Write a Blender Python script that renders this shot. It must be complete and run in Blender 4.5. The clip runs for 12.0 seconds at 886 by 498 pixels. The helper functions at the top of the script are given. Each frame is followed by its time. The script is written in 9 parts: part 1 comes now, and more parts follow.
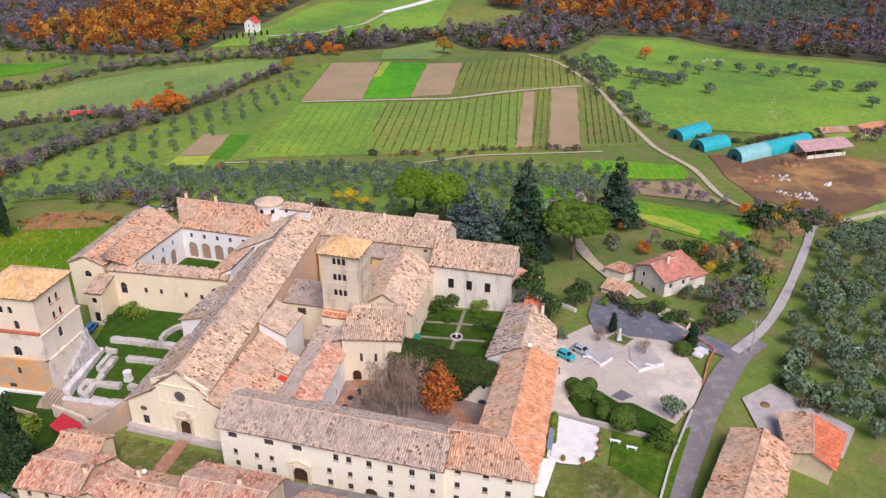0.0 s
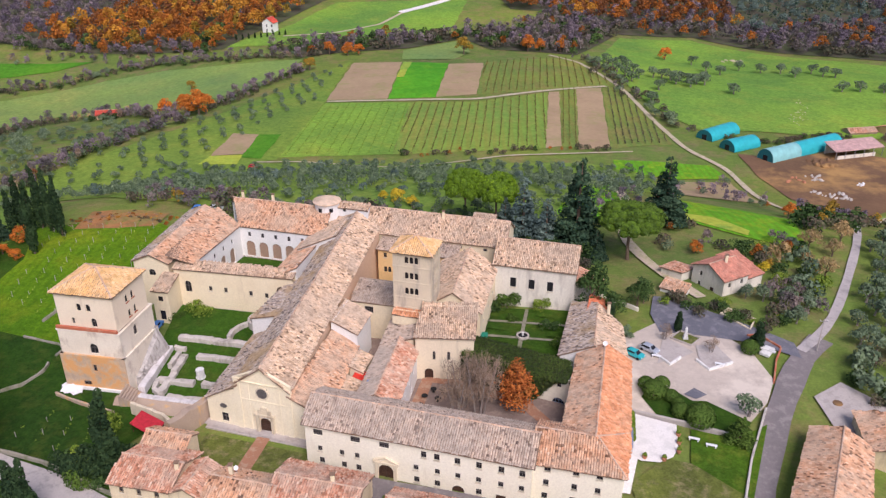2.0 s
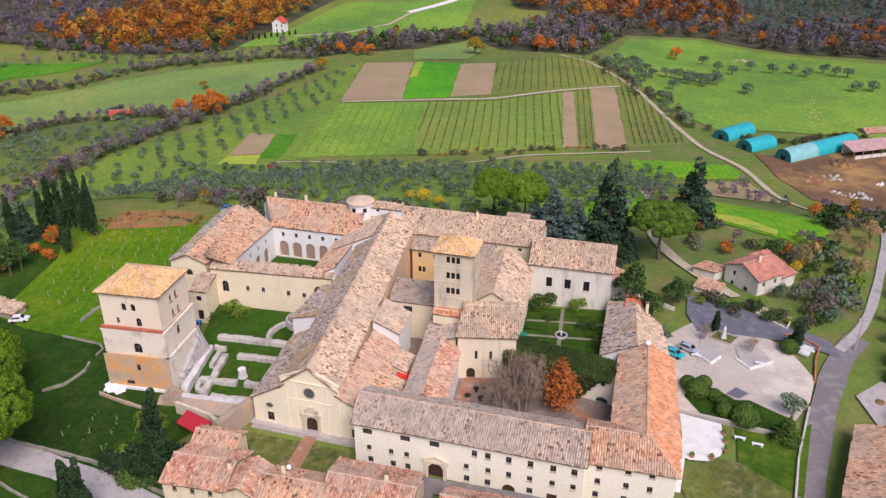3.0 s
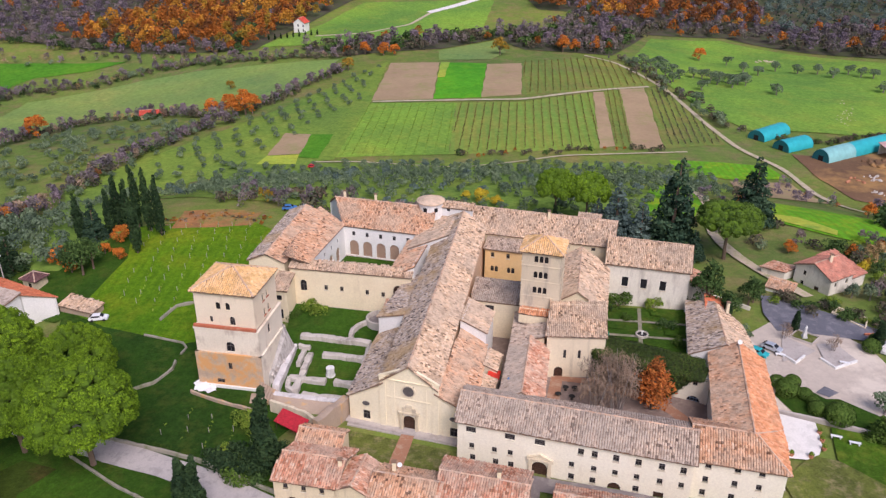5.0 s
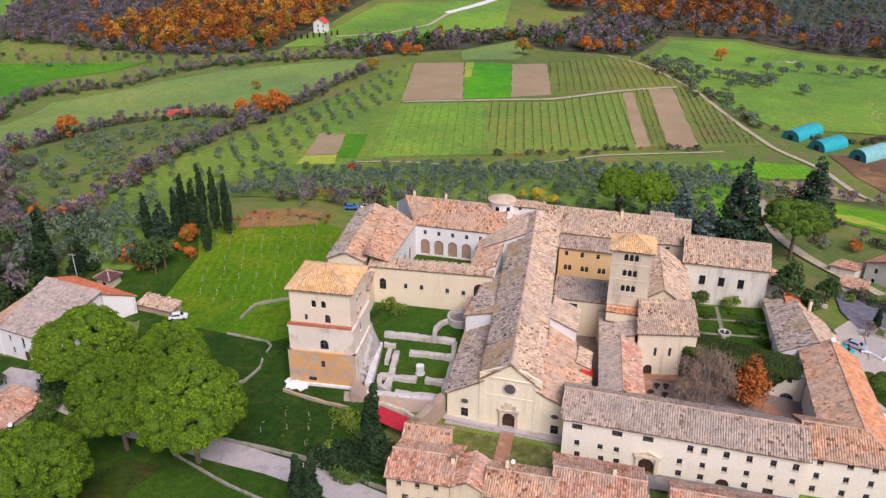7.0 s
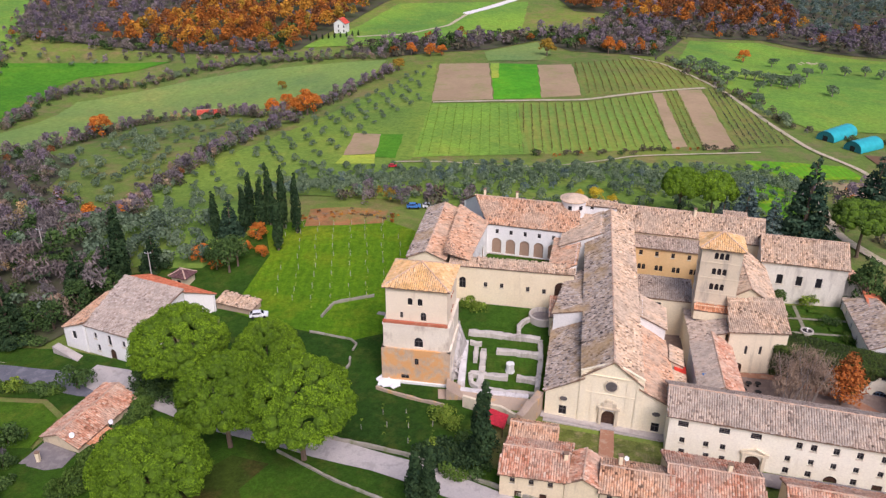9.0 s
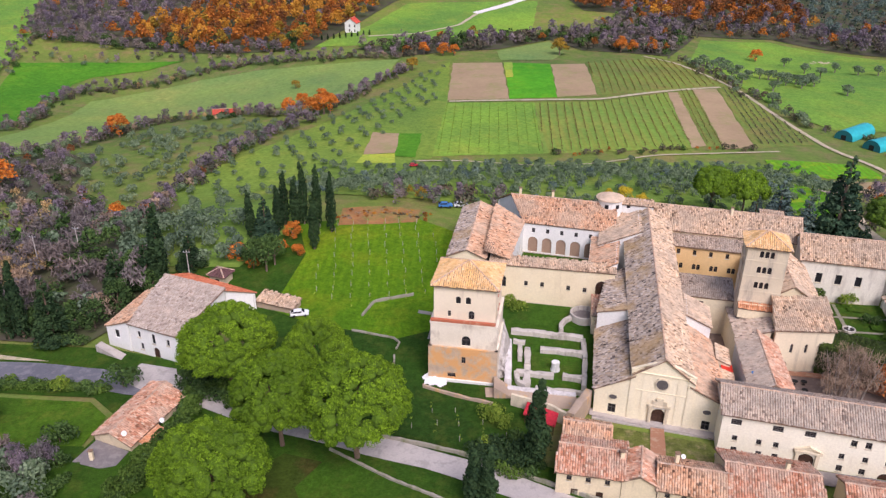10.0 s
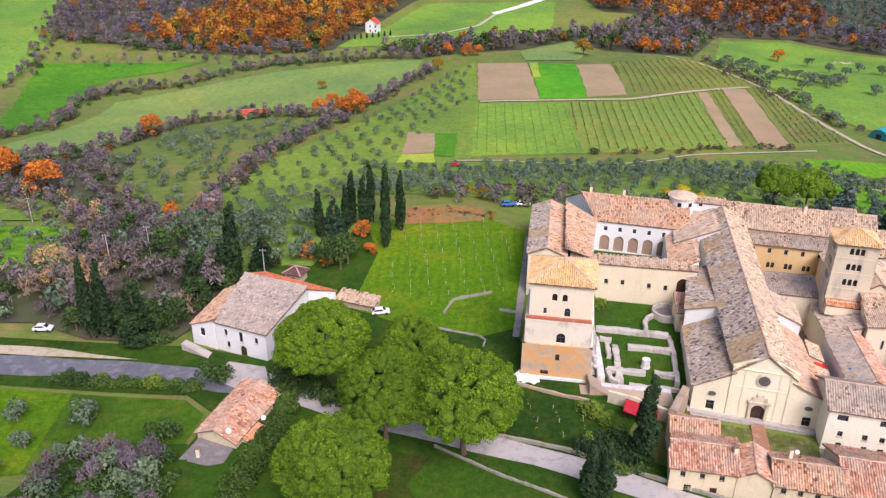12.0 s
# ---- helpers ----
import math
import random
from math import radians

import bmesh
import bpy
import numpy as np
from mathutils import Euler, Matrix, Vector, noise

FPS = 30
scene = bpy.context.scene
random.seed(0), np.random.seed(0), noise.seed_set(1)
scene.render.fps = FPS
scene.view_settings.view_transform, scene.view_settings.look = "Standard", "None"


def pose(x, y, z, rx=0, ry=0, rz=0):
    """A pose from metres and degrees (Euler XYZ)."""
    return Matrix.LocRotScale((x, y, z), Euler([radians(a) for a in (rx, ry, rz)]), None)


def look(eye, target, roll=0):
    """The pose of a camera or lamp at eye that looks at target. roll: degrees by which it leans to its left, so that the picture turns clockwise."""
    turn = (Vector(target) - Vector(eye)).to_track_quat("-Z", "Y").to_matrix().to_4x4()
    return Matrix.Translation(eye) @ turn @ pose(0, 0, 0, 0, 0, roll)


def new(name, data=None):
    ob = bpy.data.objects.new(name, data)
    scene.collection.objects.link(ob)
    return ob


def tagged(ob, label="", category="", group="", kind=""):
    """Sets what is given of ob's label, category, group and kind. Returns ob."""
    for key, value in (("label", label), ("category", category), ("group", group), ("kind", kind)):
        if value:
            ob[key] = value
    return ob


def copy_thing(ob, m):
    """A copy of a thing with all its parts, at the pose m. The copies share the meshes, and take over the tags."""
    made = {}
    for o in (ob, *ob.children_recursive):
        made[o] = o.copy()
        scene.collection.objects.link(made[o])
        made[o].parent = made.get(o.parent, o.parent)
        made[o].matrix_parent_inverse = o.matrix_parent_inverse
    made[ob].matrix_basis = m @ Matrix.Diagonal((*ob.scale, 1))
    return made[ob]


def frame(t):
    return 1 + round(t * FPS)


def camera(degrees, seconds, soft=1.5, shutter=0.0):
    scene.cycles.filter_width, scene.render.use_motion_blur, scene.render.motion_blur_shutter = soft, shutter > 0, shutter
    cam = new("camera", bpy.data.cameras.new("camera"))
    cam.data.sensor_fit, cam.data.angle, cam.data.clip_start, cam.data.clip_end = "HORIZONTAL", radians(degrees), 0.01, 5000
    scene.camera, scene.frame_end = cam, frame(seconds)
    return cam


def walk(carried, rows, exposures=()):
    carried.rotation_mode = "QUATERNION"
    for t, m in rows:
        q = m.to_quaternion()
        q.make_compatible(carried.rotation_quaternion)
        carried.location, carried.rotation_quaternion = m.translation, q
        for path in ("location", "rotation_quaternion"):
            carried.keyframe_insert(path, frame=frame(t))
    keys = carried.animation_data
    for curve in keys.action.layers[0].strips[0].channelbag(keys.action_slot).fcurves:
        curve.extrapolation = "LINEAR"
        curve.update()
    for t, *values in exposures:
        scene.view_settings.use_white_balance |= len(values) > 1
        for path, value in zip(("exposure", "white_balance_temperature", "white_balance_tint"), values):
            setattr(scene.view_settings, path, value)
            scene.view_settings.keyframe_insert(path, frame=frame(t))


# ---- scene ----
cam = camera(59.5, 12, soft=1.35)
PATH = [
    (0, (-0.24, 1.604, 90.453), (-0.303, 3.4, 89.576), 0.1),
    (0.5, (-3.316, 1.218, 90.51), (-3.379, 3.015, 89.633), 0.1),
    (1, (-6.702, 0.94, 90.484), (-6.766, 2.736, 89.607), 0.2),
    (1.5, (-10.436, 0.69, 90.447), (-10.498, 2.487, 89.571), 0.2),
    (2, (-14.234, 0.229, 90.571), (-14.296, 2.026, 89.694), 0.2),
    (2.5, (-18.27, -0.116, 90.694), (-18.332, 1.68, 89.817), 0.2),
    (3, (-22.412, -0.476, 90.741), (-22.473, 1.32, 89.864), 0.2),
    (5, (-39.788, -1.846, 90.89), (-39.847, -0.049, 90.013), 0.3),
    (5.5, (-44.344, -2.081, 90.795), (-44.4, -0.284, 89.919), 0.4),
    (6, (-48.895, -2.404, 90.74), (-48.95, -0.607, 89.864), 0.4),
    (6.5, (-53.441, -2.693, 90.6), (-53.494, -0.895, 89.725), 0.4),
    (7, (-58.093, -3.084, 90.55), (-58.144, -1.286, 89.675), 0.4),
    (9, (-76.614, -4.286, 90.079), (-76.657, -2.487, 89.207), 0.6),
    (9.5, (-81.186, -4.543, 89.985), (-81.228, -2.744, 89.112), 0.6),
    (10, (-85.714, -4.831, 89.91), (-85.756, -3.032, 89.037), 0.6),
    (10.5, (-90.28, -5.086, 89.749), (-90.321, -3.287, 88.877), 0.5),
    (11, (-94.788, -5.399, 89.527), (-94.828, -3.599, 88.656), 0.5),
    (11.5, (-99.46, -5.65, 89.351), (-99.499, -3.85, 88.48), 0.5),
    (12, (-104.248, -5.942, 89.273), (-104.284, -4.142, 88.403), 0.6),
]
walk(cam, [(t, look(eye, target, roll)) for t, eye, target, roll in PATH],
     [(0, 0.2, 6050, 24), (3, 0.14, 6050, 24), (5, 0.11, 6050, 24), (7, 0.11, 6050, 24), (9, 0.2, 6050, 24), (10.5, 0.32, 6050, 24), (12, 0.45, 6050, 24)])

# ---- world, sun, exposure ----
world = bpy.data.worlds.new("world")
scene.world = world
world.use_nodes = True
wt = world.node_tree
sky = wt.nodes.new("ShaderNodeTexSky")
sky.sky_type = 'NISHITA'
sky.sun_disc = False
sky.sun_elevation = radians(48)
sky.sun_rotation = radians(150)
sky.air_density, sky.dust_density = 1.0, 3.0
wt.links.new(sky.outputs[0], wt.nodes["Background"].inputs[0])
wt.nodes["Background"].inputs[1].default_value = 0.104
sun_data = bpy.data.lights.new("sun", 'SUN')
sun_data.energy, sun_data.angle, sun_data.color = 2.6, radians(34), (1.0, 0.94, 0.86)
sun = new("sun", sun_data)
sun.matrix_world = look((50, -140, 165), (0, 0, 0))

# ---- materials ----
def nodes_of(name):
    m = bpy.data.materials.new(name)
    m.use_nodes = True
    nt = m.node_tree
    return m, nt, nt.nodes["Principled BSDF"]


def mapped(nt, scale=(1, 1, 1)):
    tc = nt.nodes.new("ShaderNodeTexCoord")
    mp = nt.nodes.new("ShaderNodeMapping")
    mp.inputs["Scale"].default_value = scale
    nt.links.new(tc.outputs["Object"], mp.inputs["Vector"])
    return mp.outputs[0]


def noise_tex(nt, vec, scale, detail=4, rough=0.6):
    n = nt.nodes.new("ShaderNodeTexNoise")
    n.inputs["Scale"].default_value = scale
    n.inputs["Detail"].default_value = detail
    n.inputs["Roughness"].default_value = rough
    nt.links.new(vec, n.inputs["Vector"])
    return n.outputs["Fac"]


def ramp(nt, fac, stops):
    r = nt.nodes.new("ShaderNodeValToRGB")
    el = r.color_ramp.elements
    while len(el) < len(stops):
        el.new(0.5)
    for e, (p, c) in zip(el, stops):
        e.position, e.color = p, (*c, 1)
    nt.links.new(fac, r.inputs[0])
    return r.outputs[0]


def mix(nt, a, b, fac, mode='MIX'):
    m = nt.nodes.new("ShaderNodeMix")
    m.data_type, m.blend_type = 'RGBA', mode
    for sock, v in ((m.inputs[6], a), (m.inputs[7], b), (m.inputs[0], fac)):
        if isinstance(v, (int, float)):
            sock.default_value = v
        elif isinstance(v, tuple):
            sock.default_value = (*v, 1)
        else:
            nt.links.new(v, sock)
    return m.outputs[2]


def bump(nt, bsdf, height, strength, dist):
    b = nt.nodes.new("ShaderNodeBump")
    b.inputs["Strength"].default_value, b.inputs["Distance"].default_value = strength, dist
    nt.links.new(height, b.inputs["Height"])
    nt.links.new(b.outputs[0], bsdf.inputs["Normal"])


def rough_mat(name, base, dark, stain, big=0.15, fine=3.0, streak=0.5, rough=0.9, bumps=0.3, patch=(0.5, 0.62), tall=0.22):
    """Plaster, stone, soil: broad patches, fine grain and stains with a shape of their own."""
    m, nt, b = nodes_of(name)
    v = mapped(nt)
    c = ramp(nt, noise_tex(nt, v, big, 5), [(0.3, dark), (0.6, base)])
    g = noise_tex(nt, v, fine, 6, 0.7)
    c = mix(nt, c, ramp(nt, g, [(0.25, tuple(0.55 * k for k in base)), (0.7, tuple(min(1, 1.12 * k) for k in base))]), 0.35)
    s = noise_tex(nt, mapped(nt, (1, 1, tall)), streak, 5, 0.7)
    c = mix(nt, c, stain, ramp(nt, s, [(patch[0], (0, 0, 0)), (patch[1], (0.75, 0.75, 0.75))]))
    nt.links.new(c, b.inputs["Base Color"])
    b.inputs["Roughness"].default_value = rough
    b.inputs["Specular IOR Level"].default_value = 0.2
    if bumps:
        bump(nt, b, g, bumps, 0.08)
    return m


def plain_mat(name, col, rough=0.5, metal=0.0, var=0.25, scale=2.0):
    m, nt, b = nodes_of(name)
    n = noise_tex(nt, mapped(nt), scale, 5)
    c = ramp(nt, n, [(0.3, tuple(k * (1 - var) for k in col)), (0.7, tuple(min(1, k * (1 + var * 0.5)) for k in col))])
    nt.links.new(c, b.inputs["Base Color"])
    b.inputs["Roughness"].default_value, b.inputs["Metallic"].default_value = rough, metal
    b.inputs["Specular IOR Level"].default_value = 0.3
    return m


def island_mat(name, cols, patch=None, patch_scale=0.12, patch_at=(0.45, 0.6), rough=0.9, patch_amount=0.7):
    """Each loose piece (a tile, a leaf) takes its own colour from the ramp; broad patches drift over them."""
    m, nt, b = nodes_of(name)
    g = nt.nodes.new("ShaderNodeNewGeometry")
    step = 1.0 / (len(cols) - 1)
    c = ramp(nt, g.outputs["Random Per Island"], [(i * step, k) for i, k in enumerate(cols)])
    if patch:
        n = noise_tex(nt, mapped(nt), patch_scale, 5, 0.65)
        k = patch_amount
        c = mix(nt, c, patch, ramp(nt, n, [(patch_at[0], (0, 0, 0)), (patch_at[1], (k, k, k))]))
    spots = noise_tex(nt, mapped(nt), 0.55, 4, 0.7)
    c = mix(nt, c, ramp(nt, spots, [(0.32, (0.66, 0.64, 0.62)), (0.5, (1.0, 1.0, 1.0)), (0.68, (1.22, 1.18, 1.14))]), 0.8, 'MULTIPLY')
    nt.links.new(c, b.inputs["Base Color"])
    b.inputs["Roughness"].default_value = rough
    b.inputs["Specular IOR Level"].default_value = 0.15
    return m


M = {}
M["cream"] = rough_mat("cream_plaster", (0.86, 0.74, 0.52), (0.76, 0.63, 0.42), (0.62, 0.50, 0.34), patch=(0.58, 0.75))
M["facade"] = rough_mat("ivory_plaster", (0.92, 0.86, 0.70), (0.86, 0.78, 0.60), (0.66, 0.58, 0.44), patch=(0.62, 0.8))
M["white"] = rough_mat("white_plaster", (0.86, 0.84, 0.80), (0.76, 0.74, 0.70), (0.6, 0.55, 0.48), patch=(0.62, 0.8))
M["aged_white"] = rough_mat("aged_white_plaster", (0.80, 0.75, 0.64), (0.66, 0.60, 0.5), (0.45, 0.40, 0.34), patch=(0.52, 0.7))
M["church"] = rough_mat("church_stucco", (0.91, 0.81, 0.60), (0.84, 0.73, 0.51), (0.66, 0.50, 0.31), patch=(0.6, 0.78))
M["trim"] = rough_mat("stone_trim", (0.78, 0.68, 0.50), (0.66, 0.56, 0.4), (0.45, 0.38, 0.28))
M["orange_wash"] = rough_mat("faded_salmon_plaster", (0.80, 0.56, 0.38), (0.74, 0.50, 0.32), (0.66, 0.44, 0.30), patch=(0.55, 0.75))
M["orange"] = rough_mat("ochre_plaster", (0.86, 0.60, 0.30), (0.78, 0.5, 0.22), (0.7, 0.42, 0.2), patch=(0.6, 0.78))
M["tower"] = rough_mat("pale_tower_masonry", (0.88, 0.75, 0.57), (0.80, 0.66, 0.49), (0.6, 0.48, 0.36), fine=5.0, patch=(0.6, 0.76), bumps=0.6)
M["tower_white"] = rough_mat("chalky_tower_masonry", (0.86, 0.77, 0.63), (0.74, 0.64, 0.50), (0.46, 0.36, 0.28), fine=4.0, streak=0.25, patch=(0.54, 0.68), bumps=0.6, tall=0.7)
M["tower_low"] = rough_mat("ochre_rubble_masonry", (0.64, 0.47, 0.31), (0.40, 0.31, 0.24), (0.74, 0.36, 0.11), fine=3.0, big=0.4, streak=0.2, patch=(0.46, 0.56), bumps=0.9, tall=1.1)
M["bell"] = rough_mat("belfry_stone", (0.70, 0.60, 0.44), (0.56, 0.48, 0.36), (0.36, 0.31, 0.26), fine=5.0, patch=(0.52, 0.68), bumps=0.6)
M["stone"] = rough_mat("grey_ruin_stone", (0.60, 0.55, 0.49), (0.46, 0.41, 0.36), (0.28, 0.25, 0.21), fine=4.0, patch=(0.52, 0.66), bumps=0.8)
M["rubble"] = rough_mat("pale_rubble_fill", (0.56, 0.52, 0.48), (0.38, 0.34, 0.30), (0.25, 0.22, 0.19), fine=1.6, big=0.8, streak=0.9, patch=(0.5, 0.62), bumps=1.0)
M["mossy"] = rough_mat("mossy_wall_stone", (0.36, 0.33, 0.27), (0.26, 0.24, 0.18), (0.16, 0.18, 0.08), fine=3.0, patch=(0.5, 0.64), bumps=0.6)
M["chalk"] = rough_mat("weathered_limewash", (0.74, 0.70, 0.68), (0.58, 0.54, 0.52), (0.40, 0.36, 0.33), fine=3.0, big=0.4, streak=0.6, patch=(0.5, 0.64), bumps=0.5)
M["stone_warm"] = rough_mat("warm_rubble_stone", (0.50, 0.38, 0.28), (0.36, 0.28, 0.22), (0.62, 0.38, 0.16), fine=4.0, patch=(0.56, 0.66), bumps=0.8)
M["apse"] = rough_mat("apse_stone", (0.84, 0.72, 0.52), (0.74, 0.62, 0.44), (0.5, 0.42, 0.3), fine=4.0, patch=(0.58, 0.74))
M["cream_dark"] = rough_mat("village_plaster", (0.74, 0.62, 0.42), (0.62, 0.5, 0.34), (0.42, 0.34, 0.24), patch=(0.52, 0.68))
M["asphalt"] = rough_mat("asphalt", (0.235, 0.205, 0.20), (0.18, 0.16, 0.155), (0.30, 0.27, 0.25), fine=2.0, bumps=0.1)
M["asphalt_blue"] = rough_mat("fresh_asphalt", (0.165, 0.165, 0.19), (0.125, 0.125, 0.145), (0.24, 0.23, 0.25), fine=2.0, bumps=0.1)
M["paving"] = rough_mat("stone_paving", (0.56, 0.48, 0.40), (0.45, 0.38, 0.32), (0.68, 0.60, 0.50), big=0.08, fine=0.9, streak=0.12, bumps=0.2, tall=1.0)
M["pale_paving"] = rough_mat("pale_paving", (0.50, 0.45, 0.41), (0.42, 0.37, 0.34), (0.36, 0.32, 0.29), bumps=0.1)
M["terrace"] = rough_mat("white_gravel", (0.80, 0.77, 0.73), (0.74, 0.70, 0.66), (0.62, 0.6, 0.56), bumps=0.1)
M["concrete"] = rough_mat("street_concrete", (0.52, 0.47, 0.44), (0.42, 0.38, 0.36), (0.34, 0.31, 0.29), bumps=0.15)
M["brickpath"] = rough_mat("brick_path", (0.40, 0.20, 0.12), (0.30, 0.16, 0.10), (0.45, 0.32, 0.22), fine=4.0)
M["track"] = rough_mat("dirt_track", (0.56, 0.47, 0.34), (0.44, 0.37, 0.25), (0.30, 0.32, 0.14), bumps=0.2)
M["soil"] = rough_mat("tilled_soil", (0.42, 0.30, 0.175), (0.33, 0.23, 0.135), (0.26, 0.27, 0.09), big=0.05, fine=0.5, streak=0.09, bumps=0.4, patch=(0.5, 0.7))
M["mud"] = rough_mat("farmyard_mud", (0.20, 0.115, 0.062), (0.125, 0.072, 0.042), (0.50, 0.29, 0.10), big=0.05, fine=0.6, streak=0.03, bumps=0.6, patch=(0.47, 0.62))
M["court"] = rough_mat("courtyard_gravel", (0.27, 0.20, 0.165), (0.20, 0.15, 0.125), (0.34, 0.26, 0.21), fine=1.5)


def grass_mat(name, base, dark, dry, big=0.02, mid=0.12, fine=1.6, dry_at=(0.5, 0.7), amount=0.7, rows=None):
    m, nt, b = nodes_of(name)
    v = mapped(nt)
    if "lawn" not in name:
        # Blue added to the field colours stands in for distance haze.
        blue = 0.028 if name in ("rough_meadow", "olive_grove_grass") else 0.015 if name in ("clover_field", "crop_rows", "deep_green_field") else 0.04 if name in ("bright_meadow", "vineyard_field", "dry_vineyard_field") else 0.055
        base, dark, dry = [(k[0] * 1.06, k[1] * 1.04, k[2] + blue) for k in (base, dark, dry)]
    c = ramp(nt, noise_tex(nt, v, big, 6, 0.6), [(0.35, dark), (0.62, base)])
    if rows:
        period, strip, share = rows
        wv = nt.nodes.new("ShaderNodeTexWave")
        wv.inputs["Scale"].default_value = 0.314 / period
        wv.inputs["Distortion"].default_value = 1.2
        wv.inputs["Detail"].default_value = 3
        nt.links.new(v, wv.inputs["Vector"])
        c = mix(nt, c, strip, ramp(nt, wv.outputs["Fac"], [(0.45, (0, 0, 0)), (0.85, (share,) * 3)]))
    c = mix(nt, c, dry, ramp(nt, noise_tex(nt, v, mid, 6, 0.7), [(dry_at[0], (0, 0, 0)), (dry_at[1], (amount,) * 3)]))
    g = noise_tex(nt, v, fine, 6, 0.75)
    c = mix(nt, c, ramp(nt, g, [(0.3, (0.35, 0.35, 0.35)), (0.7, (1.25, 1.25, 1.25))]), 0.6 if "lawn" in name else 0.4, 'MULTIPLY')
    clump = noise_tex(nt, v, 0.3 if "lawn" not in name else 0.7, 5, 0.7)
    c = mix(nt, c, ramp(nt, clump, [(0.36, (0.62, 0.66, 0.62)), (0.62, (1.14, 1.1, 1.08))]), 0.75 if "lawn" in name else 0.45, 'MULTIPLY')
    wide = noise_tex(nt, v, 0.011, 3, 0.5)
    c = mix(nt, c, ramp(nt, wide, [(0.38, (0.86, 0.92, 0.95)), (0.62, (1.16, 1.06, 0.95))]), 0.9, 'MULTIPLY')
    nt.links.new(c, b.inputs["Base Color"])
    b.inputs["Roughness"].default_value = 0.95
    b.inputs["Specular IOR Level"].default_value = 0.1
    bump(nt, b, g, 0.5, 0.3)
    return m


M["ground"] = grass_mat("rough_meadow", (0.175, 0.255, 0.022), (0.13, 0.19, 0.022), (0.26, 0.20, 0.075), mid=0.09, dry_at=(0.47, 0.64))
M["lawn"] = grass_mat("lawn", (0.056, 0.135, 0.011), (0.024, 0.062, 0.010), (0.105, 0.13, 0.022), mid=0.22, fine=2.5)
M["vine_lawn"] = grass_mat("vineyard_lawn", (0.145, 0.285, 0.008), (0.088, 0.20, 0.008), (0.26, 0.31, 0.016), big=0.03, mid=0.08, fine=2.0, rows=(2.1, (0.09, 0.20, 0.008), 0.5))
M["worn_lawn"] = grass_mat("worn_lawn", (0.165, 0.20, 0.045), (0.115, 0.14, 0.04), (0.30, 0.26, 0.15), big=0.15, mid=0.4, fine=2.5, dry_at=(0.50, 0.64))
M["bench_lawn"] = grass_mat("green_garden_lawn", (0.085, 0.185, 0.012), (0.055, 0.125, 0.012), (0.17, 0.21, 0.028), big=0.06, mid=0.3, fine=2.5)
M["meadow_bright"] = grass_mat("bright_meadow", (0.20, 0.375, 0.012), (0.14, 0.28, 0.012), (0.28, 0.35, 0.02), mid=0.05, fine=0.6, amount=0.6)
M["meadow_olive"] = grass_mat("pale_meadow", (0.235, 0.35, 0.035), (0.185, 0.29, 0.035), (0.31, 0.33, 0.05), mid=0.03, fine=0.5, amount=0.5)
M["meadow_deep"] = grass_mat("deep_green_field", (0.085, 0.27, 0.004), (0.065, 0.215, 0.004), (0.14, 0.29, 0.01), mid=0.04, fine=0.5)
M["clover"] = grass_mat("clover_field", (0.10, 0.40, 0.004), (0.08, 0.33, 0.004), (0.24, 0.42, 0.008), mid=0.08, fine=0.8, amount=0.4)
M["crops"] = grass_mat("crop_rows", (0.15, 0.42, 0.004), (0.11, 0.33, 0.004), (0.40, 0.46, 0.01), mid=0.12, fine=1.0, rows=(2.6, (0.14, 0.24, 0.02), 0.4))
M["dim_lawn"] = grass_mat("brownish_lawn", (0.06, 0.10, 0.012), (0.035, 0.055, 0.012), (0.13, 0.075, 0.03), big=0.05, mid=0.12, fine=2.0)
M["vineyard"] = grass_mat("vineyard_field", (0.21, 0.345, 0.022), (0.165, 0.28, 0.022), (0.33, 0.29, 0.045), mid=0.06, fine=0.7, amount=0.5, rows=(4.3, (0.27, 0.235, 0.05), 0.3))
M["grove_grass"] = grass_mat("olive_grove_grass", (0.19, 0.31, 0.020), (0.145, 0.25, 0.022), (0.27, 0.29, 0.045), mid=0.04, fine=0.6, amount=0.6)
M["vineyard_dry"] = grass_mat("dry_vineyard_field", (0.21, 0.29, 0.02), (0.15, 0.22, 0.02), (0.30, 0.23, 0.05), mid=0.06, fine=0.7, rows=(4.3, (0.27, 0.20, 0.06), 0.3))
M["rusty"] = grass_mat("rusty_weeds", (0.42, 0.21, 0.03), (0.30, 0.16, 0.03), (0.20, 0.23, 0.02), big=0.12, mid=0.16, fine=1.5, dry_at=(0.44, 0.58))

M["mustard"] = grass_mat("mustard_strip", (0.46, 0.49, 0.01), (0.30, 0.44, 0.01), (0.14, 0.36, 0.01), mid=0.1, fine=0.7, dry_at=(0.5, 0.66))

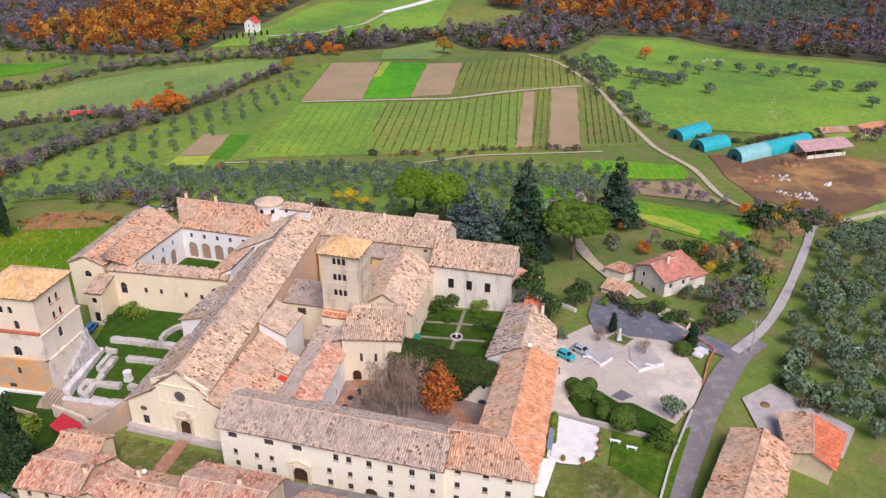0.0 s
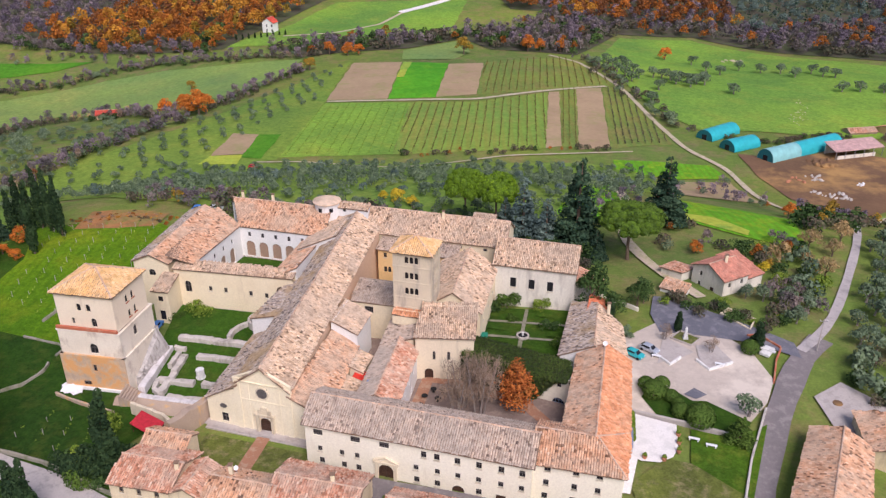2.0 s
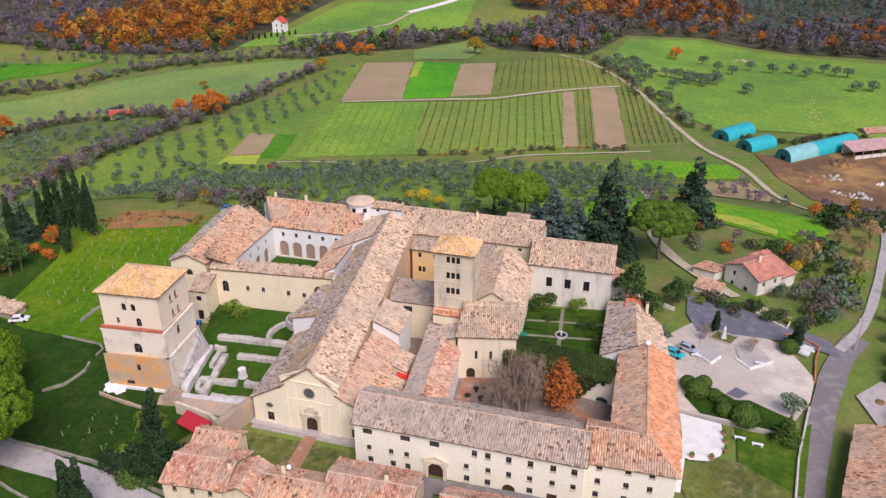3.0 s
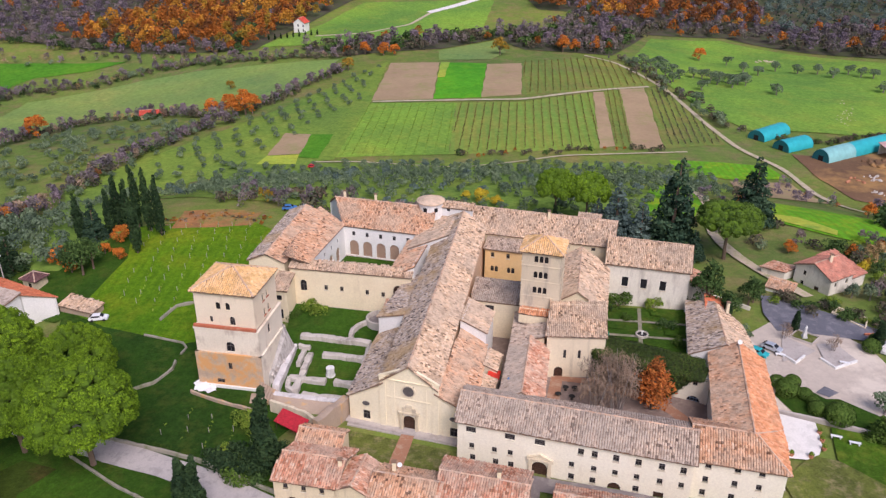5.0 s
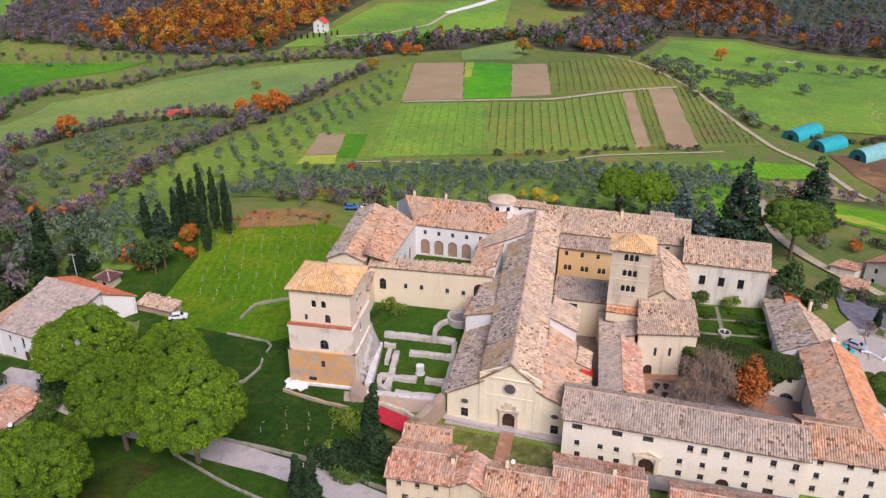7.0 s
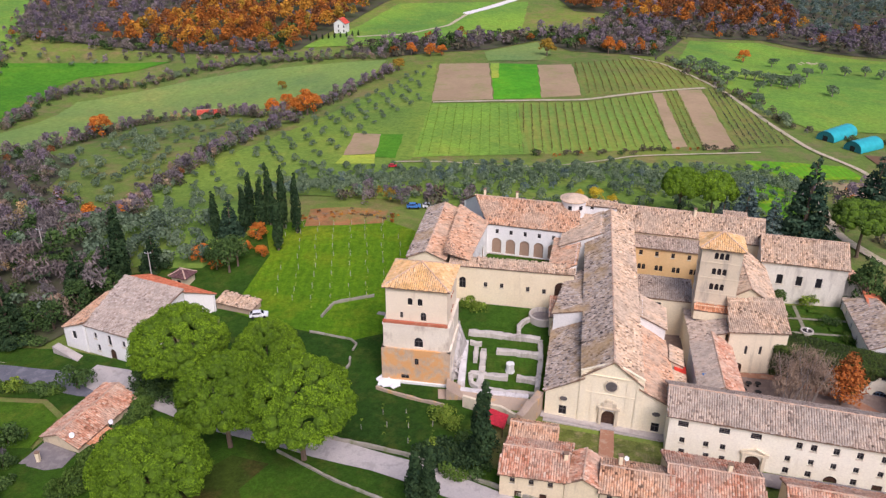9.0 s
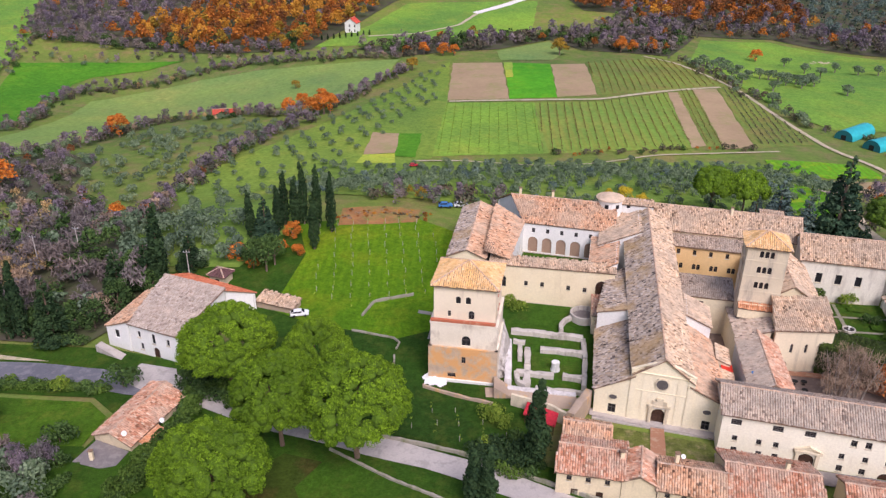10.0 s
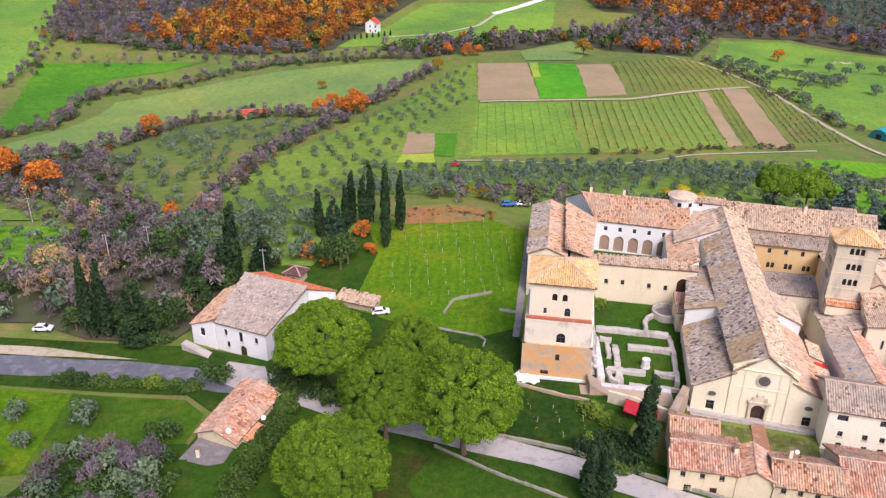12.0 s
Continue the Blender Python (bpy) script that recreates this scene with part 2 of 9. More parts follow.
M["roof_under"] = rough_mat("roof_bed", (0.30, 0.19, 0.125), (0.2, 0.135, 0.095), (0.12, 0.09, 0.07))
M["tile_pink"] = island_mat("aged_pink_tiles", [(0.10, 0.05, 0.032), (0.55, 0.30, 0.175), (0.66, 0.39, 0.235), (0.71, 0.46, 0.30), (0.60, 0.32, 0.18), (0.76, 0.55, 0.39)], (0.54, 0.41, 0.30), 0.15)
M["tile_crimson"] = island_mat("bright_red_tiles", [(0.55, 0.08, 0.05), (0.66, 0.12, 0.08), (0.5, 0.06, 0.04)])
M["tile_tan"] = island_mat("lichened_tan_tiles", [(0.09, 0.06, 0.04), (0.58, 0.40, 0.26), (0.69, 0.495, 0.33), (0.75, 0.56, 0.39), (0.48, 0.33, 0.225), (0.80, 0.64, 0.47)], (0.52, 0.41, 0.31), 0.12)
M["tile_grey"] = island_mat("lichened_grey_tiles", [(0.05, 0.042, 0.038), (0.38, 0.30, 0.245), (0.48, 0.40, 0.335), (0.42, 0.31, 0.21), (0.57, 0.49, 0.42), (0.20, 0.16, 0.14), (0.64, 0.54, 0.44)], (0.42, 0.28, 0.13), 0.10, (0.5, 0.62))
M["tile_orange"] = island_mat("new_orange_tiles", [(0.52, 0.21, 0.10), (0.66, 0.30, 0.15), (0.74, 0.37, 0.20), (0.62, 0.26, 0.12), (0.78, 0.44, 0.27)], (0.6, 0.36, 0.22), 0.1, (0.5, 0.7), patch_amount=0.5)
M["tile_red"] = island_mat("rusty_red_tiles", [(0.26, 0.12, 0.07), (0.54, 0.25, 0.15), (0.64, 0.35, 0.23), (0.70, 0.46, 0.32), (0.50, 0.20, 0.115), (0.74, 0.57, 0.43)], (0.55, 0.41, 0.31), 0.2)
M["tile_yellow"] = island_mat("ochre_tower_tiles", [(0.64, 0.38, 0.16), (0.75, 0.48, 0.23), (0.80, 0.54, 0.29), (0.68, 0.42, 0.18), (0.82, 0.6, 0.36)], (0.78, 0.47, 0.17), 0.25, (0.5, 0.65), patch_amount=0.5)
M["cap"] = island_mat("ridge_tiles", [(0.55, 0.36, 0.25), (0.66, 0.46, 0.33), (0.5, 0.38, 0.3)])

# Glass of the windows; its darkness also serves as shade in the belfry arches.
M["dark"] = plain_mat("dark_glass_and_shaded_void", (0.025, 0.024, 0.028), 0.15)
M["frame"] = plain_mat("grey_window_frame", (0.13, 0.115, 0.11), 0.6)
M["frame_stone"] = plain_mat("window_surround", (0.72, 0.64, 0.50), 0.9)
M["wood"] = plain_mat("dark_wood", (0.085, 0.045, 0.03), 0.6, var=0.5)
M["bluewood"] = plain_mat("blue_painted_wood", (0.16, 0.25, 0.38), 0.5)
M["redtrim"] = rough_mat("brick_red_trim", (0.52, 0.16, 0.085), (0.42, 0.13, 0.075), (0.6, 0.32, 0.2))
M["red"] = plain_mat("red_cloth", (0.75, 0.055, 0.03), 0.7)
M["crimson"] = plain_mat("crimson_cover", (0.55, 0.03, 0.045), 0.6, var=0.35)
M["teal"] = plain_mat("turquoise_sheeting", (0.03, 0.42, 0.46), 0.35, var=0.2, scale=0.3)
M["teal_pale"] = plain_mat("faded_turquoise_sheeting", (0.25, 0.53, 0.52), 0.35, var=0.2, scale=0.3)
M["teal_dark"] = plain_mat("dark_turquoise_end", (0.02, 0.17, 0.19), 0.5)
M["metal"] = plain_mat("grey_metal", (0.42, 0.42, 0.43), 0.45, 0.6)
M["tin_pink"] = plain_mat("rusty_pink_sheet_roof", (0.60, 0.38, 0.34), 0.6, var=0.35, scale=0.6)
M["whitepaint"] = plain_mat("white_paint", (0.82, 0.82, 0.82), 0.45, var=0.1)
M["statue"] = rough_mat("white_marble", (0.8, 0.79, 0.76), (0.7, 0.69, 0.66), (0.5, 0.49, 0.46))
M["terracotta"] = plain_mat("terracotta", (0.5, 0.22, 0.12), 0.8)
M["rubber"] = plain_mat("black_rubber", (0.02, 0.02, 0.02), 0.8)
M["blue"] = plain_mat("blue_plastic", (0.06, 0.2, 0.5), 0.5)
M["greencloth"] = plain_mat("green_awning_cloth", (0.01, 0.2, 0.13), 0.7)
M["bark"] = rough_mat("bark", (0.20, 0.14, 0.10), (0.13, 0.09, 0.065), (0.28, 0.22, 0.17), fine=5.0, bumps=0.8)
M["greybark"] = rough_mat("grey_bark", (0.30, 0.25, 0.22), (0.2, 0.17, 0.15), (0.36, 0.33, 0.3), fine=5.0, bumps=0.8)


def leaf_mat(name, *cols):
    """Foliage: each clump its own tone, a drift of tone from crown to crown, and one tone for each planted tree."""
    m, nt, b = nodes_of(name)
    g = nt.nodes.new("ShaderNodeNewGeometry")
    step = 1.0 / (len(cols) - 1)
    c = ramp(nt, g.outputs["Random Per Island"], [(i * step, k) for i, k in enumerate(cols)])
    drift = noise_tex(nt, mapped(nt), 0.13, 2, 0.5)
    c = mix(nt, c, ramp(nt, drift, [(0.36, (0.62, 0.66, 0.72)), (0.64, (1.32, 1.26, 1.18))]), 0.8, 'MULTIPLY')
    info = nt.nodes.new("ShaderNodeObjectInfo")
    c = mix(nt, c, ramp(nt, info.outputs["Random"], [(0.0, (0.82, 0.84, 0.86)), (1.0, (1.16, 1.14, 1.08))]), 1.0, 'MULTIPLY')
    nt.links.new(c, b.inputs["Base Color"])
    b.inputs["Roughness"].default_value = 0.85
    b.inputs["Specular IOR Level"].default_value = 0.12
    return m


M["l_pine"] = leaf_mat("stone_pine_needles", (0.082, 0.155, 0.008), (0.115, 0.21, 0.010), (0.16, 0.27, 0.014), (0.098, 0.18, 0.009), (0.19, 0.315, 0.017))
M["l_cypress"] = leaf_mat("cypress_foliage", (0.015, 0.035, 0.016), (0.03, 0.06, 0.022), (0.045, 0.08, 0.03), (0.02, 0.045, 0.02))
M["l_fir"] = leaf_mat("dark_conifer_foliage", (0.02, 0.05, 0.03), (0.04, 0.08, 0.045), (0.065, 0.11, 0.06), (0.03, 0.065, 0.038))
M["l_cedar"] = leaf_mat("blue_cedar_needles", (0.06, 0.10, 0.09), (0.11, 0.16, 0.14), (0.16, 0.22, 0.19), (0.09, 0.13, 0.11))
M["l_olive"] = leaf_mat("olive_leaves", (0.078, 0.12, 0.062), (0.122, 0.175, 0.098), (0.172, 0.232, 0.138), (0.098, 0.145, 0.08), (0.215, 0.275, 0.175))
M["l_orange"] = leaf_mat("orange_autumn_leaves", (0.32, 0.08, 0.015), (0.58, 0.17, 0.025), (0.70, 0.26, 0.04), (0.48, 0.12, 0.02))
M["l_rust"] = leaf_mat("russet_oak_leaves", (0.20, 0.06, 0.014), (0.36, 0.12, 0.022), (0.46, 0.165, 0.03), (0.27, 0.085, 0.018))
M["l_gold"] = leaf_mat("golden_oak_leaves", (0.25, 0.15, 0.025), (0.45, 0.27, 0.03), (0.36, 0.22, 0.03), (0.17, 0.14, 0.03))
M["l_yellow"] = leaf_mat("yellow_leaves", (0.45, 0.32, 0.02), (0.70, 0.52, 0.03), (0.62, 0.45, 0.03), (0.35, 0.3, 0.03))
M["l_tan"] = leaf_mat("dry_tan_leaves", (0.30, 0.19, 0.08), (0.44, 0.30, 0.13), (0.52, 0.38, 0.19), (0.22, 0.15, 0.07))
M["l_bare"] = leaf_mat("bare_grey_twigs", (0.11, 0.09, 0.088), (0.175, 0.148, 0.145), (0.25, 0.215, 0.205), (0.14, 0.118, 0.112))
# Mauve with extra blue: distance haze of the far woods mixed into the colour.
M["l_mauve"] = leaf_mat("hazy_bare_mauve_twigs", (0.12, 0.092, 0.115), (0.185, 0.145, 0.175), (0.265, 0.21, 0.245), (0.15, 0.118, 0.142))
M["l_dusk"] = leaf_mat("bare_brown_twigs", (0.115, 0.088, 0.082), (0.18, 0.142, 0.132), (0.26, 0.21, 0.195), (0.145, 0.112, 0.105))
M["l_scrub"] = leaf_mat("scrub_leaves", (0.055, 0.062, 0.038), (0.095, 0.10, 0.06), (0.14, 0.13, 0.08), (0.14, 0.095, 0.07), (0.085, 0.092, 0.06))
M["l_green"] = leaf_mat("evergreen_leaves", (0.026, 0.055, 0.017), (0.05, 0.095, 0.026), (0.085, 0.145, 0.038), (0.04, 0.078, 0.022))
M["l_bush"] = leaf_mat("bright_bush_leaves", (0.09, 0.16, 0.02), (0.17, 0.26, 0.03), (0.25, 0.33, 0.04), (0.13, 0.2, 0.03))
M["l_hedge"] = leaf_mat("clipped_hedge_leaves", (0.035, 0.075, 0.012), (0.07, 0.125, 0.02), (0.10, 0.165, 0.03), (0.055, 0.1, 0.018))
M["l_brown"] = leaf_mat("brown_twigs_with_leaves", (0.20, 0.135, 0.09), (0.31, 0.22, 0.155), (0.38, 0.285, 0.21), (0.25, 0.17, 0.12))
M["l_vine"] = leaf_mat("autumn_vine_leaves", (0.10, 0.09, 0.03), (0.19, 0.15, 0.05), (0.24, 0.21, 0.06), (0.15, 0.13, 0.04))
M["tile_bleached"] = island_mat("bleached_tiles", [(0.25, 0.185, 0.15), (0.46, 0.38, 0.32), (0.54, 0.46, 0.39), (0.40, 0.32, 0.26), (0.62, 0.54, 0.47)], (0.50, 0.41, 0.34), 0.2)
M["tile_vermilion"] = island_mat("fresh_vermilion_tiles", [(0.50, 0.13, 0.06), (0.62, 0.19, 0.09), (0.68, 0.25, 0.13), (0.56, 0.15, 0.07)])
M["tile_rose"] = island_mat("even_rose_tiles", [(0.52, 0.22, 0.15), (0.60, 0.27, 0.19), (0.65, 0.32, 0.23), (0.56, 0.24, 0.17)])
M["tile_plum"] = island_mat("dark_plum_tiles", [(0.10, 0.05, 0.05), (0.16, 0.08, 0.085), (0.13, 0.07, 0.07)])
M["l_russet"] = leaf_mat("dark_russet_leaves", (0.11, 0.045, 0.02), (0.19, 0.075, 0.028), (0.25, 0.10, 0.035), (0.15, 0.06, 0.025))
M["l_amber"] = leaf_mat("amber_oak_leaves", (0.32, 0.14, 0.02), (0.48, 0.22, 0.028), (0.58, 0.29, 0.04), (0.40, 0.18, 0.025))
# Darker than the needles: the crown's inner shade is put into this colour.
M["crown_core"] = plain_mat("crown_core_shade", (0.085, 0.155, 0.009), 0.95, var=0.4, scale=1.2)
M["litter"] = rough_mat("woodland_litter", (0.10, 0.085, 0.06), (0.06, 0.055, 0.04), (0.075, 0.10, 0.035), big=0.05, fine=0.5, streak=0.1, bumps=0.3, patch=(0.42, 0.58))
M["infill"] = rough_mat("brown_arcade_infill", (0.40, 0.27, 0.19), (0.32, 0.21, 0.15), (0.5, 0.36, 0.26))
M["l_ivy"] = leaf_mat("clipped_ivy_leaves", (0.034, 0.058, 0.012), (0.055, 0.092, 0.018), (0.075, 0.118, 0.023), (0.075, 0.082, 0.022))
# Very dark filler tone that stands for the shade inside the ivy.
M["ivy_core"] = plain_mat("ivy_core_shade", (0.03, 0.045, 0.012), 0.95, var=0.4, scale=1.2)
M["l_copper"] = leaf_mat("copper_autumn_leaves", (0.28, 0.075, 0.02), (0.46, 0.135, 0.03), (0.56, 0.20, 0.05), (0.36, 0.10, 0.03))
M["pavers_dull"] = rough_mat("dull_grey_flagstones", (0.34, 0.31, 0.29), (0.24, 0.22, 0.21), (0.18, 0.19, 0.10), fine=2.0, patch=(0.48, 0.64))
M["garden_path"] = rough_mat("mossy_garden_path", (0.30, 0.27, 0.21), (0.22, 0.21, 0.15), (0.14, 0.17, 0.06), fine=2.0, patch=(0.48, 0.64))
M["tile_weather"] = island_mat("weathered_grey_brown_tiles", [(0.14, 0.10, 0.08), (0.48, 0.37, 0.285), (0.57, 0.455, 0.355), (0.42, 0.32, 0.245), (0.63, 0.515, 0.41), (0.54, 0.40, 0.29)], (0.47, 0.40, 0.33), 0.15)

# ---- building blocks ----
def finish(name, verts, faces, material, smooth=False):
    me = bpy.data.meshes.new(name)
    me.from_pydata([tuple(v) for v in verts], [], [tuple(f) for f in faces])
    me.materials.append(material)
    if smooth:
        me.shade_smooth()
    me.update()
    return me


def part(name, bm, material, parent, label=""):
    """Links a bmesh or a mesh as one mesh object under a thing or a part."""
    if isinstance(bm, bmesh.types.BMesh):
        me = bpy.data.meshes.new(name)
        bm.to_mesh(me)
        bm.free()
        me.materials.append(material)
    else:
        me = bm
    ob = new(name, me)
    ob.parent = parent
    if label:
        tagged(ob, label)
    return ob


def thing(name, label, category, at=(0, 0, 0), rz=0.0, group="", kind=""):
    ob = new(name)
    ob.matrix_basis = Matrix.Translation(at) @ Matrix.Rotation(rz, 4, 'Z')
    return tagged(ob, label, category, group, kind)


def sheet(name, me, label, category, kind="structure", group=""):
    return tagged(new(name, me), label, category, group, kind)


def box_bm(*boxes, bevel=0.0):
    """Boxes (x0, y0, z0, x1, y1, z1) in one bmesh, edges bevelled."""
    bm = bmesh.new()
    for x0, y0, z0, x1, y1, z1 in boxes:
        m = Matrix.Translation(((x0 + x1) / 2, (y0 + y1) / 2, (z0 + z1) / 2)) @ Matrix.Diagonal((x1 - x0, y1 - y0, z1 - z0, 1))
        bmesh.ops.create_cube(bm, size=1, matrix=m)
    if bevel:
        bmesh.ops.bevel(bm, geom=bm.edges[:], offset=bevel, segments=2, affect='EDGES')
    return bm


def tube_bm(rings, seg=12, caps=True):
    """A turned body: rings (z, radius) from below upwards, or (x, y, z, radius)."""
    bm = bmesh.new()
    loops = []
    for r in rings:
        cx, cy, z, rad = (0, 0, *r) if len(r) == 2 else r
        loops.append([bm.verts.new((cx + rad * math.cos(2 * math.pi * k / seg), cy + rad * math.sin(2 * math.pi * k / seg), z)) for k in range(seg)])
    for a, b in zip(loops, loops[1:]):
        for k in range(seg):
            bm.faces.new((a[k], a[(k + 1) % seg], b[(k + 1) % seg], b[k]))
    if caps:
        bm.faces.new(loops[0][::-1])
        bm.faces.new(loops[-1])
    return bm


def smooth01(s):
    s = min(1.0, max(0.0, s))
    return s * s * (3 - 2 * s)


def land(x, y):
    """Height of the ground: the abbey's terrace, the slope behind it, the valley, the far hill."""
    y0 = max(140.0, 215 - 0.002 * (x + 30) ** 2)
    z = -24 * smooth01((y - y0) / 115)
    z += 3 * math.exp(-((x - 25) / 45) ** 2 - ((y - 140) / 35) ** 2)
    z += 5.5 * math.exp(-((x + 107) / 45) ** 2 - ((y - 183) / 40) ** 2)
    z -= 2.8 * math.exp(-((x + 155) / 50) ** 2 - ((y - 125) / 40) ** 2)
    z -= 24 * math.exp(-((x + 290) / (120 if x > -290 else 200)) ** 2 - ((y - 480) / 120) ** 2)
    z += 4 * math.exp(-((x - 20) / 90) ** 2 - ((y - 450) / 70) ** 2)
    z -= 9 * math.exp(-((x - 170) / 90) ** 2 - ((y - 590) / 90) ** 2)
    z += 0.1 * max(0.0, y - 660) + 0.04 * max(0.0, abs(x) - 600)
    z -= 3.0 * smooth01((60 - y) / 200)
    return z


def drape(name, poly, material, label, category, lift=0.2, step=6.0, kind="structure"):
    """A field, road or lawn laid over the ground, cut to the outline poly."""
    if name == "field":
        rng = random.Random(int(abs(poly[0][0] * 11 + poly[0][1] * 3)))
        wave = lambda k: 0.3 * math.sin(k * 1.1 + poly[0][0]) + rng.uniform(-0.2, 0.2)
        edge = []
        for k, ((xa, ya), (xb, yb)) in enumerate(zip(poly, poly[1:] + poly[:1])):
            d = math.hypot(xb - xa, yb - ya)
            n = max(1, int(d / 4.5))
            for i in range(n):
                o = wave(i + k) * min(1, d / 30) if i else 0.0
                edge.append((xa + (xb - xa) * i / n - (yb - ya) / d * o, ya + (yb - ya) * i / n + (xb - xa) / d * o))
        poly = edge
    xs, ys = [p[0] for p in poly], [p[1] for p in poly]
    bm = bmesh.new()
    bmesh.ops.triangulate(bm, faces=[bm.faces.new([bm.verts.new((x, y, 0)) for x, y in poly])])
    for lo, hi, axis in ((min(xs), max(xs), (1, 0, 0)), (min(ys), max(ys), (0, 1, 0))):
        n = int((hi - lo) / step)
        for k in range(1, n + 1):
            d = lo + (hi - lo) * k / (n + 1)
            bmesh.ops.bisect_plane(bm, geom=bm.verts[:] + bm.edges[:] + bm.faces[:], plane_co=(axis[0] * d, axis[1] * d, 0), plane_no=axis)
    bmesh.ops.triangulate(bm, faces=bm.faces[:])
    for v in bm.verts:
        v.co.z = land(v.co.x, v.co.y) + lift
    bm.normal_update()
    if sum(f.normal.z for f in bm.faces) < 0:
        bmesh.ops.reverse_faces(bm, faces=bm.faces[:])
    me = bpy.data.meshes.new(name)
    bm.to_mesh(me)
    bm.free()
    me.materials.append(material)
    return sheet(name, me, label, category, kind)


def ribbon(name, pts, width, material, label, category, lift=0.3, step=5.0):
    """A road or track along a line of points, of even width."""
    line = []
    for (xa, ya), (xb, yb) in zip(pts, pts[1:]):
        n = max(1, int(math.hypot(xb - xa, yb - ya) / step))
        line += [(xa + (xb - xa) * k / n, ya + (yb - ya) * k / n) for k in range(n)]
    line.append(pts[-1])
    for _ in range(2):
        line = [line[0]] + [((a[0] + 2 * b[0] + c[0]) / 4, (a[1] + 2 * b[1] + c[1]) / 4) for a, b, c in zip(line, line[1:], line[2:])] + [line[-1]]
    verts, faces = [], []
    for k, (x, y) in enumerate(line):
        a, b = line[max(0, k - 1)], line[min(len(line) - 1, k + 1)]
        dx, dy = b[0] - a[0], b[1] - a[1]
        d = math.hypot(dx, dy) or 1
        w = width * (0.5 + 0.04 * math.sin(k * 1.7))
        for s in (-1, -0.33, 0.33, 1):
            px, py = x - dy / d * w * s, y + dx / d * w * s
            verts.append((px, py, land(px, py) + lift))
        if k:
            o = 4 * k
            faces += [(o - 4 + j, o + j, o + j + 1, o - 3 + j) for j in range(3)]
    faces = [f[::-1] for f in faces]
    return sheet(name, finish(name, verts, faces, material), label, category)


# ---- roofs ----
def inside(poly, u, v):
    hit = False
    for (ua, va), (ub, vb) in zip(poly, poly[1:] + poly[:1]):
        if (va > v) != (vb > v) and u < (ub - ua) * (v - va) / (vb - va) + ua:
            hit = not hit
    return hit


def roof_plane(parent, pts, tiles, thick=0.22, tw=0.40, tl=0.62):
    """One slope of a roof: pts run along the eave first, then round; a bed with thickness and courses of curved tiles on it."""
    P = [Vector(p) for p in pts]
    U = (P[1] - P[0]).normalized()
    N = U.cross(P[2] - P[0]).normalized()
    if N.z < 0:
        N = -N
    V = N.cross(U)
    if V.dot(P[-1] - P[0]) < 0:
        V = -V
    down = Vector((0, 0, -thick))
    n = len(P)
    twist = (P[3] - P[0]).dot(N) if n == 4 else 0.0
    if abs(twist) > 0.02:
        g = 8
        top = [(P[0].lerp(P[1], i / g)).lerp(P[3].lerp(P[2], i / g), j / g) for j in range(g + 1) for i in range(g + 1)]
        w = g + 1
        verts = top + [p + down for p in top]
        k2 = len(top)
        cells = [(j * w + i, j * w + i + 1, (j + 1) * w + i + 1, (j + 1) * w + i) for j in range(g) for i in range(g)]
        ring = [i for i in range(g)] + [j * w + g for j in range(g)] + [g * w + i for i in range(g, 0, -1)] + [j * w for j in range(g, 0, -1)]
        faces = cells + [tuple(k2 + k for k in c[::-1]) for c in cells] + [(p, k2 + p, k2 + q, q) for p, q in zip(ring, ring[1:] + ring[:1])]
    else:
        verts = P + [p + down for p in P]
        faces = [tuple(range(n)), tuple(range(2 * n - 1, n - 1, -1))] + [(k, n + k, n + (k + 1) % n, (k + 1) % n) for k in range(n)]
    bed = part("roof", finish("roof", verts, faces, M["roof_under"]), None, parent)
    poly = [((p - P[0]).dot(U), (p - P[0]).dot(V)) for p in P]
    u0, u1 = min(p[0] for p in poly), max(p[0] for p in poly)
    v0, v1 = min(p[1] for p in poly), max(p[1] for p in poly)
    def lift_at(u, v):
        if abs(twist) <= 0.02:
            return 0.0
        t = min(1, max(0, v / (v1 or 1)))
        left, right = poly[3][0] * t, poly[1][0] + (poly[2][0] - poly[1][0]) * t
        return twist * t * (1 - min(1, max(0, (u - left) / (right - left))))

    rng = random.Random(int(abs(P[0].x * 13 + P[0].y * 7 + P[0].z * 3) * 10))
    tv, tf = [], []
    for i in range(int((u1 - u0) / tw) + 1):
        drift = rng.uniform(-0.1, 0.1)
        for j in range(int((v1 - v0) / (tl * 0.8)) + 1):
            u = u0 + (i + 0.5) * tw + rng.uniform(-0.03, 0.03)
            v = v0 + j * tl * 0.8 + drift + rng.uniform(-0.05, 0.05)
            if not inside(poly, u, v + tl * 0.4):
                continue
            h, lift, o = 0.13 + rng.uniform(-0.03, 0.04), rng.uniform(0.0, 0.04), len(tv)
            skew = rng.uniform(-0.04, 0.04)
            lift += lift_at(u, v + tl * 0.4)
            for vv, up, k in ((v - 0.06, 0.06 + lift, 1.0), (v + tl * 0.9, lift, 0.86)):
                for s, hh in ((-0.5, 0.01), (-0.24, 0.85), (0.24, 0.85), (0.5, 0.01)):
                    tv.append(P[0] + U * (u + s * tw * k * 0.94 + (skew if k < 1 else 0)) + V * vv + N * (hh * h + up))
            tf += [(o, o + 1, o + 5, o + 4), (o + 1, o + 2, o + 6, o + 5), (o + 2, o + 3, o + 7, o + 6), (o, o + 3, o + 2, o + 1)]
    if tv:
        t = part("roof_tiles", finish("roof_tiles", tv, tf, M[tiles]), None, bed)
        t["kind"] = "stuff"
    return bed


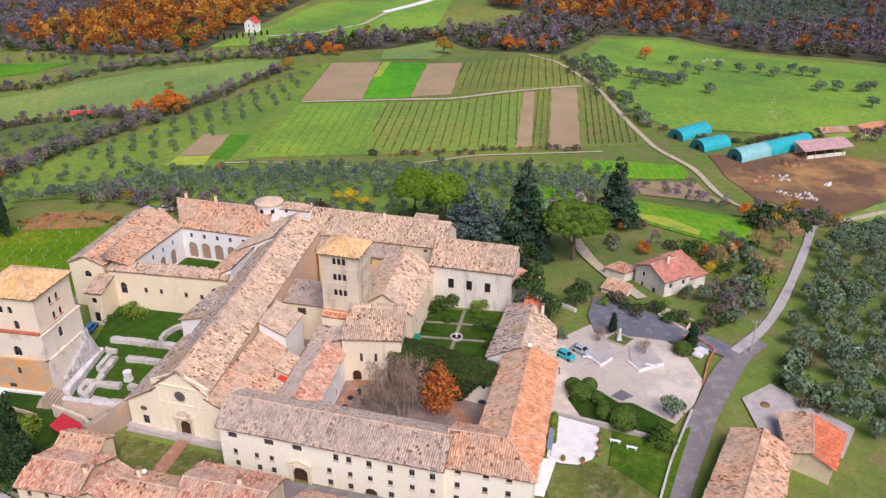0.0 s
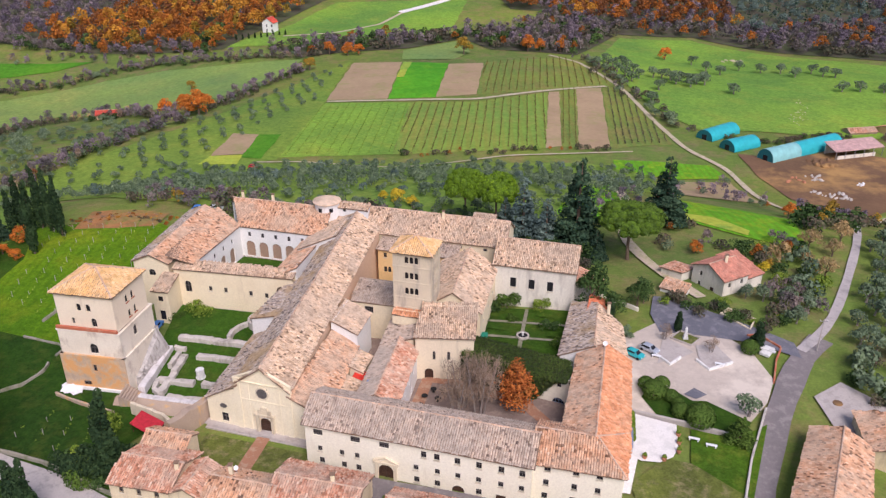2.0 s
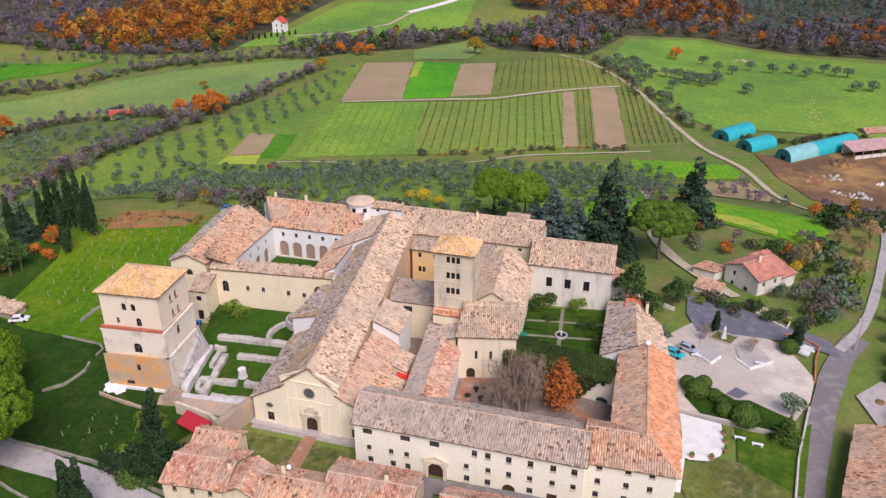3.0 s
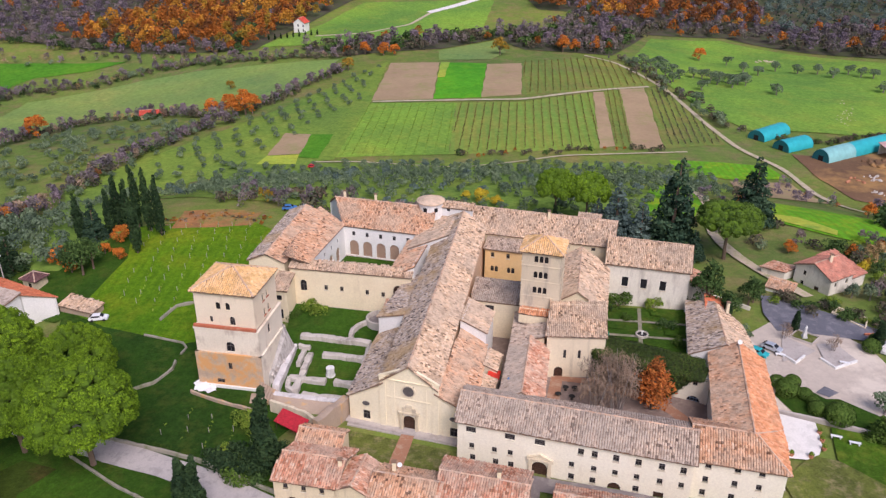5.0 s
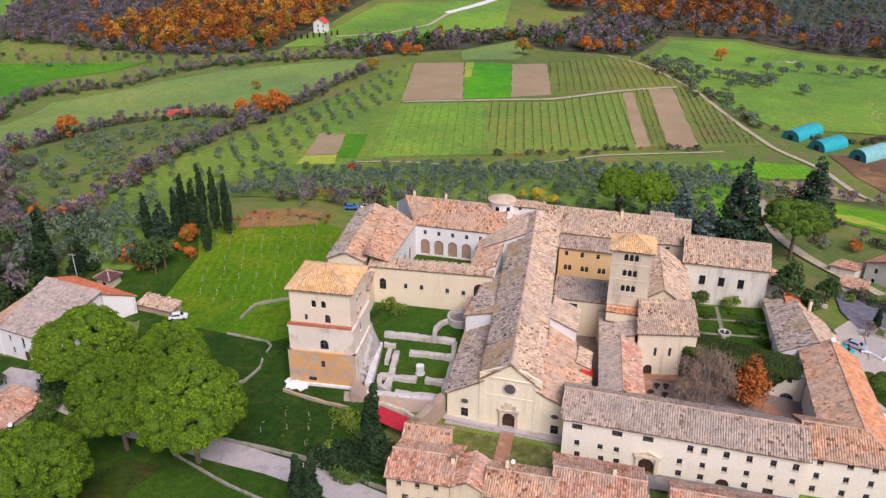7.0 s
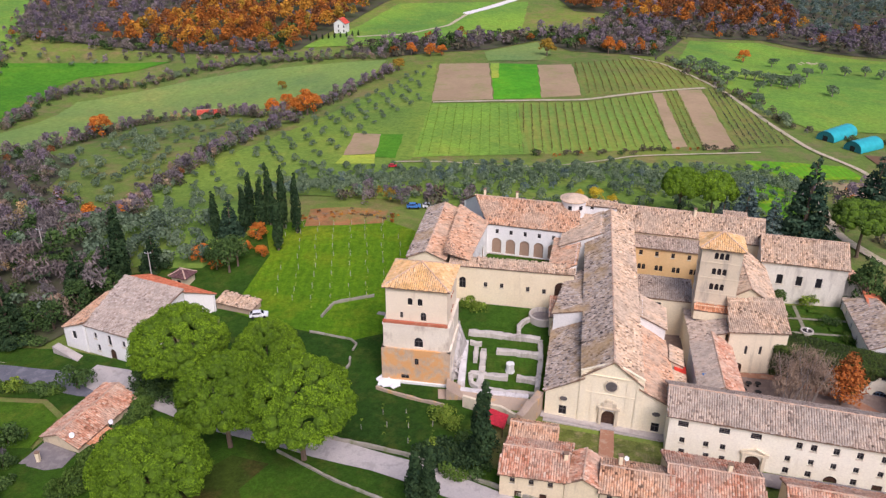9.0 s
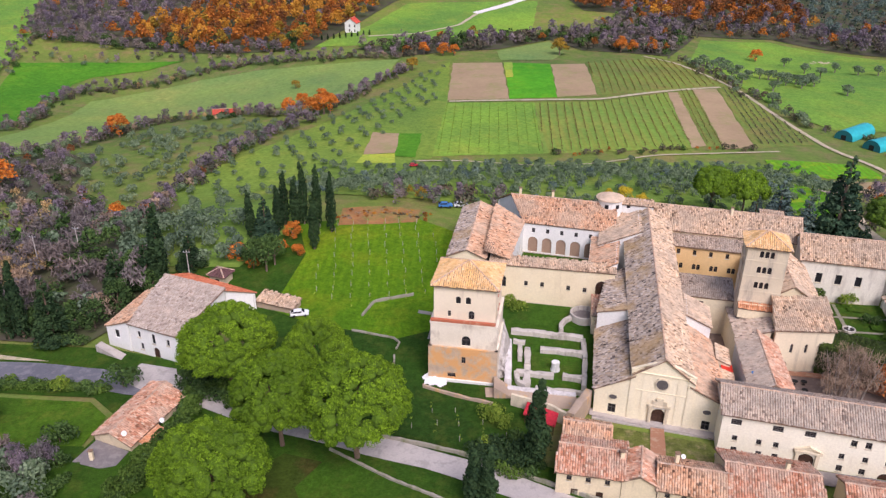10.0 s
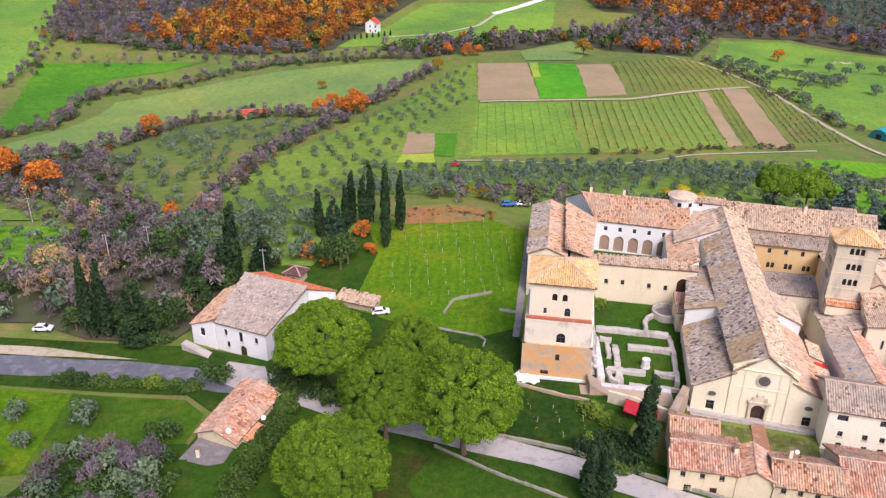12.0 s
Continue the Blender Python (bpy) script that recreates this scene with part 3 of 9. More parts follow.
def ridge_caps(parent, a, b, mat="cap", r=0.17):
    """A row of half-round ridge tiles from a to b."""
    a, b = Vector(a), Vector(b)
    n = max(1, int((b - a).length / 0.5))
    d = (b - a) / n
    side = d.cross(Vector((0, 0, 1))).normalized()
    rng = random.Random(int(abs(a.x * 31 + a.y * 17)))
    tv, tf = [], []
    for k in range(n):
        o, j = len(tv), rng.uniform(-0.03, 0.03)
        for q, e in ((a + d * k, 0.05), (a + d * (k + 0.96), 0.0)):
            for s, h in ((-1, -0.02), (-0.5, 0.8), (0.5, 0.8), (1, -0.02)):
                tv.append(q + side * (s * r + j) + Vector((0, 0, h * r + e + 0.06)))
        tf += [(o, o + 1, o + 5, o + 4), (o + 1, o + 2, o + 6, o + 5), (o + 2, o + 3, o + 7, o + 6), (o, o + 3, o + 2, o + 1)]
    t = part("ridge_tiles", finish("ridge_tiles", tv, tf, M[mat]), None, parent)
    t["kind"] = "stuff"


# ---- walls and openings ----
def wall(parent, a, b, z0, z1, material, holes=(), thick=0.5, name="wall", z2=None, peak=None):
    """A wall from a to b (outside on the right hand), from z0 to z1, with openings (u, z, w, h, kind) cut through.
    z2: its height at b, where it differs; peak: (u, z) of a gable."""
    a, b = Vector((a[0], a[1], 0)), Vector((b[0], b[1], 0))
    L = (b - a).length
    d = (b - a) / L
    out = Vector((d.y, -d.x, 0))
    us, zs = {0.0, L}, {z0, z1}
    for u, z, w, h, k in holes:
        us |= {u - w / 2, u + w / 2}
        zs |= {z, z + h}
    us, zs = sorted(us), sorted(zs)
    gaps = [(u - w / 2 - 1e-4, u + w / 2 + 1e-4, z - 1e-4, z + h + 1e-4) for u, z, w, h, k in holes]
    solid = {(i, j) for i in range(len(us) - 1) for j in range(len(zs) - 1)
             if not any(g[0] < (us[i] + us[i + 1]) / 2 < g[1] and g[2] < (zs[j] + zs[j + 1]) / 2 < g[3] for g in gaps)}
    verts, index, faces = [], {}, []

    def vert(u, z, depth):
        key = (round(u, 4), round(z, 4), depth)
        if key not in index:
            index[key] = len(verts)
            verts.append(a + d * u - out * depth + Vector((0, 0, z)))
        return index[key]

    for i, j in solid:
        u, uu, z, zz = us[i], us[i + 1], zs[j], zs[j + 1]
        faces.append((vert(u, z, 0), vert(uu, z, 0), vert(uu, zz, 0), vert(u, zz, 0)))
        faces.append((vert(u, zz, thick), vert(uu, zz, thick), vert(uu, z, thick), vert(u, z, thick)))
        for (ni, nj), (p, q) in {(i - 1, j): ((u, zz), (u, z)), (i + 1, j): ((uu, z), (uu, zz)), (i, j - 1): ((u, z), (uu, z)), (i, j + 1): ((uu, zz), (u, zz))}.items():
            if (ni, nj) not in solid:
                faces.append((vert(*p, 0), vert(*p, thick), vert(*q, thick), vert(*q, 0)))
    for u, z, w, h, k in holes:
        if "arch" in k:
            r, top, n = w / 2, z + h, 6
            for side in (-1, 1):
                arc = [(u + side * r * math.cos(t * math.pi / 2 / n), top - r + r * math.sin(t * math.pi / 2 / n)) for t in range(n + 1)]
                for (ua, za), (ub, zb) in zip(arc, arc[1:]):
                    c = [(ua, za), (ua, top), (ub, top), (ub, zb)]
                    if side > 0:
                        c = c[::-1]
                    f = [vert(p[0], p[1], 0) for p in c]
                    faces.append(tuple(dict.fromkeys(f)))
                    e = [vert(ua, za, 0), vert(ub, zb, 0), vert(ub, zb, thick), vert(ua, za, thick)]
                    faces.append(tuple(e if side > 0 else e[::-1]))
    if peak or z2:
        u, z = peak if peak else (L, z2)
        tri = [(0, z1), (L, z1), (u, z)] if peak else [(0, z1), (L, z1), (L, z2)]
        if z2 and z2 < z1:
            tri = [(0, z1), (L, z1), (L, z1)]
        f, g = [vert(p[0], p[1], 0) for p in tri], [vert(p[0], p[1], thick) for p in tri]
        faces += [tuple(f), tuple(g[::-1])] + [(f[k], g[k], g[(k + 1) % 3], f[(k + 1) % 3]) for k in (1, 2)]
    faces = [f for f in faces if len(set(f)) > 2]
    ob = part(name, finish(name, verts, faces, material), None, parent)
    yaw = math.atan2(d.y, d.x)
    for u, z, w, h, k in holes:
        if "open" in k:
            continue
        fill_opening(parent, a + d * u + Vector((0, 0, z)), yaw, w, h, k)
    return ob


OPENINGS = {}


def fill_opening(parent, foot, yaw, w, h, kind):
    """A window (pane and frame, with a surround where it has one) or a door set back in its opening."""
    key = (round(w, 2), round(h, 2), kind)
    if key not in OPENINGS:
        r = w / 2
        n = 8
        if "arch" in kind:
            rim = [(-r, 0), (r, 0)] + [(r * math.cos(t * math.pi / n), h - r + r * math.sin(t * math.pi / n)) for t in range(n + 1)]
        else:
            rim = [(-r, 0), (r, 0), (r, h), (-r, h)]
        bm = bmesh.new()
        bm.faces.new([bm.verts.new((x, 0.30, z)) for x, z in rim])
        pane = bpy.data.meshes.new("pane")
        bm.to_mesh(pane)
        bm.free()
        pane.materials.append(M["wood"] if "door" in kind else M["infill"] if "brown" in kind else M["dark"])
        t = 0.08
        bars = [(-r, 0.2, 0, -r + t, 0.29, h - (r if "arch" in kind else 0)), (r - t, 0.2, 0, r, 0.29, h - (r if "arch" in kind else 0)),
                (-t / 2, 0.2, 0, t / 2, 0.29, h * 0.96), (-r, 0.2, h * 0.55, r, 0.29, h * 0.55 + t)]
        if "grid" in kind:
            bars += [(-r, 0.2, h * f, r, 0.29, h * f + 0.06) for f in (0.25, 0.8)] + [(r * f - 0.03, 0.2, 0, r * f + 0.03, 0.29, h * 0.9) for f in (-0.5, 0.5)]
        bm = box_bm(*bars)
        frame_mesh = bpy.data.meshes.new("frame")
        bm.to_mesh(frame_mesh)
        bm.free()
        frame_mesh.materials.append(M["bluewood"] if "blue" in kind else M["wood"] if "door" in kind else M["frame"])
        sill = None
        if "sill" in kind:
            bm = box_bm((-r - 0.14, -0.1, -0.16, r + 0.14, 0.2, 0.0), bevel=0.02)
            sill = bpy.data.meshes.new("sill")
            bm.to_mesh(sill)
            bm.free()
            sill.materials.append(M["redtrim"] if "red" in kind else M["frame_stone"])
        OPENINGS[key] = pane, frame_mesh, sill
    pane, frame_mesh, sill = OPENINGS[key]
    ob = new("door" if "door" in kind else "window", pane)
    ob.parent = parent
    ob.matrix_basis = Matrix.Translation(foot) @ Matrix.Rotation(yaw, 4, 'Z')
    if "bare" not in kind:
        part("frame", frame_mesh, None, ob)
    if sill:
        part("sill", sill, None, ob)


def block(name, label, category, quad, z0, eave, top, axis, tiles, wallmat, holes=None, over=0.45, group="", tiles2=None, skip=(), mats=None):
    """A range of building on the corners quad (front-left, front-right, back-right, back-left).
    eave, top: heights, single or (front, back). axis 0: ridge from side to side; 1: ridge from front to back;
    'front', 'back', 'left', 'right': one slope, low on that side; 'hip': four slopes to a point; 'hip0': to a ridge from side to side."""
    q = [Vector((x, y, 0)) for x, y in quad]
    house = thing(name, label, category, (0, 0, 0), group=group)
    ef, eb = eave if isinstance(eave, tuple) else (eave, eave)
    tf, tb = top if isinstance(top, tuple) else (top, top)
    holes = holes or {}
    mats = mats or {}
    low = {"front": 0, "right": 1, "back": 2, "left": 3}
    sides = ("front", "right", "back", "left")
    zc = [ef, ef, eb, eb]
    if axis in low:
        k = low[axis]
        zc[(k + 2) % 4] = zc[(k + 3) % 4] = tf
        zc[k] = zc[(k + 1) % 4] = ef
    for i, s in enumerate(sides):
        if s in skip:
            continue
        a, b = q[i], q[(i + 1) % 4]
        za, zb = zc[i], zc[(i + 1) % 4]
        L = (b - a).length
        m = M[mats.get(s, wallmat)]
        pk = None
        if (axis == 1 and s in ("front", "back")) or (axis == 0 and s in ("left", "right")):
            pk = (L / 2, tf if s in ("front", "left", "right") else tb)
        if abs(za - zb) > 0.01 and za < zb:
            wall(house, a, b, z0, za - 0.05, m, holes.get(s, ()), z2=zb - 0.05)
        elif abs(za - zb) > 0.01:
            wall(house, a, b, z0, zb - 0.05, m, holes.get(s, ()), peak=(0.001, za - 0.05))
        else:
            wall(house, a, b, z0, za - 0.05, m, holes.get(s, ()), peak=(pk[0], pk[1] - 0.05) if pk else None)

    def at(p, z):
        return Vector((p.x, p.y, z))

    def grown(p, *pull):
        r = p.copy()
        for w, amount in pull:
            r = r + w * amount
        return r

    ux, vy = (q[1] - q[0]).normalized(), (q[3] - q[0]).normalized()
    o = over
    c = [grown(q[0], (ux, -o), (vy, -o)), grown(q[1], (ux, o), (vy, -o)), grown(q[2], (ux, o), (vy, o)), grown(q[3], (ux, -o), (vy, o))]
    t2 = tiles2 or tiles
    if axis == 0:
        drop = o * (tf - ef) / ((q[3] - q[0]).length / 2)
        rl, rr = at((c[0] + c[3]) / 2, tf), at((c[1] + c[2]) / 2, tf)
        roof_plane(house, [at(c[0], ef - drop), at(c[1], ef - drop), rr, rl], tiles)
        roof_plane(house, [at(c[2], eb - drop), at(c[3], eb - drop), rl, rr], t2)
        ridge_caps(house, rl, rr)
    elif axis == "hipright":
        deep = (q[3] - q[0]).length / 2
        drop = o * (tf - ef) / deep
        e = [at(p, ef - drop) for p in c]
        rl, rr = at((c[0] + c[3]) / 2, tf), at((c[1] + c[2]) / 2 - ux * deep, tf)
        roof_plane(house, [e[0], e[1], rr, rl], tiles)
        roof_plane(house, [e[2], e[3], rl, rr], tiles)
        roof_plane(house, [e[1], e[2], rr], t2)
        ridge_caps(house, rl, rr)
        ridge_caps(house, e[1], rr)
        ridge_caps(house, e[2], rr)
    elif axis == "hipfront":
        drop = o * (tf - ef) / ((q[1] - q[0]).length / 2)
        rf = at((c[0] + c[1]) / 2 + vy * ((q[1] - q[0]).length / 2), tf)
        rb = at((c[2] + c[3]) / 2, tb)
        roof_plane(house, [at(c[0], ef - drop), at(c[1], ef - drop), rf], t2)
        roof_plane(house, [at(c[1], ef - drop), at(c[2], eb - drop), rb, rf], tiles)
        roof_plane(house, [at(c[3], eb - drop), at(c[0], ef - drop), rf, rb], t2)
        ridge_caps(house, rf, rb)
        ridge_caps(house, at(c[0], ef - drop), rf)
        ridge_caps(house, at(c[1], ef - drop), rf)
    elif axis == 1:
        drop = o * (tf - ef) / ((q[1] - q[0]).length / 2)
        rf, rb = at((c[0] + c[1]) / 2, tf), at((c[2] + c[3]) / 2, tb)
        roof_plane(house, [at(c[1], ef - drop), at(c[2], eb - drop), rb, rf], tiles)
        roof_plane(house, [at(c[3], eb - drop), at(c[0], ef - drop), rf, rb], t2)
        ridge_caps(house, rf, rb)
    elif axis in low:
        k = low[axis]
        run = (q[(k + 3) % 4] - q[k]).length
        drop = o * (tf - ef) / run
        w = [at(c[k], ef - drop), at(c[(k + 1) % 4], ef - drop), at(c[(k + 2) % 4], tf + drop), at(c[(k + 3) % 4], tf + drop)]
        roof_plane(house, w, tiles)
    else:
        mid = (c[0] + c[1] + c[2] + c[3]) / 4
        half = 0.0
        if axis == "hip0":
            half = max(0.0, (c[1] - c[0]).length / 2 - (c[3] - c[0]).length / 2)
        rl, rr = at(mid - ux * half, tf), at(mid + ux * half, tf)
        drop = o * (tf - ef) / ((q[3] - q[0]).length / 2)
        e = [at(p, ef - drop) for p in c]
        if half:
            roof_plane(house, [e[0], e[1], rr, rl], tiles)
            roof_plane(house, [e[2], e[3], rl, rr], t2)
        else:
            roof_plane(house, [e[0], e[1], rl], tiles)
            roof_plane(house, [e[2], e[3], rl], t2)
        roof_plane(house, [e[1], e[2], rr], t2)
        roof_plane(house, [e[3], e[0], rl], t2)
        for p, r in zip(e, (rl, rr, rr, rl)):
            ridge_caps(house, p, r)
        if half:
            ridge_caps(house, rl, rr)
    return house


def row(n, u0, u1, z, w, h, kind="sill"):
    return [(u0 + (u1 - u0) * k / max(1, n - 1), z, w, h, kind) for k in range(n)]

# ---- ground, fields, roads ----
def spread(a, b, step):
    return [a + (b - a) * k / max(1, round((b - a) / step)) for k in range(max(1, round((b - a) / step)))]


def build_ground():
    xs = spread(-3200, -520, 240) + spread(-520, 300, 5) + spread(300, 3200, 240) + [3200]
    ys = spread(-1500, 40, 160) + spread(40, 780, 5) + spread(780, 3600, 240) + [3600]
    verts = [(x, y, land(x, y)) for y in ys for x in xs]
    n = len(xs)
    faces = [(j * n + i, j * n + i + 1, (j + 1) * n + i + 1, (j + 1) * n + i) for j in range(len(ys) - 1) for i in range(n - 1)]
    sheet("ground", finish("ground", verts, faces, M["ground"], True), "rough green hillside meadow falling to a valley", "ground")


build_ground()
drape("field", [(-92.5, 518), (-59.7, 516), (-59.8, 420.5), (-94, 422)], M["soil"], "bare brown tilled field strip", "field")
drape("field", [(-58.9, 516), (-28.5, 510), (-33, 421.5), (-59.2, 420.5)], M["clover"], "vivid green clover field strip", "field")
drape("field", [(-58.9, 516), (-53, 515), (-55, 470), (-59.0, 470)], M["mustard"], "strip of yellow mustard flowers in clover", "field", lift=0.4)
drape("field", [(-28, 508), (-5.5, 510), (-10.5, 425.5), (-32.8, 421.5)], M["soil"], "bare brown tilled field strip", "field")
drape("field", [(-4, 514), (52.5, 539), (73, 453.5), (63, 446), (21, 430), (-10.3, 425)], M["vineyard_dry"], "yellowing vineyard above the farm track", "vineyard")
drape("field", [(-95, 416), (-46.4, 412), (-48.4, 330.5), (-99, 325)], M["meadow_bright"], "bright green grass field below the track", "field")
drape("field", [(-46.4, 412), (-10, 411), (29, 429), (21, 341), (-48.4, 330.5)], M["vineyard"], "green vineyard with brownish rows", "vineyard")
drape("field", [(29.9, 430), (35.8, 431), (28.6, 344.9), (20.9, 341.3)], M["soil"], "bare brown strip between vine rows", "field")
drape("field", [(35.8, 432), (46, 438), (36, 340), (28.6, 344)], M["vineyard_dry"], "narrow dry vine strip", "vineyard")
drape("field", [(46, 438), (60.8, 443), (50.7, 344.5), (36, 340)], M["soil"], "bare brown strip between vine rows", "field")
drape("field", [(61.8, 443), (71, 447), (82, 350), (50.7, 343)], M["vineyard_dry"], "weedy fallow vineyard strip", "field")
drape("field", [(-129.4, 361.6), (-116, 358.9), (-115.5, 328.8), (-129.7, 326.3)], M["soil"], "small bare soil plot", "field", lift=0.5)
drape("field", [(-116, 358.9), (-105, 358.6), (-106, 322.5), (-115.3, 324)], M["meadow_deep"], "small dark green vegetable plot", "field", lift=0.5)
drape("field", [(-129.7, 326), (-115.5, 328), (-114.5, 314.7), (-131.8, 314.4)], M["mustard"], "patch of yellow flowers by the plot", "field", lift=0.5)
drape("field", [(-327.9, 323.8), (-324.9, 345.9), (-321.4, 386.2), (-328.6, 486.5), (-301.1, 510.5), (-269.4, 532.8), (-233.1, 543.9), (-187.9, 540.6), (-130.2, 536), (-135.6, 495.2), (-148.1, 461.4), (-163.1, 450.8), (-187.6, 434), (-216, 442.6), (-238.6, 448.4), (-265.6, 449.8), (-277.3, 435.2), (-273.2, 356.8), (-277.7, 337.2), (-309.7, 319.2), (-320.9, 312.3)], M["meadow_olive"], "long pale green meadow in the valley", "field", lift=0.35)
drape("field", [(-405.5, 548.6), (-356.5, 559), (-318.2, 563.9), (-293.6, 568.7), (-313.7, 549.5), (-346.5, 532.5), (-353.7, 516.7), (-350.3, 478.2), (-341.5, 432.5), (-342, 408.3), (-346.4, 383.1), (-367.9, 420.5), (-394.6, 497.4), (-406, 543.7)], M["meadow_deep"], "deep green field beside the wood", "field", lift=0.35)
drape("field", [(-540, 730), (-470.9, 725.3), (-424, 602), (-409.6, 527), (-425, 440), (-540, 440)], M["meadow_bright"], "bright green meadow by the wood's edge", "field", lift=0.35)
drape("field", [(103, 629), (160, 636), (213, 580.5), (290, 500), (290, 400), (196.5, 360.3), (120, 372), (98, 372), (83, 409), (68, 530)], M["meadow_bright"], "large bright green pasture", "field", lift=0.35)
drape("field", [(-200, 588), (-168.2, 644), (-136, 727.6), (-18, 741), (-33, 619), (-100, 597), (-140.5, 583)], M["meadow_bright"], "green meadow round the white chapel", "field", lift=0.35)
drape("field", [(-62, 555), (-21.2, 592.5), (-14.5, 550), (-26, 523), (-60.3, 524)], M["meadow_olive"], "olive-green pasture below the wood", "field", lift=0.35)
drape("field", [(107, 338), (125, 331), (155, 346), (181, 328), (182, 300), (161.4, 285.6), (134.8, 267.4), (111.2, 282.9), (106.4, 311)], M["mud"], "churned brown farmyard mud", "farmyard", lift=0.3)
drape("field", [(161, 284), (190, 300), (190, 255), (150, 255), (135, 265)], M["meadow_olive"], "yellow-green verge of the farmyard", "field", lift=0.35)
drape("field", [(52.9, 235.4), (83.3, 215.8), (75.3, 188.4), (59.4, 198.1), (46.2, 208.9)], M["crops"], "terraced strip of bright green crops", "field", lift=0.3)
drape("field", [(49.4, 326.9), (66.5, 325.5), (90, 321.5), (93.7, 305.4), (67.3, 303.6), (48, 315.5)], M["crops"], "bright green strip below the vineyard", "field", lift=0.3)
drape("field", [(67.9, 300.3), (92.7, 301.5), (93.8, 286.7), (96.5, 271), (61.8, 262.3)], M["soil"], "brown orchard strip on the terrace", "field", lift=0.3)
drape("field", [(25.8, 257.4), (44.2, 287.7), (33.8, 223.2), (24.1, 202.8), (11.6, 210.5)], M["crops"], "green clearing beside the conifers", "field", lift=0.3)
drape("field", [(49.2, 213.4), (57.6, 210.4), (64.6, 200), (63.1, 196.8), (55.8, 202.6), (47.8, 209.1)], M["mustard"], "yellow flowering strip among green crops", "field", lift=0.5)
drape("field", [(-202, 285), (-150, 400), (-94.7, 523), (-94, 422), (-99, 322), (-153, 291), (-148, 225), (-165, 205)], M["grove_grass"], "olive grove slope of green grass", "field", lift=0.25)
drape("field", [(-257.1, 306.8), (-255.7, 337.2), (-252.7, 373.1), (-234.8, 391.3), (-215.7, 400.3), (-188.5, 388.7), (-174.3, 384.2), (-182.4, 343.9), (-192.5, 319), (-200.3, 293), (-206.4, 271.6), (-210, 253.5), (-225.7, 269.8), (-241.9, 282.4)], M["ground"], "grassy olive grove in the valley", "field", lift=0.25)
drape("lawn", [(-129, 185), (-100, 189.5), (-86.5, 181), (-89.5, 150), (-90.6, 138), (-99, 134.6), (-119, 141), (-128, 146), (-124, 168)], M["vine_lawn"], "bright green lawn with young vine rows", "lawn", lift=0.3)
drape("lawn", [(-90.6, 138), (-91, 134), (-94, 118), (-97, 104), (-106, 107), (-118, 112), (-126, 128), (-131, 148), (-128, 146), (-119, 141), (-99, 134.6)], M["lawn"], "darker lawn below the low stone wall", "lawn", lift=0.3)
drape("lawn", [(-160, 150), (-150, 149), (-131, 143), (-127, 147), (-124, 152), (-122, 168), (-128, 186), (-138, 186), (-141, 166), (-158, 163)], M["lawn"], "dark grass beside the farmhouse", "lawn", lift=0.27)
drape("lawn", [(-91, 136), (-88, 120), (-90, 114), (-98, 104), (-100, 118)], M["lawn"], "dark grass at the tower's foot", "lawn", lift=0.28)
drape("lawn", [(-92.5, 122), (-78, 119), (-70, 110), (-73, 105), (-76, 99), (-98, 105)], M["lawn"], "green lawn with young vine rows by the tower", "lawn", lift=0.36)
drape("lawn", [(-200, 84), (-206, 116), (-178, 115), (-176, 92)], M["vine_lawn"], "bright rough grass of the farm yard", "lawn", lift=0.3)
drape("lawn", [(-176, 92), (-178, 115), (-156, 114.5), (-151, 110), (-152, 95), (-150, 86)], M["bench_lawn"], "muted green grass of the farm yard", "lawn", lift=0.3)
drape("lawn", [(-215, 117), (-215, 133), (-160, 133), (-138, 127), (-128, 119), (-131, 108), (-138, 96), (-143, 78), (-152, 70), (-152, 95), (-149, 110), (-156, 116)], M["lawn"], "dark grassy verge round the farm", "lawn", lift=0.24)
drape("lawn", [(-130, 118), (-118, 113), (-97, 106.5), (-76, 100), (-60, 92), (-62, 86), (-85, 94), (-105, 101), (-132, 111)], M["lawn"], "grass verge along the concrete street", "lawn", lift=0.26)
drape("lawn", [(-132, 111), (-105, 101), (-85, 94), (-62, 84), (-66, 76), (-90, 70), (-140, 76), (-138, 96)], M["lawn"], "grass below the concrete street", "lawn", lift=0.24)
# Darker sheet below the garden trees, their shade put into its colour.
drape("lawn", [(-170, 101), (-151, 101), (-146, 84), (-150, 70), (-180, 74)], M["lawn"], "dark grass sheet for the shade under the garden trees", "lawn", lift=0.36)
drape("field", [(-146, 318), (-60, 316), (30, 322), (62, 318), (60, 268), (36, 238), (24, 208), (-50, 203), (-85, 203), (-112, 208), (-142, 224)], M["grove_grass"], "bright grass under the olive belt", "field", lift=0.2)
drape("field", [(-146, 224), (-165, 205), (-172, 198), (-176, 168), (-140, 164), (-130, 184), (-132, 205)], M["grove_grass"], "bright grass under the lower olives", "field", lift=0.3)
drape("field", [(-268.8, 232.5), (-251.4, 236.4), (-231.1, 235.3), (-221.5, 225.5), (-220.0, 209.4), (-215.9, 188.7), (-214.1, 175.4), (-212.4, 168.3), (-227.5, 168.3), (-300, 168), (-300, 236)], M["crops"], "bright green clearing in the valley", "field", lift=0.55)
drape("field", [(-290, 258), (-260.8, 254.1), (-254.0, 245.1), (-290, 241.0)], M["grove_grass"], "grassy strip above the clearing", "field", lift=0.55)
ruin_floor = lambda y: 0.3 + 0.085 * max(0.0, y - 118)
lawn = drape("lawn", [(-78.5, 149), (-52, 145.2), (-55.5, 113), (-77, 116)], M["lawn"], "green grass sloping up among the excavated ruins", "lawn", step=3.0)
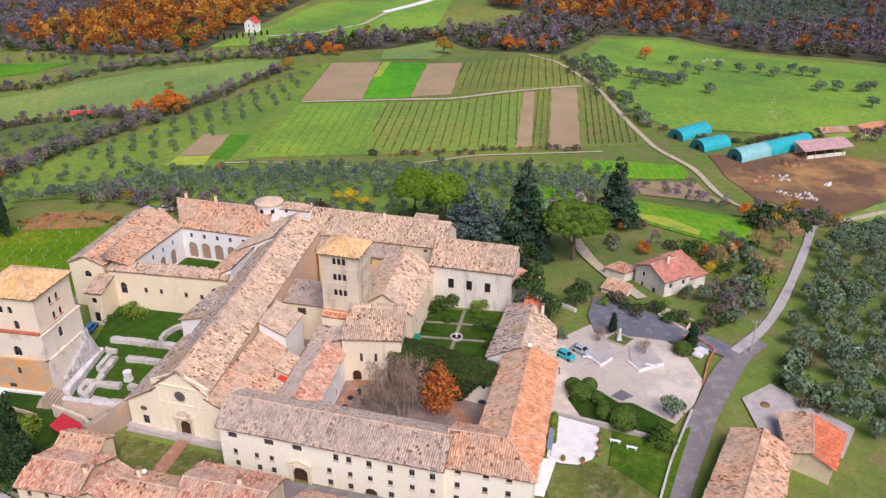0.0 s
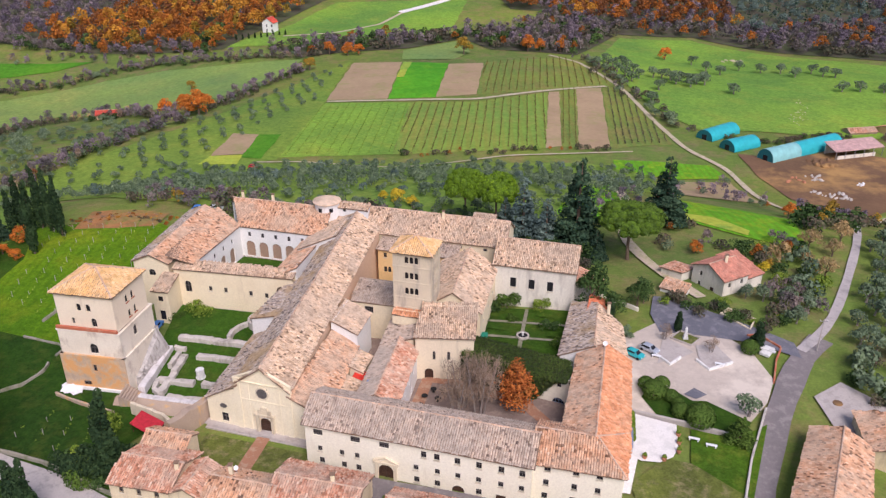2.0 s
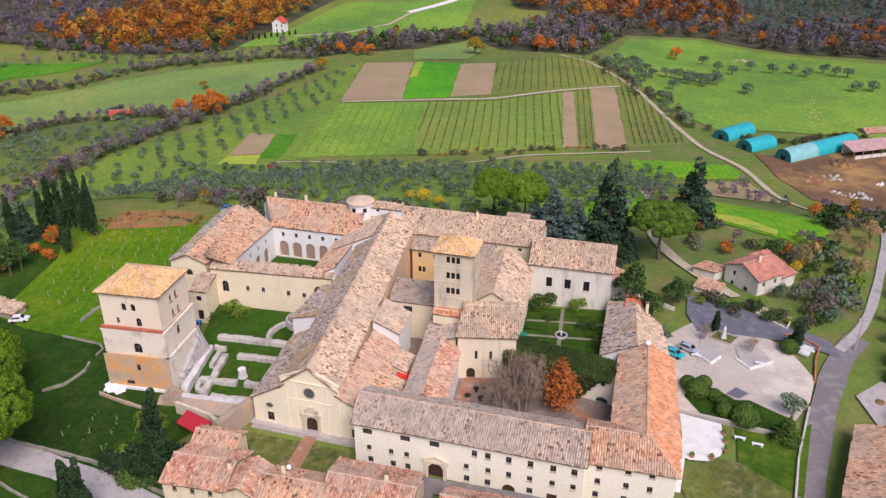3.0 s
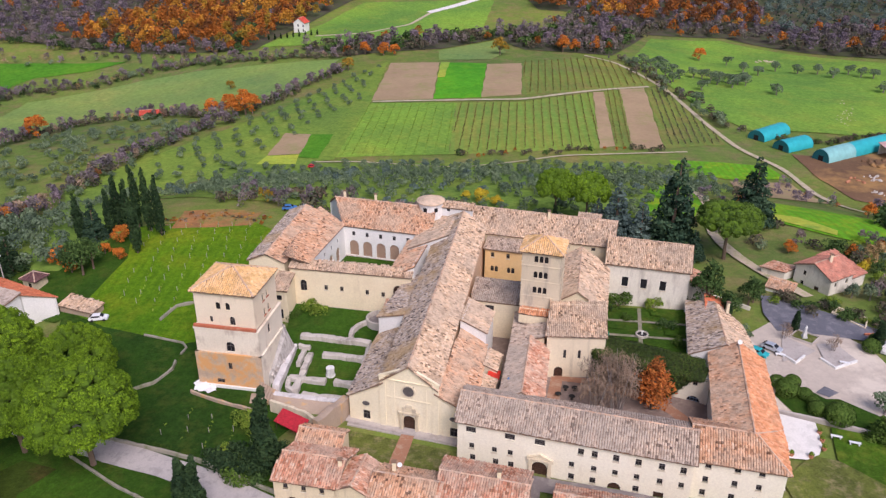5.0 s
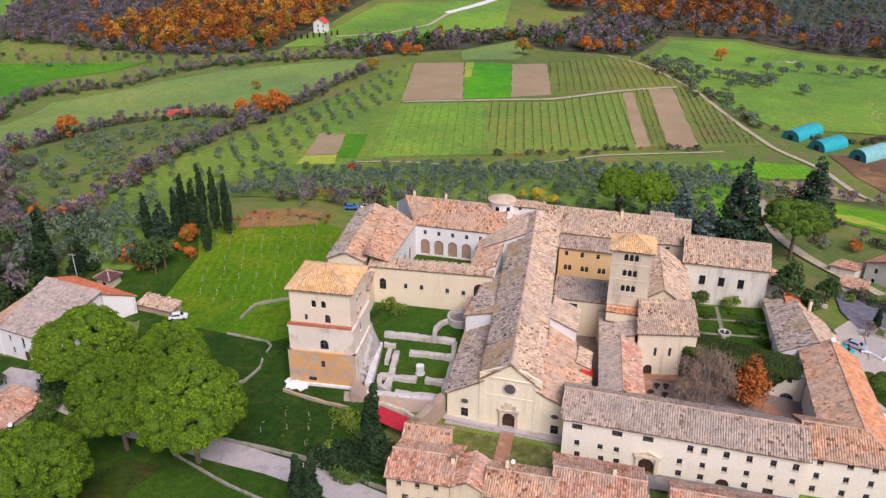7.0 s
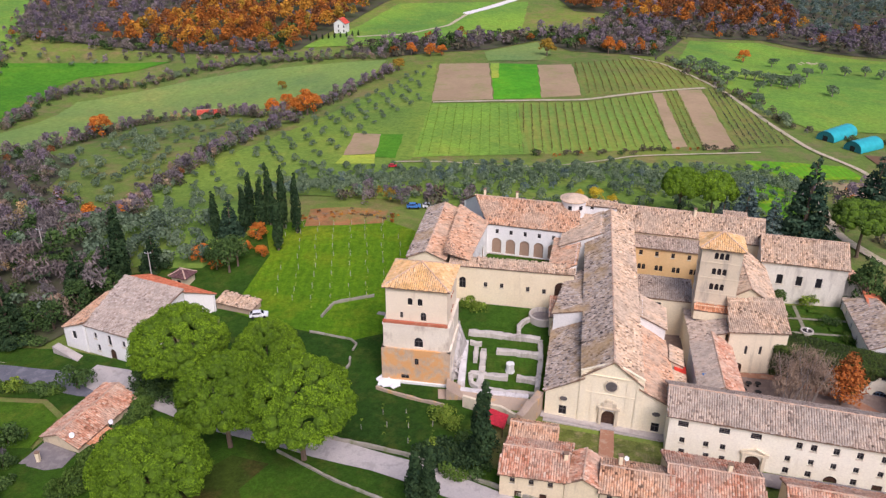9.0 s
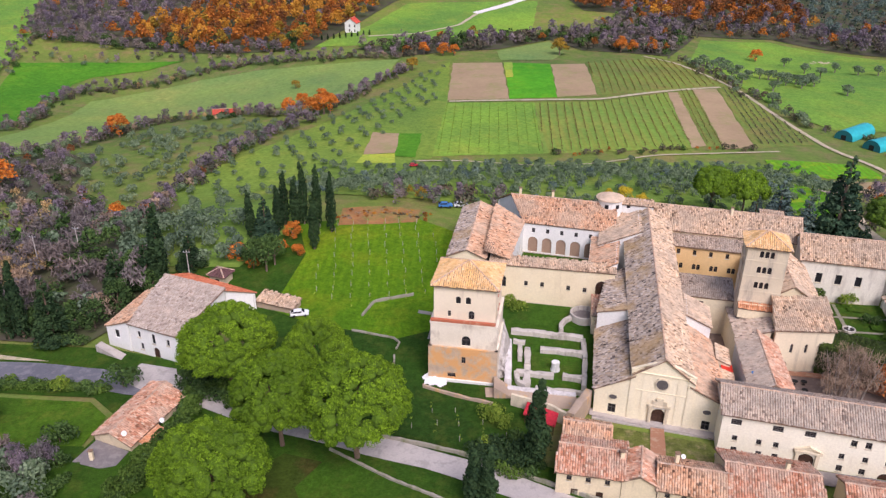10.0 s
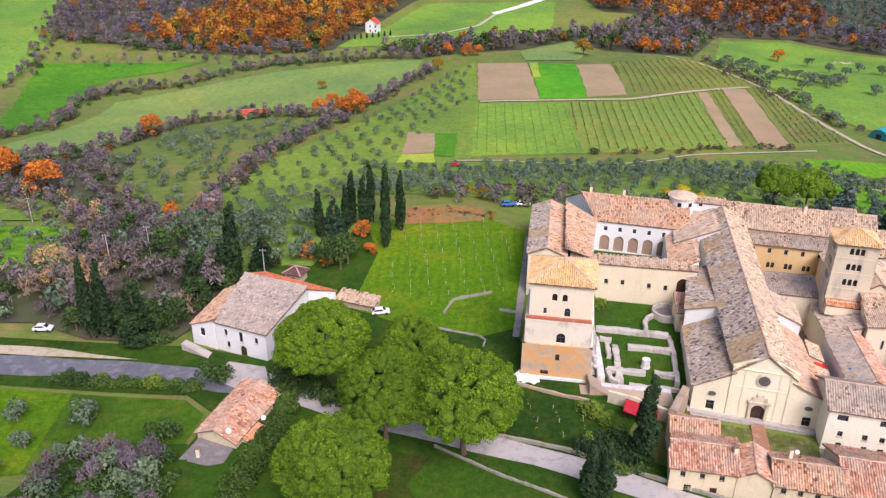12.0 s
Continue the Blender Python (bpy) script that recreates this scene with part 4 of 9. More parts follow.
for v in lawn.data.vertices:
    v.co.z = ruin_floor(v.co.y)
drape("lawn", [(-14, 129), (5.5, 119.4), (9, 126), (11, 149.5), (-10, 152)], M["lawn"], "monastery garden lawn", "lawn", lift=0.5)
drape("lawn", [(-60, 108.5), (-40.5, 103.5), (-41.5, 96), (-61, 97)], M["worn_lawn"], "worn mossy forecourt lawn", "lawn", lift=0.3)
drape("lawn", [(13, 98), (20, 104), (30, 101), (34, 108), (44, 116), (31, 91), (24, 84), (14, 88)], M["worn_lawn"], "patchy lawn beside the terrace", "lawn", lift=0.34)
drape("lawn", [(24, 103), (26, 111), (33.5, 109), (40, 113), (32, 95)], M["bench_lawn"], "green lawn with white benches", "lawn", lift=0.38)
drape("lawn", [(-132.9, 104.3), (-129.4, 113.6), (-121.2, 108.8), (-108.4, 99.9), (-95.1, 91.6), (-86.4, 86.9), (-87.7, 76.2), (-138.5, 74.9), (-137.2, 85.4), (-134.9, 95)], M["lawn"], "shaded green lawn below the street", "lawn", lift=0.3)
drape("lawn", [(-122.8, 90.9), (-115.2, 99.5), (-108.2, 97.3), (-111.7, 91), (-107.6, 82.3), (-124.3, 78.6)], M["dim_lawn"], "brownish bare patch under the pines", "lawn", lift=0.34)
drape("pavement", [(12, 129), (17, 137), (28, 146), (40, 141), (44, 135), (45.5, 126), (42, 119), (36, 112), (26, 112), (18, 114.5), (12, 113)], M["paving"], "worn stone-paved visitors' square", "pavement", lift=0.34)
drape("pavement", [(16.2, 114.8), (23.6, 111.9), (22.6, 106.2), (21.3, 104), (18.8, 102.7), (15.8, 103), (13.7, 104.4), (14.8, 109.5)], M["terrace"], "white gravel terrace beside the wing", "terrace", lift=0.54)
drape("pavement", [(12.6, 104.2), (15.4, 104.0), (12.6, 95.6), (11.0, 95.9)], M["terrace"], "white gravel strip beside the wing", "terrace", lift=0.46)
drape("pavement", [(-27, 111), (-22, 127), (7.5, 124.6), (5.6, 112), (2.4, 103), (-8, 105)], M["court"], "brown gravel inner courtyard", "courtyard", lift=0.3)
drape("pavement", [(-41, 105), (-26, 108), (-21, 128), (-20, 150), (-36, 152)], M["court"], "narrow paved alley between the ranges", "alley", lift=0.28)
drape("road", [(28.8, 157.7), (31.4, 157.3), (39.2, 151.6), (47.7, 144.9), (54.3, 139.4), (53.8, 133.7), (45.4, 138.4), (35.7, 140), (26.7, 141.1), (26.3, 148.8)], M["asphalt_blue"], "dark asphalt yard beside the square", "road", lift=0.40)
drape("field", [(-118.7, 195.2), (-108, 196.8), (-96.8, 195), (-97.1, 185.5), (-106.4, 183.1), (-118, 182.7)], M["rusty"], "strip of rusty weeds above the vineyard lawn", "field", lift=0.35)
for floor in ([(-425, 608), (-300, 584), (-200, 582), (-182, 640), (-150, 730), (-110, 800), (-470, 800), (-468, 700)],
              [(75, 640), (165, 645), (215, 592), (300, 520), (420, 520), (420, 800), (0, 800), (20, 710), (60, 700)],
              [(-128, 545), (-60, 562), (-20, 598), (0, 560), (60, 550), (100, 636), (60, 700), (20, 650), (-30, 618), (-100, 592), (-165, 575)],
              [(-296.1, 313.3), (-275.7, 341.1), (-246.8, 315), (-242.3, 283.7), (-241.9, 279), (-223.3, 266.8), (-213.6, 249.1), (-218.4, 227.4), (-236, 236.1), (-260.3, 265.5), (-272.8, 269.3), (-306.7, 280.9), (-325.2, 311)],
              [(-249.1, 270.2), (-222.8, 266.2), (-213.6, 249.1), (-184.2, 201.2), (-182.5, 183.3), (-215.4, 221.1), (-235.5, 236.2)],
              [(-205, 190), (-194, 208), (-172, 178), (-160, 166), (-156, 160), (-160, 156), (-161, 142), (-166, 133.5), (-184, 134), (-198, 139), (-260, 134), (-260, 165), (-206, 163)]):
    drape("wood_floor", floor, M["litter"], "dark leaf litter under the trees", "woodland floor", lift=0.4, step=9.0)
ribbon("road", [(27.6, 82), (36.6, 104), (45.8, 121), (54, 134.5), (61, 142)], 4.7, M["asphalt"], "grey asphalt village road", "road", lift=0.36)
ribbon("road", [(54.7, 136.8), (59.5, 141), (64.1, 146.7), (70.8, 156.7), (75.5, 164.9), (84.5, 180.9), (90.8, 192.4), (98.5, 208.3), (114, 238)], 2.1, M["concrete"], "narrow pale grey country lane", "road", lift=0.38)
ribbon("track", [(114, 238), (127.8, 256.3), (137.8, 264.8), (155.9, 273.7), (175.7, 283.3)], 2.6, M["track"], "pale dirt lane to the farm", "track", lift=0.4)
ribbon("road", [(-215, 123), (-180, 123.5), (-158, 123), (-150, 120), (-142, 119)], 6.5, M["asphalt_blue"], "dark asphalt country road", "road", lift=0.34)
ribbon("road", [(-144, 122), (-130, 113), (-117, 107.5), (-100, 101.5), (-85, 96.5), (-68, 88), (-50, 80)], 5.0, M["concrete"], "pale concrete street between low walls", "road", lift=0.38)
drape("field", [(-215, 129.6), (-190, 130.0), (-180, 128.6), (-170, 127.4), (-190, 126.8), (-215, 126.8)], M["track"], "sandy roadside verge", "verge", lift=0.42)
ribbon("track", [(40, 545), (57, 523), (73, 440), (79, 384), (85, 343), (96, 318), (100, 256), (101, 250)], 2.5, M["track"], "pale dirt farm track", "track", lift=0.42)
ribbon("track", [(-93, 418.5), (-56, 417), (-10, 415.5), (21, 429), (64, 446)], 2.6, M["track"], "pale dirt track between the fields", "track", lift=0.45)
ribbon("track", [(-107, 318), (-86, 319), (-45, 306), (0, 330), (60, 338)], 1.3, M["track"], "grassy dirt track under the vineyard", "track", lift=0.45)
ribbon("track", [(-161, 613), (-122, 620), (-91, 655), (-72, 700), (-39, 741)], 3.0, M["track"], "pale lane to the chapel", "track", lift=0.5)
ribbon("track", [(-76, 695), (-50, 722), (-20, 760)], 7.0, M["terrace"], "wide white gravel road", "track", lift=0.6)
ribbon("track", [(37, 252), (35, 225), (28, 196), (32, 176), (40, 158)], 3.0, M["track"], "dirt path beside the pine", "track", lift=0.42)
ribbon("road", [(-31.0, 80), (-28.0, 97.4)], 3.2, M["asphalt"], "short paved lane to the abbey gate", "road", lift=0.36)
ribbon("road", [(-41.5, 99.4), (-20, 94.4), (8, 88.4)], 3.6, M["asphalt"], "paved lane along the long range", "road", lift=0.42)
ribbon("path", [(-49.5, 107.5), (-51.5, 97)], 2.4, M["brickpath"], "straight brick path to the church door", "path", lift=0.40)
ribbon("path", [(-61, 112), (-49, 108.6), (-39, 105.6)], 2.0, M["pale_paving"], "pale stone pavement along the church front", "path", lift=0.44)

# ---- the abbey ----
CHURCH = "abbey church and ranges"
block("nave", "long church nave with lichened tile roof", "church nave", [(-54.2, 110.3), (-44.4, 107.8), (-35.3, 167.4), (-45.7, 169.2)],
      0, (10.4, 14.6), (14.2, 17.8), 1, "tile_tan", "white", {}, tiles2="tile_grey", over=0.35, skip=("front",), mats={"right": "orange_wash"})
block("aisle", "side aisle of the church under a mossy lean-to roof", "church aisle", [(-60.3, 112.2), (-54.3, 110.4), (-49.6, 134), (-56.5, 135.6)],
      0, 5.8, 9.7, "left", "tile_grey", "church", {}, skip=("right", "front"))
block("aisle", "side aisle of the church under a pink lean-to roof", "church aisle", [(-44.3, 107.9), (-38.0, 106.2), (-35.6, 128.3), (-40, 129.3)],
      0, 6.4, 9.3, "right", "tile_pink", "church", {}, skip=("left", "front"))
block("transept", "white-walled transept under a grey tile slope", "transept", [(-57.2, 132.6), (-50, 130.2), (-46.2, 150), (-52.6, 148.5)],
      0, 9.9, 12.1, "left", "tile_grey", "white", {}, over=0.25)
block("transept", "white-walled transept under a tan tile slope", "transept", [(-40.6, 129.4), (-35.4, 128.4), (-33.8, 136.5), (-38.8, 137.8)],
      0, 9.2, 11.6, "right", "tile_tan", "white", {}, over=0.2)

# west tower
tw = [(-90.3, 122.2), (-78.7, 120.5), (-77.1, 131.0), (-88.7, 132.7)]
pair = lambda u, z, w=0.95, h=1.6, k="arch bare": [(u - 0.95, z, w, h, k), (u + 0.95, z, w, h, k)]
tower = block("tower", "square pale stone tower with ochre hipped roof", "tower", tw, 13.4, 21.2, 23.9, "hip", "tile_yellow", "tower",
              {"front": pair(5.6, 17.2) + [(7.2, 14.0, 1.1, 1.9, "arch"), (3.0, 14.3, 0.6, 1.3, "")], "right": pair(5.4, 17.4, k="arch bare sill red") + pair(5.6, 14.2, k="arch bare sill red"), "left": pair(5.0, 17.2)}, over=0.55)
wide = [(-90.9, 121.7), (-78.3, 119.9), (-76.6, 131.4), (-89.2, 133.2)]
for k, (a, b) in enumerate(zip(wide, wide[1:] + wide[:1])):
    hole = {0: [(6.9, 8.4, 1.7, 2.2, "arch"), (6.9, 5.2, 0.8, 1.4, "")], 1: [(5.2, 10.2, 1.2, 2.2, "arch"), (5.0, 6.4, 0.7, 1.6, "")]}.get(k, [])
    wall(tower, a, b, 8.0, 13.1, M["tower_white"], [h for h in hole if h[1] > 8.05], thick=0.6, name="middle_wall")
base = [(-91.3, 121.3), (-78.0, 119.4), (-76.2, 131.8), (-89.6, 133.6)]
for k, (a, b) in enumerate(zip(base, base[1:] + base[:1])):
    wall(tower, a, b, -1.0, 8.0, M["tower_low" if k in (0, 3) else "tower_white"], {0: [(6.9, 4.6, 0.8, 1.5, ""), (4.6, 1.2, 1.6, 1.0, "")]}.get(k, ()), thick=0.7, name="base_wall")


def band(parent, poly, z0, z1, out, material, name):
    """A string course round a tower: a low ring standing proud of the wall."""
    c = Vector((sum(p[0] for p in poly) / 4, sum(p[1] for p in poly) / 4, 0))
    grown = [Vector((x, y, 0)) + (Vector((x, y, 0)) - c).normalized() * out for x, y in poly]
    inner = [Vector((x, y, 0)) - (Vector((x, y, 0)) - c).normalized() * 0.5 for x, y in poly]
    verts = [p + Vector((0, 0, z)) for ring in (grown, inner) for z in (z0, z1) for p in ring]
    faces = []
    for k in range(4):
        j = (k + 1) % 4
        faces += [(k, j, 4 + j, 4 + k), (4 + k, 4 + j, 12 + j, 12 + k), (8 + j, 8 + k, 12 + k, 12 + j), (j, k, 8 + k, 8 + j)]
    part(name, finish(name, verts, faces, material), None, parent)


band(tower, wide, 12.95, 13.35, 0.2, M["tower_white"], "string_course")
ob = part("parapet", box_bm((0.0, -0.15, 13.35, 12.4, 0.35, 13.95), bevel=0.03), M["redtrim"], tower, "brick-red parapet")
ob.matrix_basis = Matrix.Translation((-90.9, 121.7, 0)) @ Matrix.Rotation(math.atan2(-1.8, 12.6), 4, 'Z')
band(tower, tw, 20.5, 20.85, 0.12, M["tower"], "cornice")

# cloister
block("cloister_range", "cloister range with pink tile roof", "cloister", [(-80.0, 149.8), (-74.6, 150.2), (-69.8, 170.9), (-76.6, 176.6)],
      0, 12.7, 14.9, "right", "tile_pink", "white", {"right": row(4, 5, 17, 9.6, 0.8, 1.2, "") + [(4.0 + 4.2 * k, 4.6, 2.3, 4.0, "arch brown bare") for k in range(4)]}, skip=("front", "left"), over=0.2)
block("cloister_range", "cloister arcade range with pink tile roof", "cloister", [(-69.8, 170.9), (-48.5, 165.8), (-46.5, 179.5), (-75.5, 185.6)],
      0, 12.7, 17.0, 0, "tile_pink", "white", {"front": row(5, 2.4, 16.4, 10.0, 0.8, 1.2, "") + [(2.4 + 3.5 * k, 4.7, 2.4, 4.1, "arch brown bare") for k in range(5)]}, over=0.3)
block("cloister_range", "cloister range with grey-pink tile roof", "cloister", [(-57.2, 147.0), (-51.0, 147.4), (-48.7, 158.8), (-53.4, 166.9)],
      0, 10.8, 13.6, "left", "tile_pink", "white", {}, over=0.2)
block("cloister_range", "tile-roofed range beside the light well", "cloister", [(-53.2, 159.4), (-44.0, 157.5), (-42.0, 170), (-50.6, 172)],
      0, 12.2, 16.6, "left", "tile_tan", "white", {}, over=0.2)
block("cloister_wall", "tall cream outer wall of the cloister walk", "cloister wall", [(-78.8, 149.4), (-51.6, 145.6), (-51.2, 148.2), (-78.4, 152.0)],
      0, 11.9, 12.7, "front", "tile_tan", "cream",
      {"front": [(3.0, 6.2, 1.5, 2.8, "arch"), (8.2, 6.9, 0.8, 1.2, "sill"), (11.8, 6.9, 0.8, 1.2, "sill"), (17.6, 6.6, 0.8, 1.2, "sill"), (21.2, 6.4, 0.8, 1.2, "sill"), (24.8, 6.0, 2.6, 3.6, "arch door")]}, over=0.25)
floor_me = finish("cloister_lawn", [(-74.8, 152, 4.4), (-57, 149.5, 4.4), (-52.5, 166.8, 4.4), (-69.6, 170.6, 4.4)], [(0, 1, 2, 3)], M["lawn"])
sheet("cloister_lawn", floor_me, "small green lawn inside the cloister", "lawn")
floor_me = finish("arcade_floor", [(-69.9, 170.8, 4.5), (-52.4, 166.6, 4.5), (-51, 172, 4.5), (-69, 176, 4.5)], [(0, 1, 2, 3)], M["brickpath"])
sheet("arcade_floor", floor_me, "brick floor of the cloister walk", "floor")
block("dormitory", "narrow range with grey and pink tile roof", "abbey range", [(-88.2, 151), (-80, 149.8), (-76.3, 177.5), (-84.6, 179)],
      0, 12.9, 14.7, 1, "tile_pink", "cream", {"front": [(4.2, 9.4, 1.6, 1.6, "arch")], "left": row(6, 4, 24, 8.5, 0.9, 1.4)}, tiles2="tile_grey", over=0.35)
block("lean_to", "low stone link range with tiled roof", "link building", [(-82.0, 144.0), (-78.4, 143.4), (-77.8, 149.2), (-81.2, 149.8)],
      0, 9.2, 10.6, "front", "tile_tan", "cream", {"front": [(1.8, 6.6, 1.3, 1.3, "bare"), (1.8, 2.0, 1.4, 2.4, "bare")]}, over=0.25)

# north ranges
block("north_range", "long rear range with pale tile roof", "abbey range", [(-49, 171.2), (-5.6, 161.2), (-3.0, 172.4), (-46.5, 182.6)],
      0, 12.8, 16.7, 0, "tile_tan", "cream", {"front": row(5, 16, 40, 11.0, 0.9, 0.8, "")}, over=0.35)
block("court_range", "ochre courtyard range with small windows", "abbey range", [(-35.2, 163.2), (-17, 158.9), (-15.6, 165.3), (-33.8, 169.5)],
      0, 10.9, 12.2, "front", "tile_weather", "orange",
      {"front": row(5, 1.8, 16.6, 8.7, 0.8, 1.25, "sill") + [(2.3 + 4.0 * k + d, 4.9, 0.8, 1.5, "arch") for k in range(4) for d in (-0.5, 0.5)]}, over=0.4)
bt = [(-28.7, 134.6), (-21.2, 132.8), (-19.6, 139.6), (-27.1, 141.4)]
# Open belfry arches, closed by dark panes that stand for the shade inside.
three = lambda u, z: [(u - 1.0, z, 0.78, 1.5, "arch bare"), (u, z, 0.78, 1.5, "arch bare"), (u + 1.0, z, 0.78, 1.5, "arch bare")]
bell = block("bell_tower", "square stone bell tower with ochre roof", "bell tower", bt, 0, 24.6, 26.6, "hip", "tile_yellow", "bell",
             {s: three(3.8, 22.0) + three(3.8, 18.6) + three(3.8, 15.2) for s in ("front", "right", "left")}, over=0.5)
for z in (21.1, 17.7, 14.3, 12.1):
    band(bell, bt, z, z + 0.28, 0.12, M["bell"], "string_course")
block("chapter_house", "pale pink-roofed range east of the bell tower", "abbey range", [(-22.6, 137.4), (-11.3, 135.2), (-7.6, 155), (-19.6, 158)],
      0, 10.7, 14.6, 1, "tile_tan", "cream", {"right": row(3, 4, 16, 6.5, 1.0, 1.5)}, over=0.35, tiles2="tile_tan")
block("apse_block", "pale stone apse block with tan tile roof", "church apse", [(-23.8, 125.4), (-12.6, 125.2), (-12.2, 132.6), (-22.4, 132.6)],
      0, 11.0, 13.9, "front", "tile_tan", "apse", {"front": [(3.6, 5.6, 0.55, 2.0, "arch"), (6.4, 5.6, 0.55, 2.0, "arch"), (2.6, 1.0, 1.7, 2.6, "arch door")]}, over=0.4)
block("sacristy", "low sacristy roof with grey lichen", "abbey range", [(-38.4, 140.9), (-27.6, 138.8), (-26.4, 146.2), (-37.2, 148.4)],
      0, 9.6, 10.9, "front", "tile_weather", "cream", {"front": [(3.9, 6.9, 1.9, 1.7, "grid")]}, over=0.2)
block("south_annex", "upper annex with lichened grey slope", "abbey range", [(-30.4, 127.4), (-24.2, 126.4), (-22.8, 133.0), (-28.9, 138.6)],
      0, 7.9, 9.9, "left", "tile_weather", "cream", {}, over=0.3)
block("south_annex", "annex with patched grey and rusty red tiles", "abbey range", [(-33.2, 109.6), (-26.0, 108.4), (-23.4, 126.2), (-30.4, 127.4)],
      0, 7.6, 9.6, 1, "tile_red", "white", {"right": row(4, 3, 14, 4.4, 0.7, 1.2, "") + row(3, 4, 12, 1.0, 1.0, 2.0, "door")}, tiles2="tile_weather", over=0.35)
block("side_chapel", "small brown-roofed chapel annex", "chapel annex", [(-37.2, 113.6), (-34.6, 113.0), (-33.4, 118.6), (-36.0, 119.2)],
      0, 5.0, 5.8, "right", "tile_tan", "apse", {}, over=0.1)
block("side_chapel", "small brown-roofed chapel annex", "chapel annex", [(-36.0, 121.2), (-33.4, 120.6), (-32.2, 126.2), (-34.8, 126.8)],
      0, 5.6, 6.6, "right", "tile_tan", "apse", {}, over=0.1)
block("refectory", "whitewashed hall with tall dark windows", "abbey hall", [(-8, 154.4), (9.6, 150.4), (11.8, 161), (-5.8, 165.2)],
      0, 12.2, 16.0, 0, "tile_tan", "aged_white", {"front": row(3, 4.3, 12.6, 6.6, 1.35, 2.4, "bare sill")}, over=0.4)
block("garden_shed", "lean-to with rusty red tiles", "annex", [(9.4, 152.6), (15.4, 151.2), (17.0, 158), (11.0, 159.4)],
      0, 7.0, 9.2, "right", "tile_red", "aged_white", {}, over=0.3)

# south range
fz = [7.0, 3.7, 0.4]
line = lambda us, z, w, h, k="sill": [(u, z, w, h, k) for u in us]
south = block("south_range", "long ivory-plastered range with grey tile roof", "abbey range", [(-40.6, 101.9), (-3.6, 92.8), (-1.4, 102.2), (-38.8, 111.2)],
      -1.0, 8.8, 11.2, 0, "tile_weather", "facade",
      {"front": line((2.3, 8.9, 13.9), 6.4, 1.7, 1.25, "grid") + line((20.6, 22.8, 26.2, 29.7, 33.3, 36.6), 6.0, 0.95, 1.35, "sill")
       + line((2.5, 6.4, 9.1, 19.3, 22.9, 26.3, 29.7, 33.3, 36.6), 3.15, 0.85, 1.15, "sill") + line((2.7, 6.7, 9.3, 19.4, 22.9, 29.8), 0.6, 0.95, 1.3, "sill")
       + [(14.1, -0.5, 2.6, 3.5, "arch door"), (26.4, -0.8, 2.1, 2.5, "arch door"), (33.4, -0.8, 1.6, 2.3, "door")]}, tiles2="tile_weather", over=0.5)


# right wing
block("east_wing_corner", "ivory corner building with hipped pink roof", "abbey range", [(-3.3, 94.2), (10.2, 91.4), (12.2, 101.2), (-1.4, 104.0)],
      -1.0, 8.5, 11.1, "hipright", "tile_pink", "facade", {"front": line((2.2, 6.6, 10.2), 6.8, 0.95, 1.35) + line((2.1, 6.5, 10.1), 4.0, 0.85, 1.2) + line((2.0, 6.4, 10.0), 1.2, 0.9, 1.3)}, tiles2="tile_orange", over=0.5)
wing = block("east_wing", "ivory wing with pink and new orange tile roof", "abbey range", [(1.4, 98.4), (11.6, 96.3), (16.4, 122.6), (7.4, 124.6)],
      -1.0, 8.4, 11.15, 1, "tile_orange", "facade", {"left": line((8, 14, 19), 5.4, 0.9, 1.3, "bare"), "right": row(7, 6, 24, 5.2, 0.9, 1.3)}, tiles2="tile_pink", over=0.45)
block("east_wing_end", "end of the wing with lichened stone-grey tiles", "abbey range", [(3.9, 125.4), (16.2, 122.9), (18.0, 139.5), (9.4, 149.2)],
      0, (7.6, 5.6), (10.6, 8.0), 1, "tile_tan", "white", {"left": row(4, 4, 20, 3.4, 0.8, 1.2)}, tiles2="tile_grey", over=0.35)

# church front
front = thing("church_facade", "stuccoed church front with portal and oculus", "church facade")
fa, fb, fc, fd = Vector((-60.4, 112.1, 0)), Vector((-54.4, 110.35, 0)), Vector((-44.2, 107.75, 0)), Vector((-38.4, 106.2, 0))
wall(front, fa, fb, -0.5, 5.9, M["church"], [(3.3, 0.9, 1.4, 2.0, "")], thick=0.7, z2=8.9, name="aisle_front")
L = (fc - fb).length
wall(front, fb, fc, -0.5, 10.9, M["church"], [(L / 2, 0.0, 2.3, 3.5, "arch door"), (L / 2, 8.0, 1.9, 1.9, "round")], thick=0.8, peak=(L / 2, 13.6), name="gable_wall")
wall(front, fc, fd, -0.5, 6.6, M["church"], [(3.0, 0.7, 1.4, 2.0, "")], thick=0.7, peak=(0.001, 8.9), name="aisle_front")
yaw = math.atan2((fc - fb).y, (fc - fb).x)
place = Matrix.Translation(fb) @ Matrix.Rotation(yaw, 4, 'Z')


def on_front(name, bm, material, label=""):
    ob = part(name, bm, material, front, label)
    ob.matrix_basis = place
    return ob


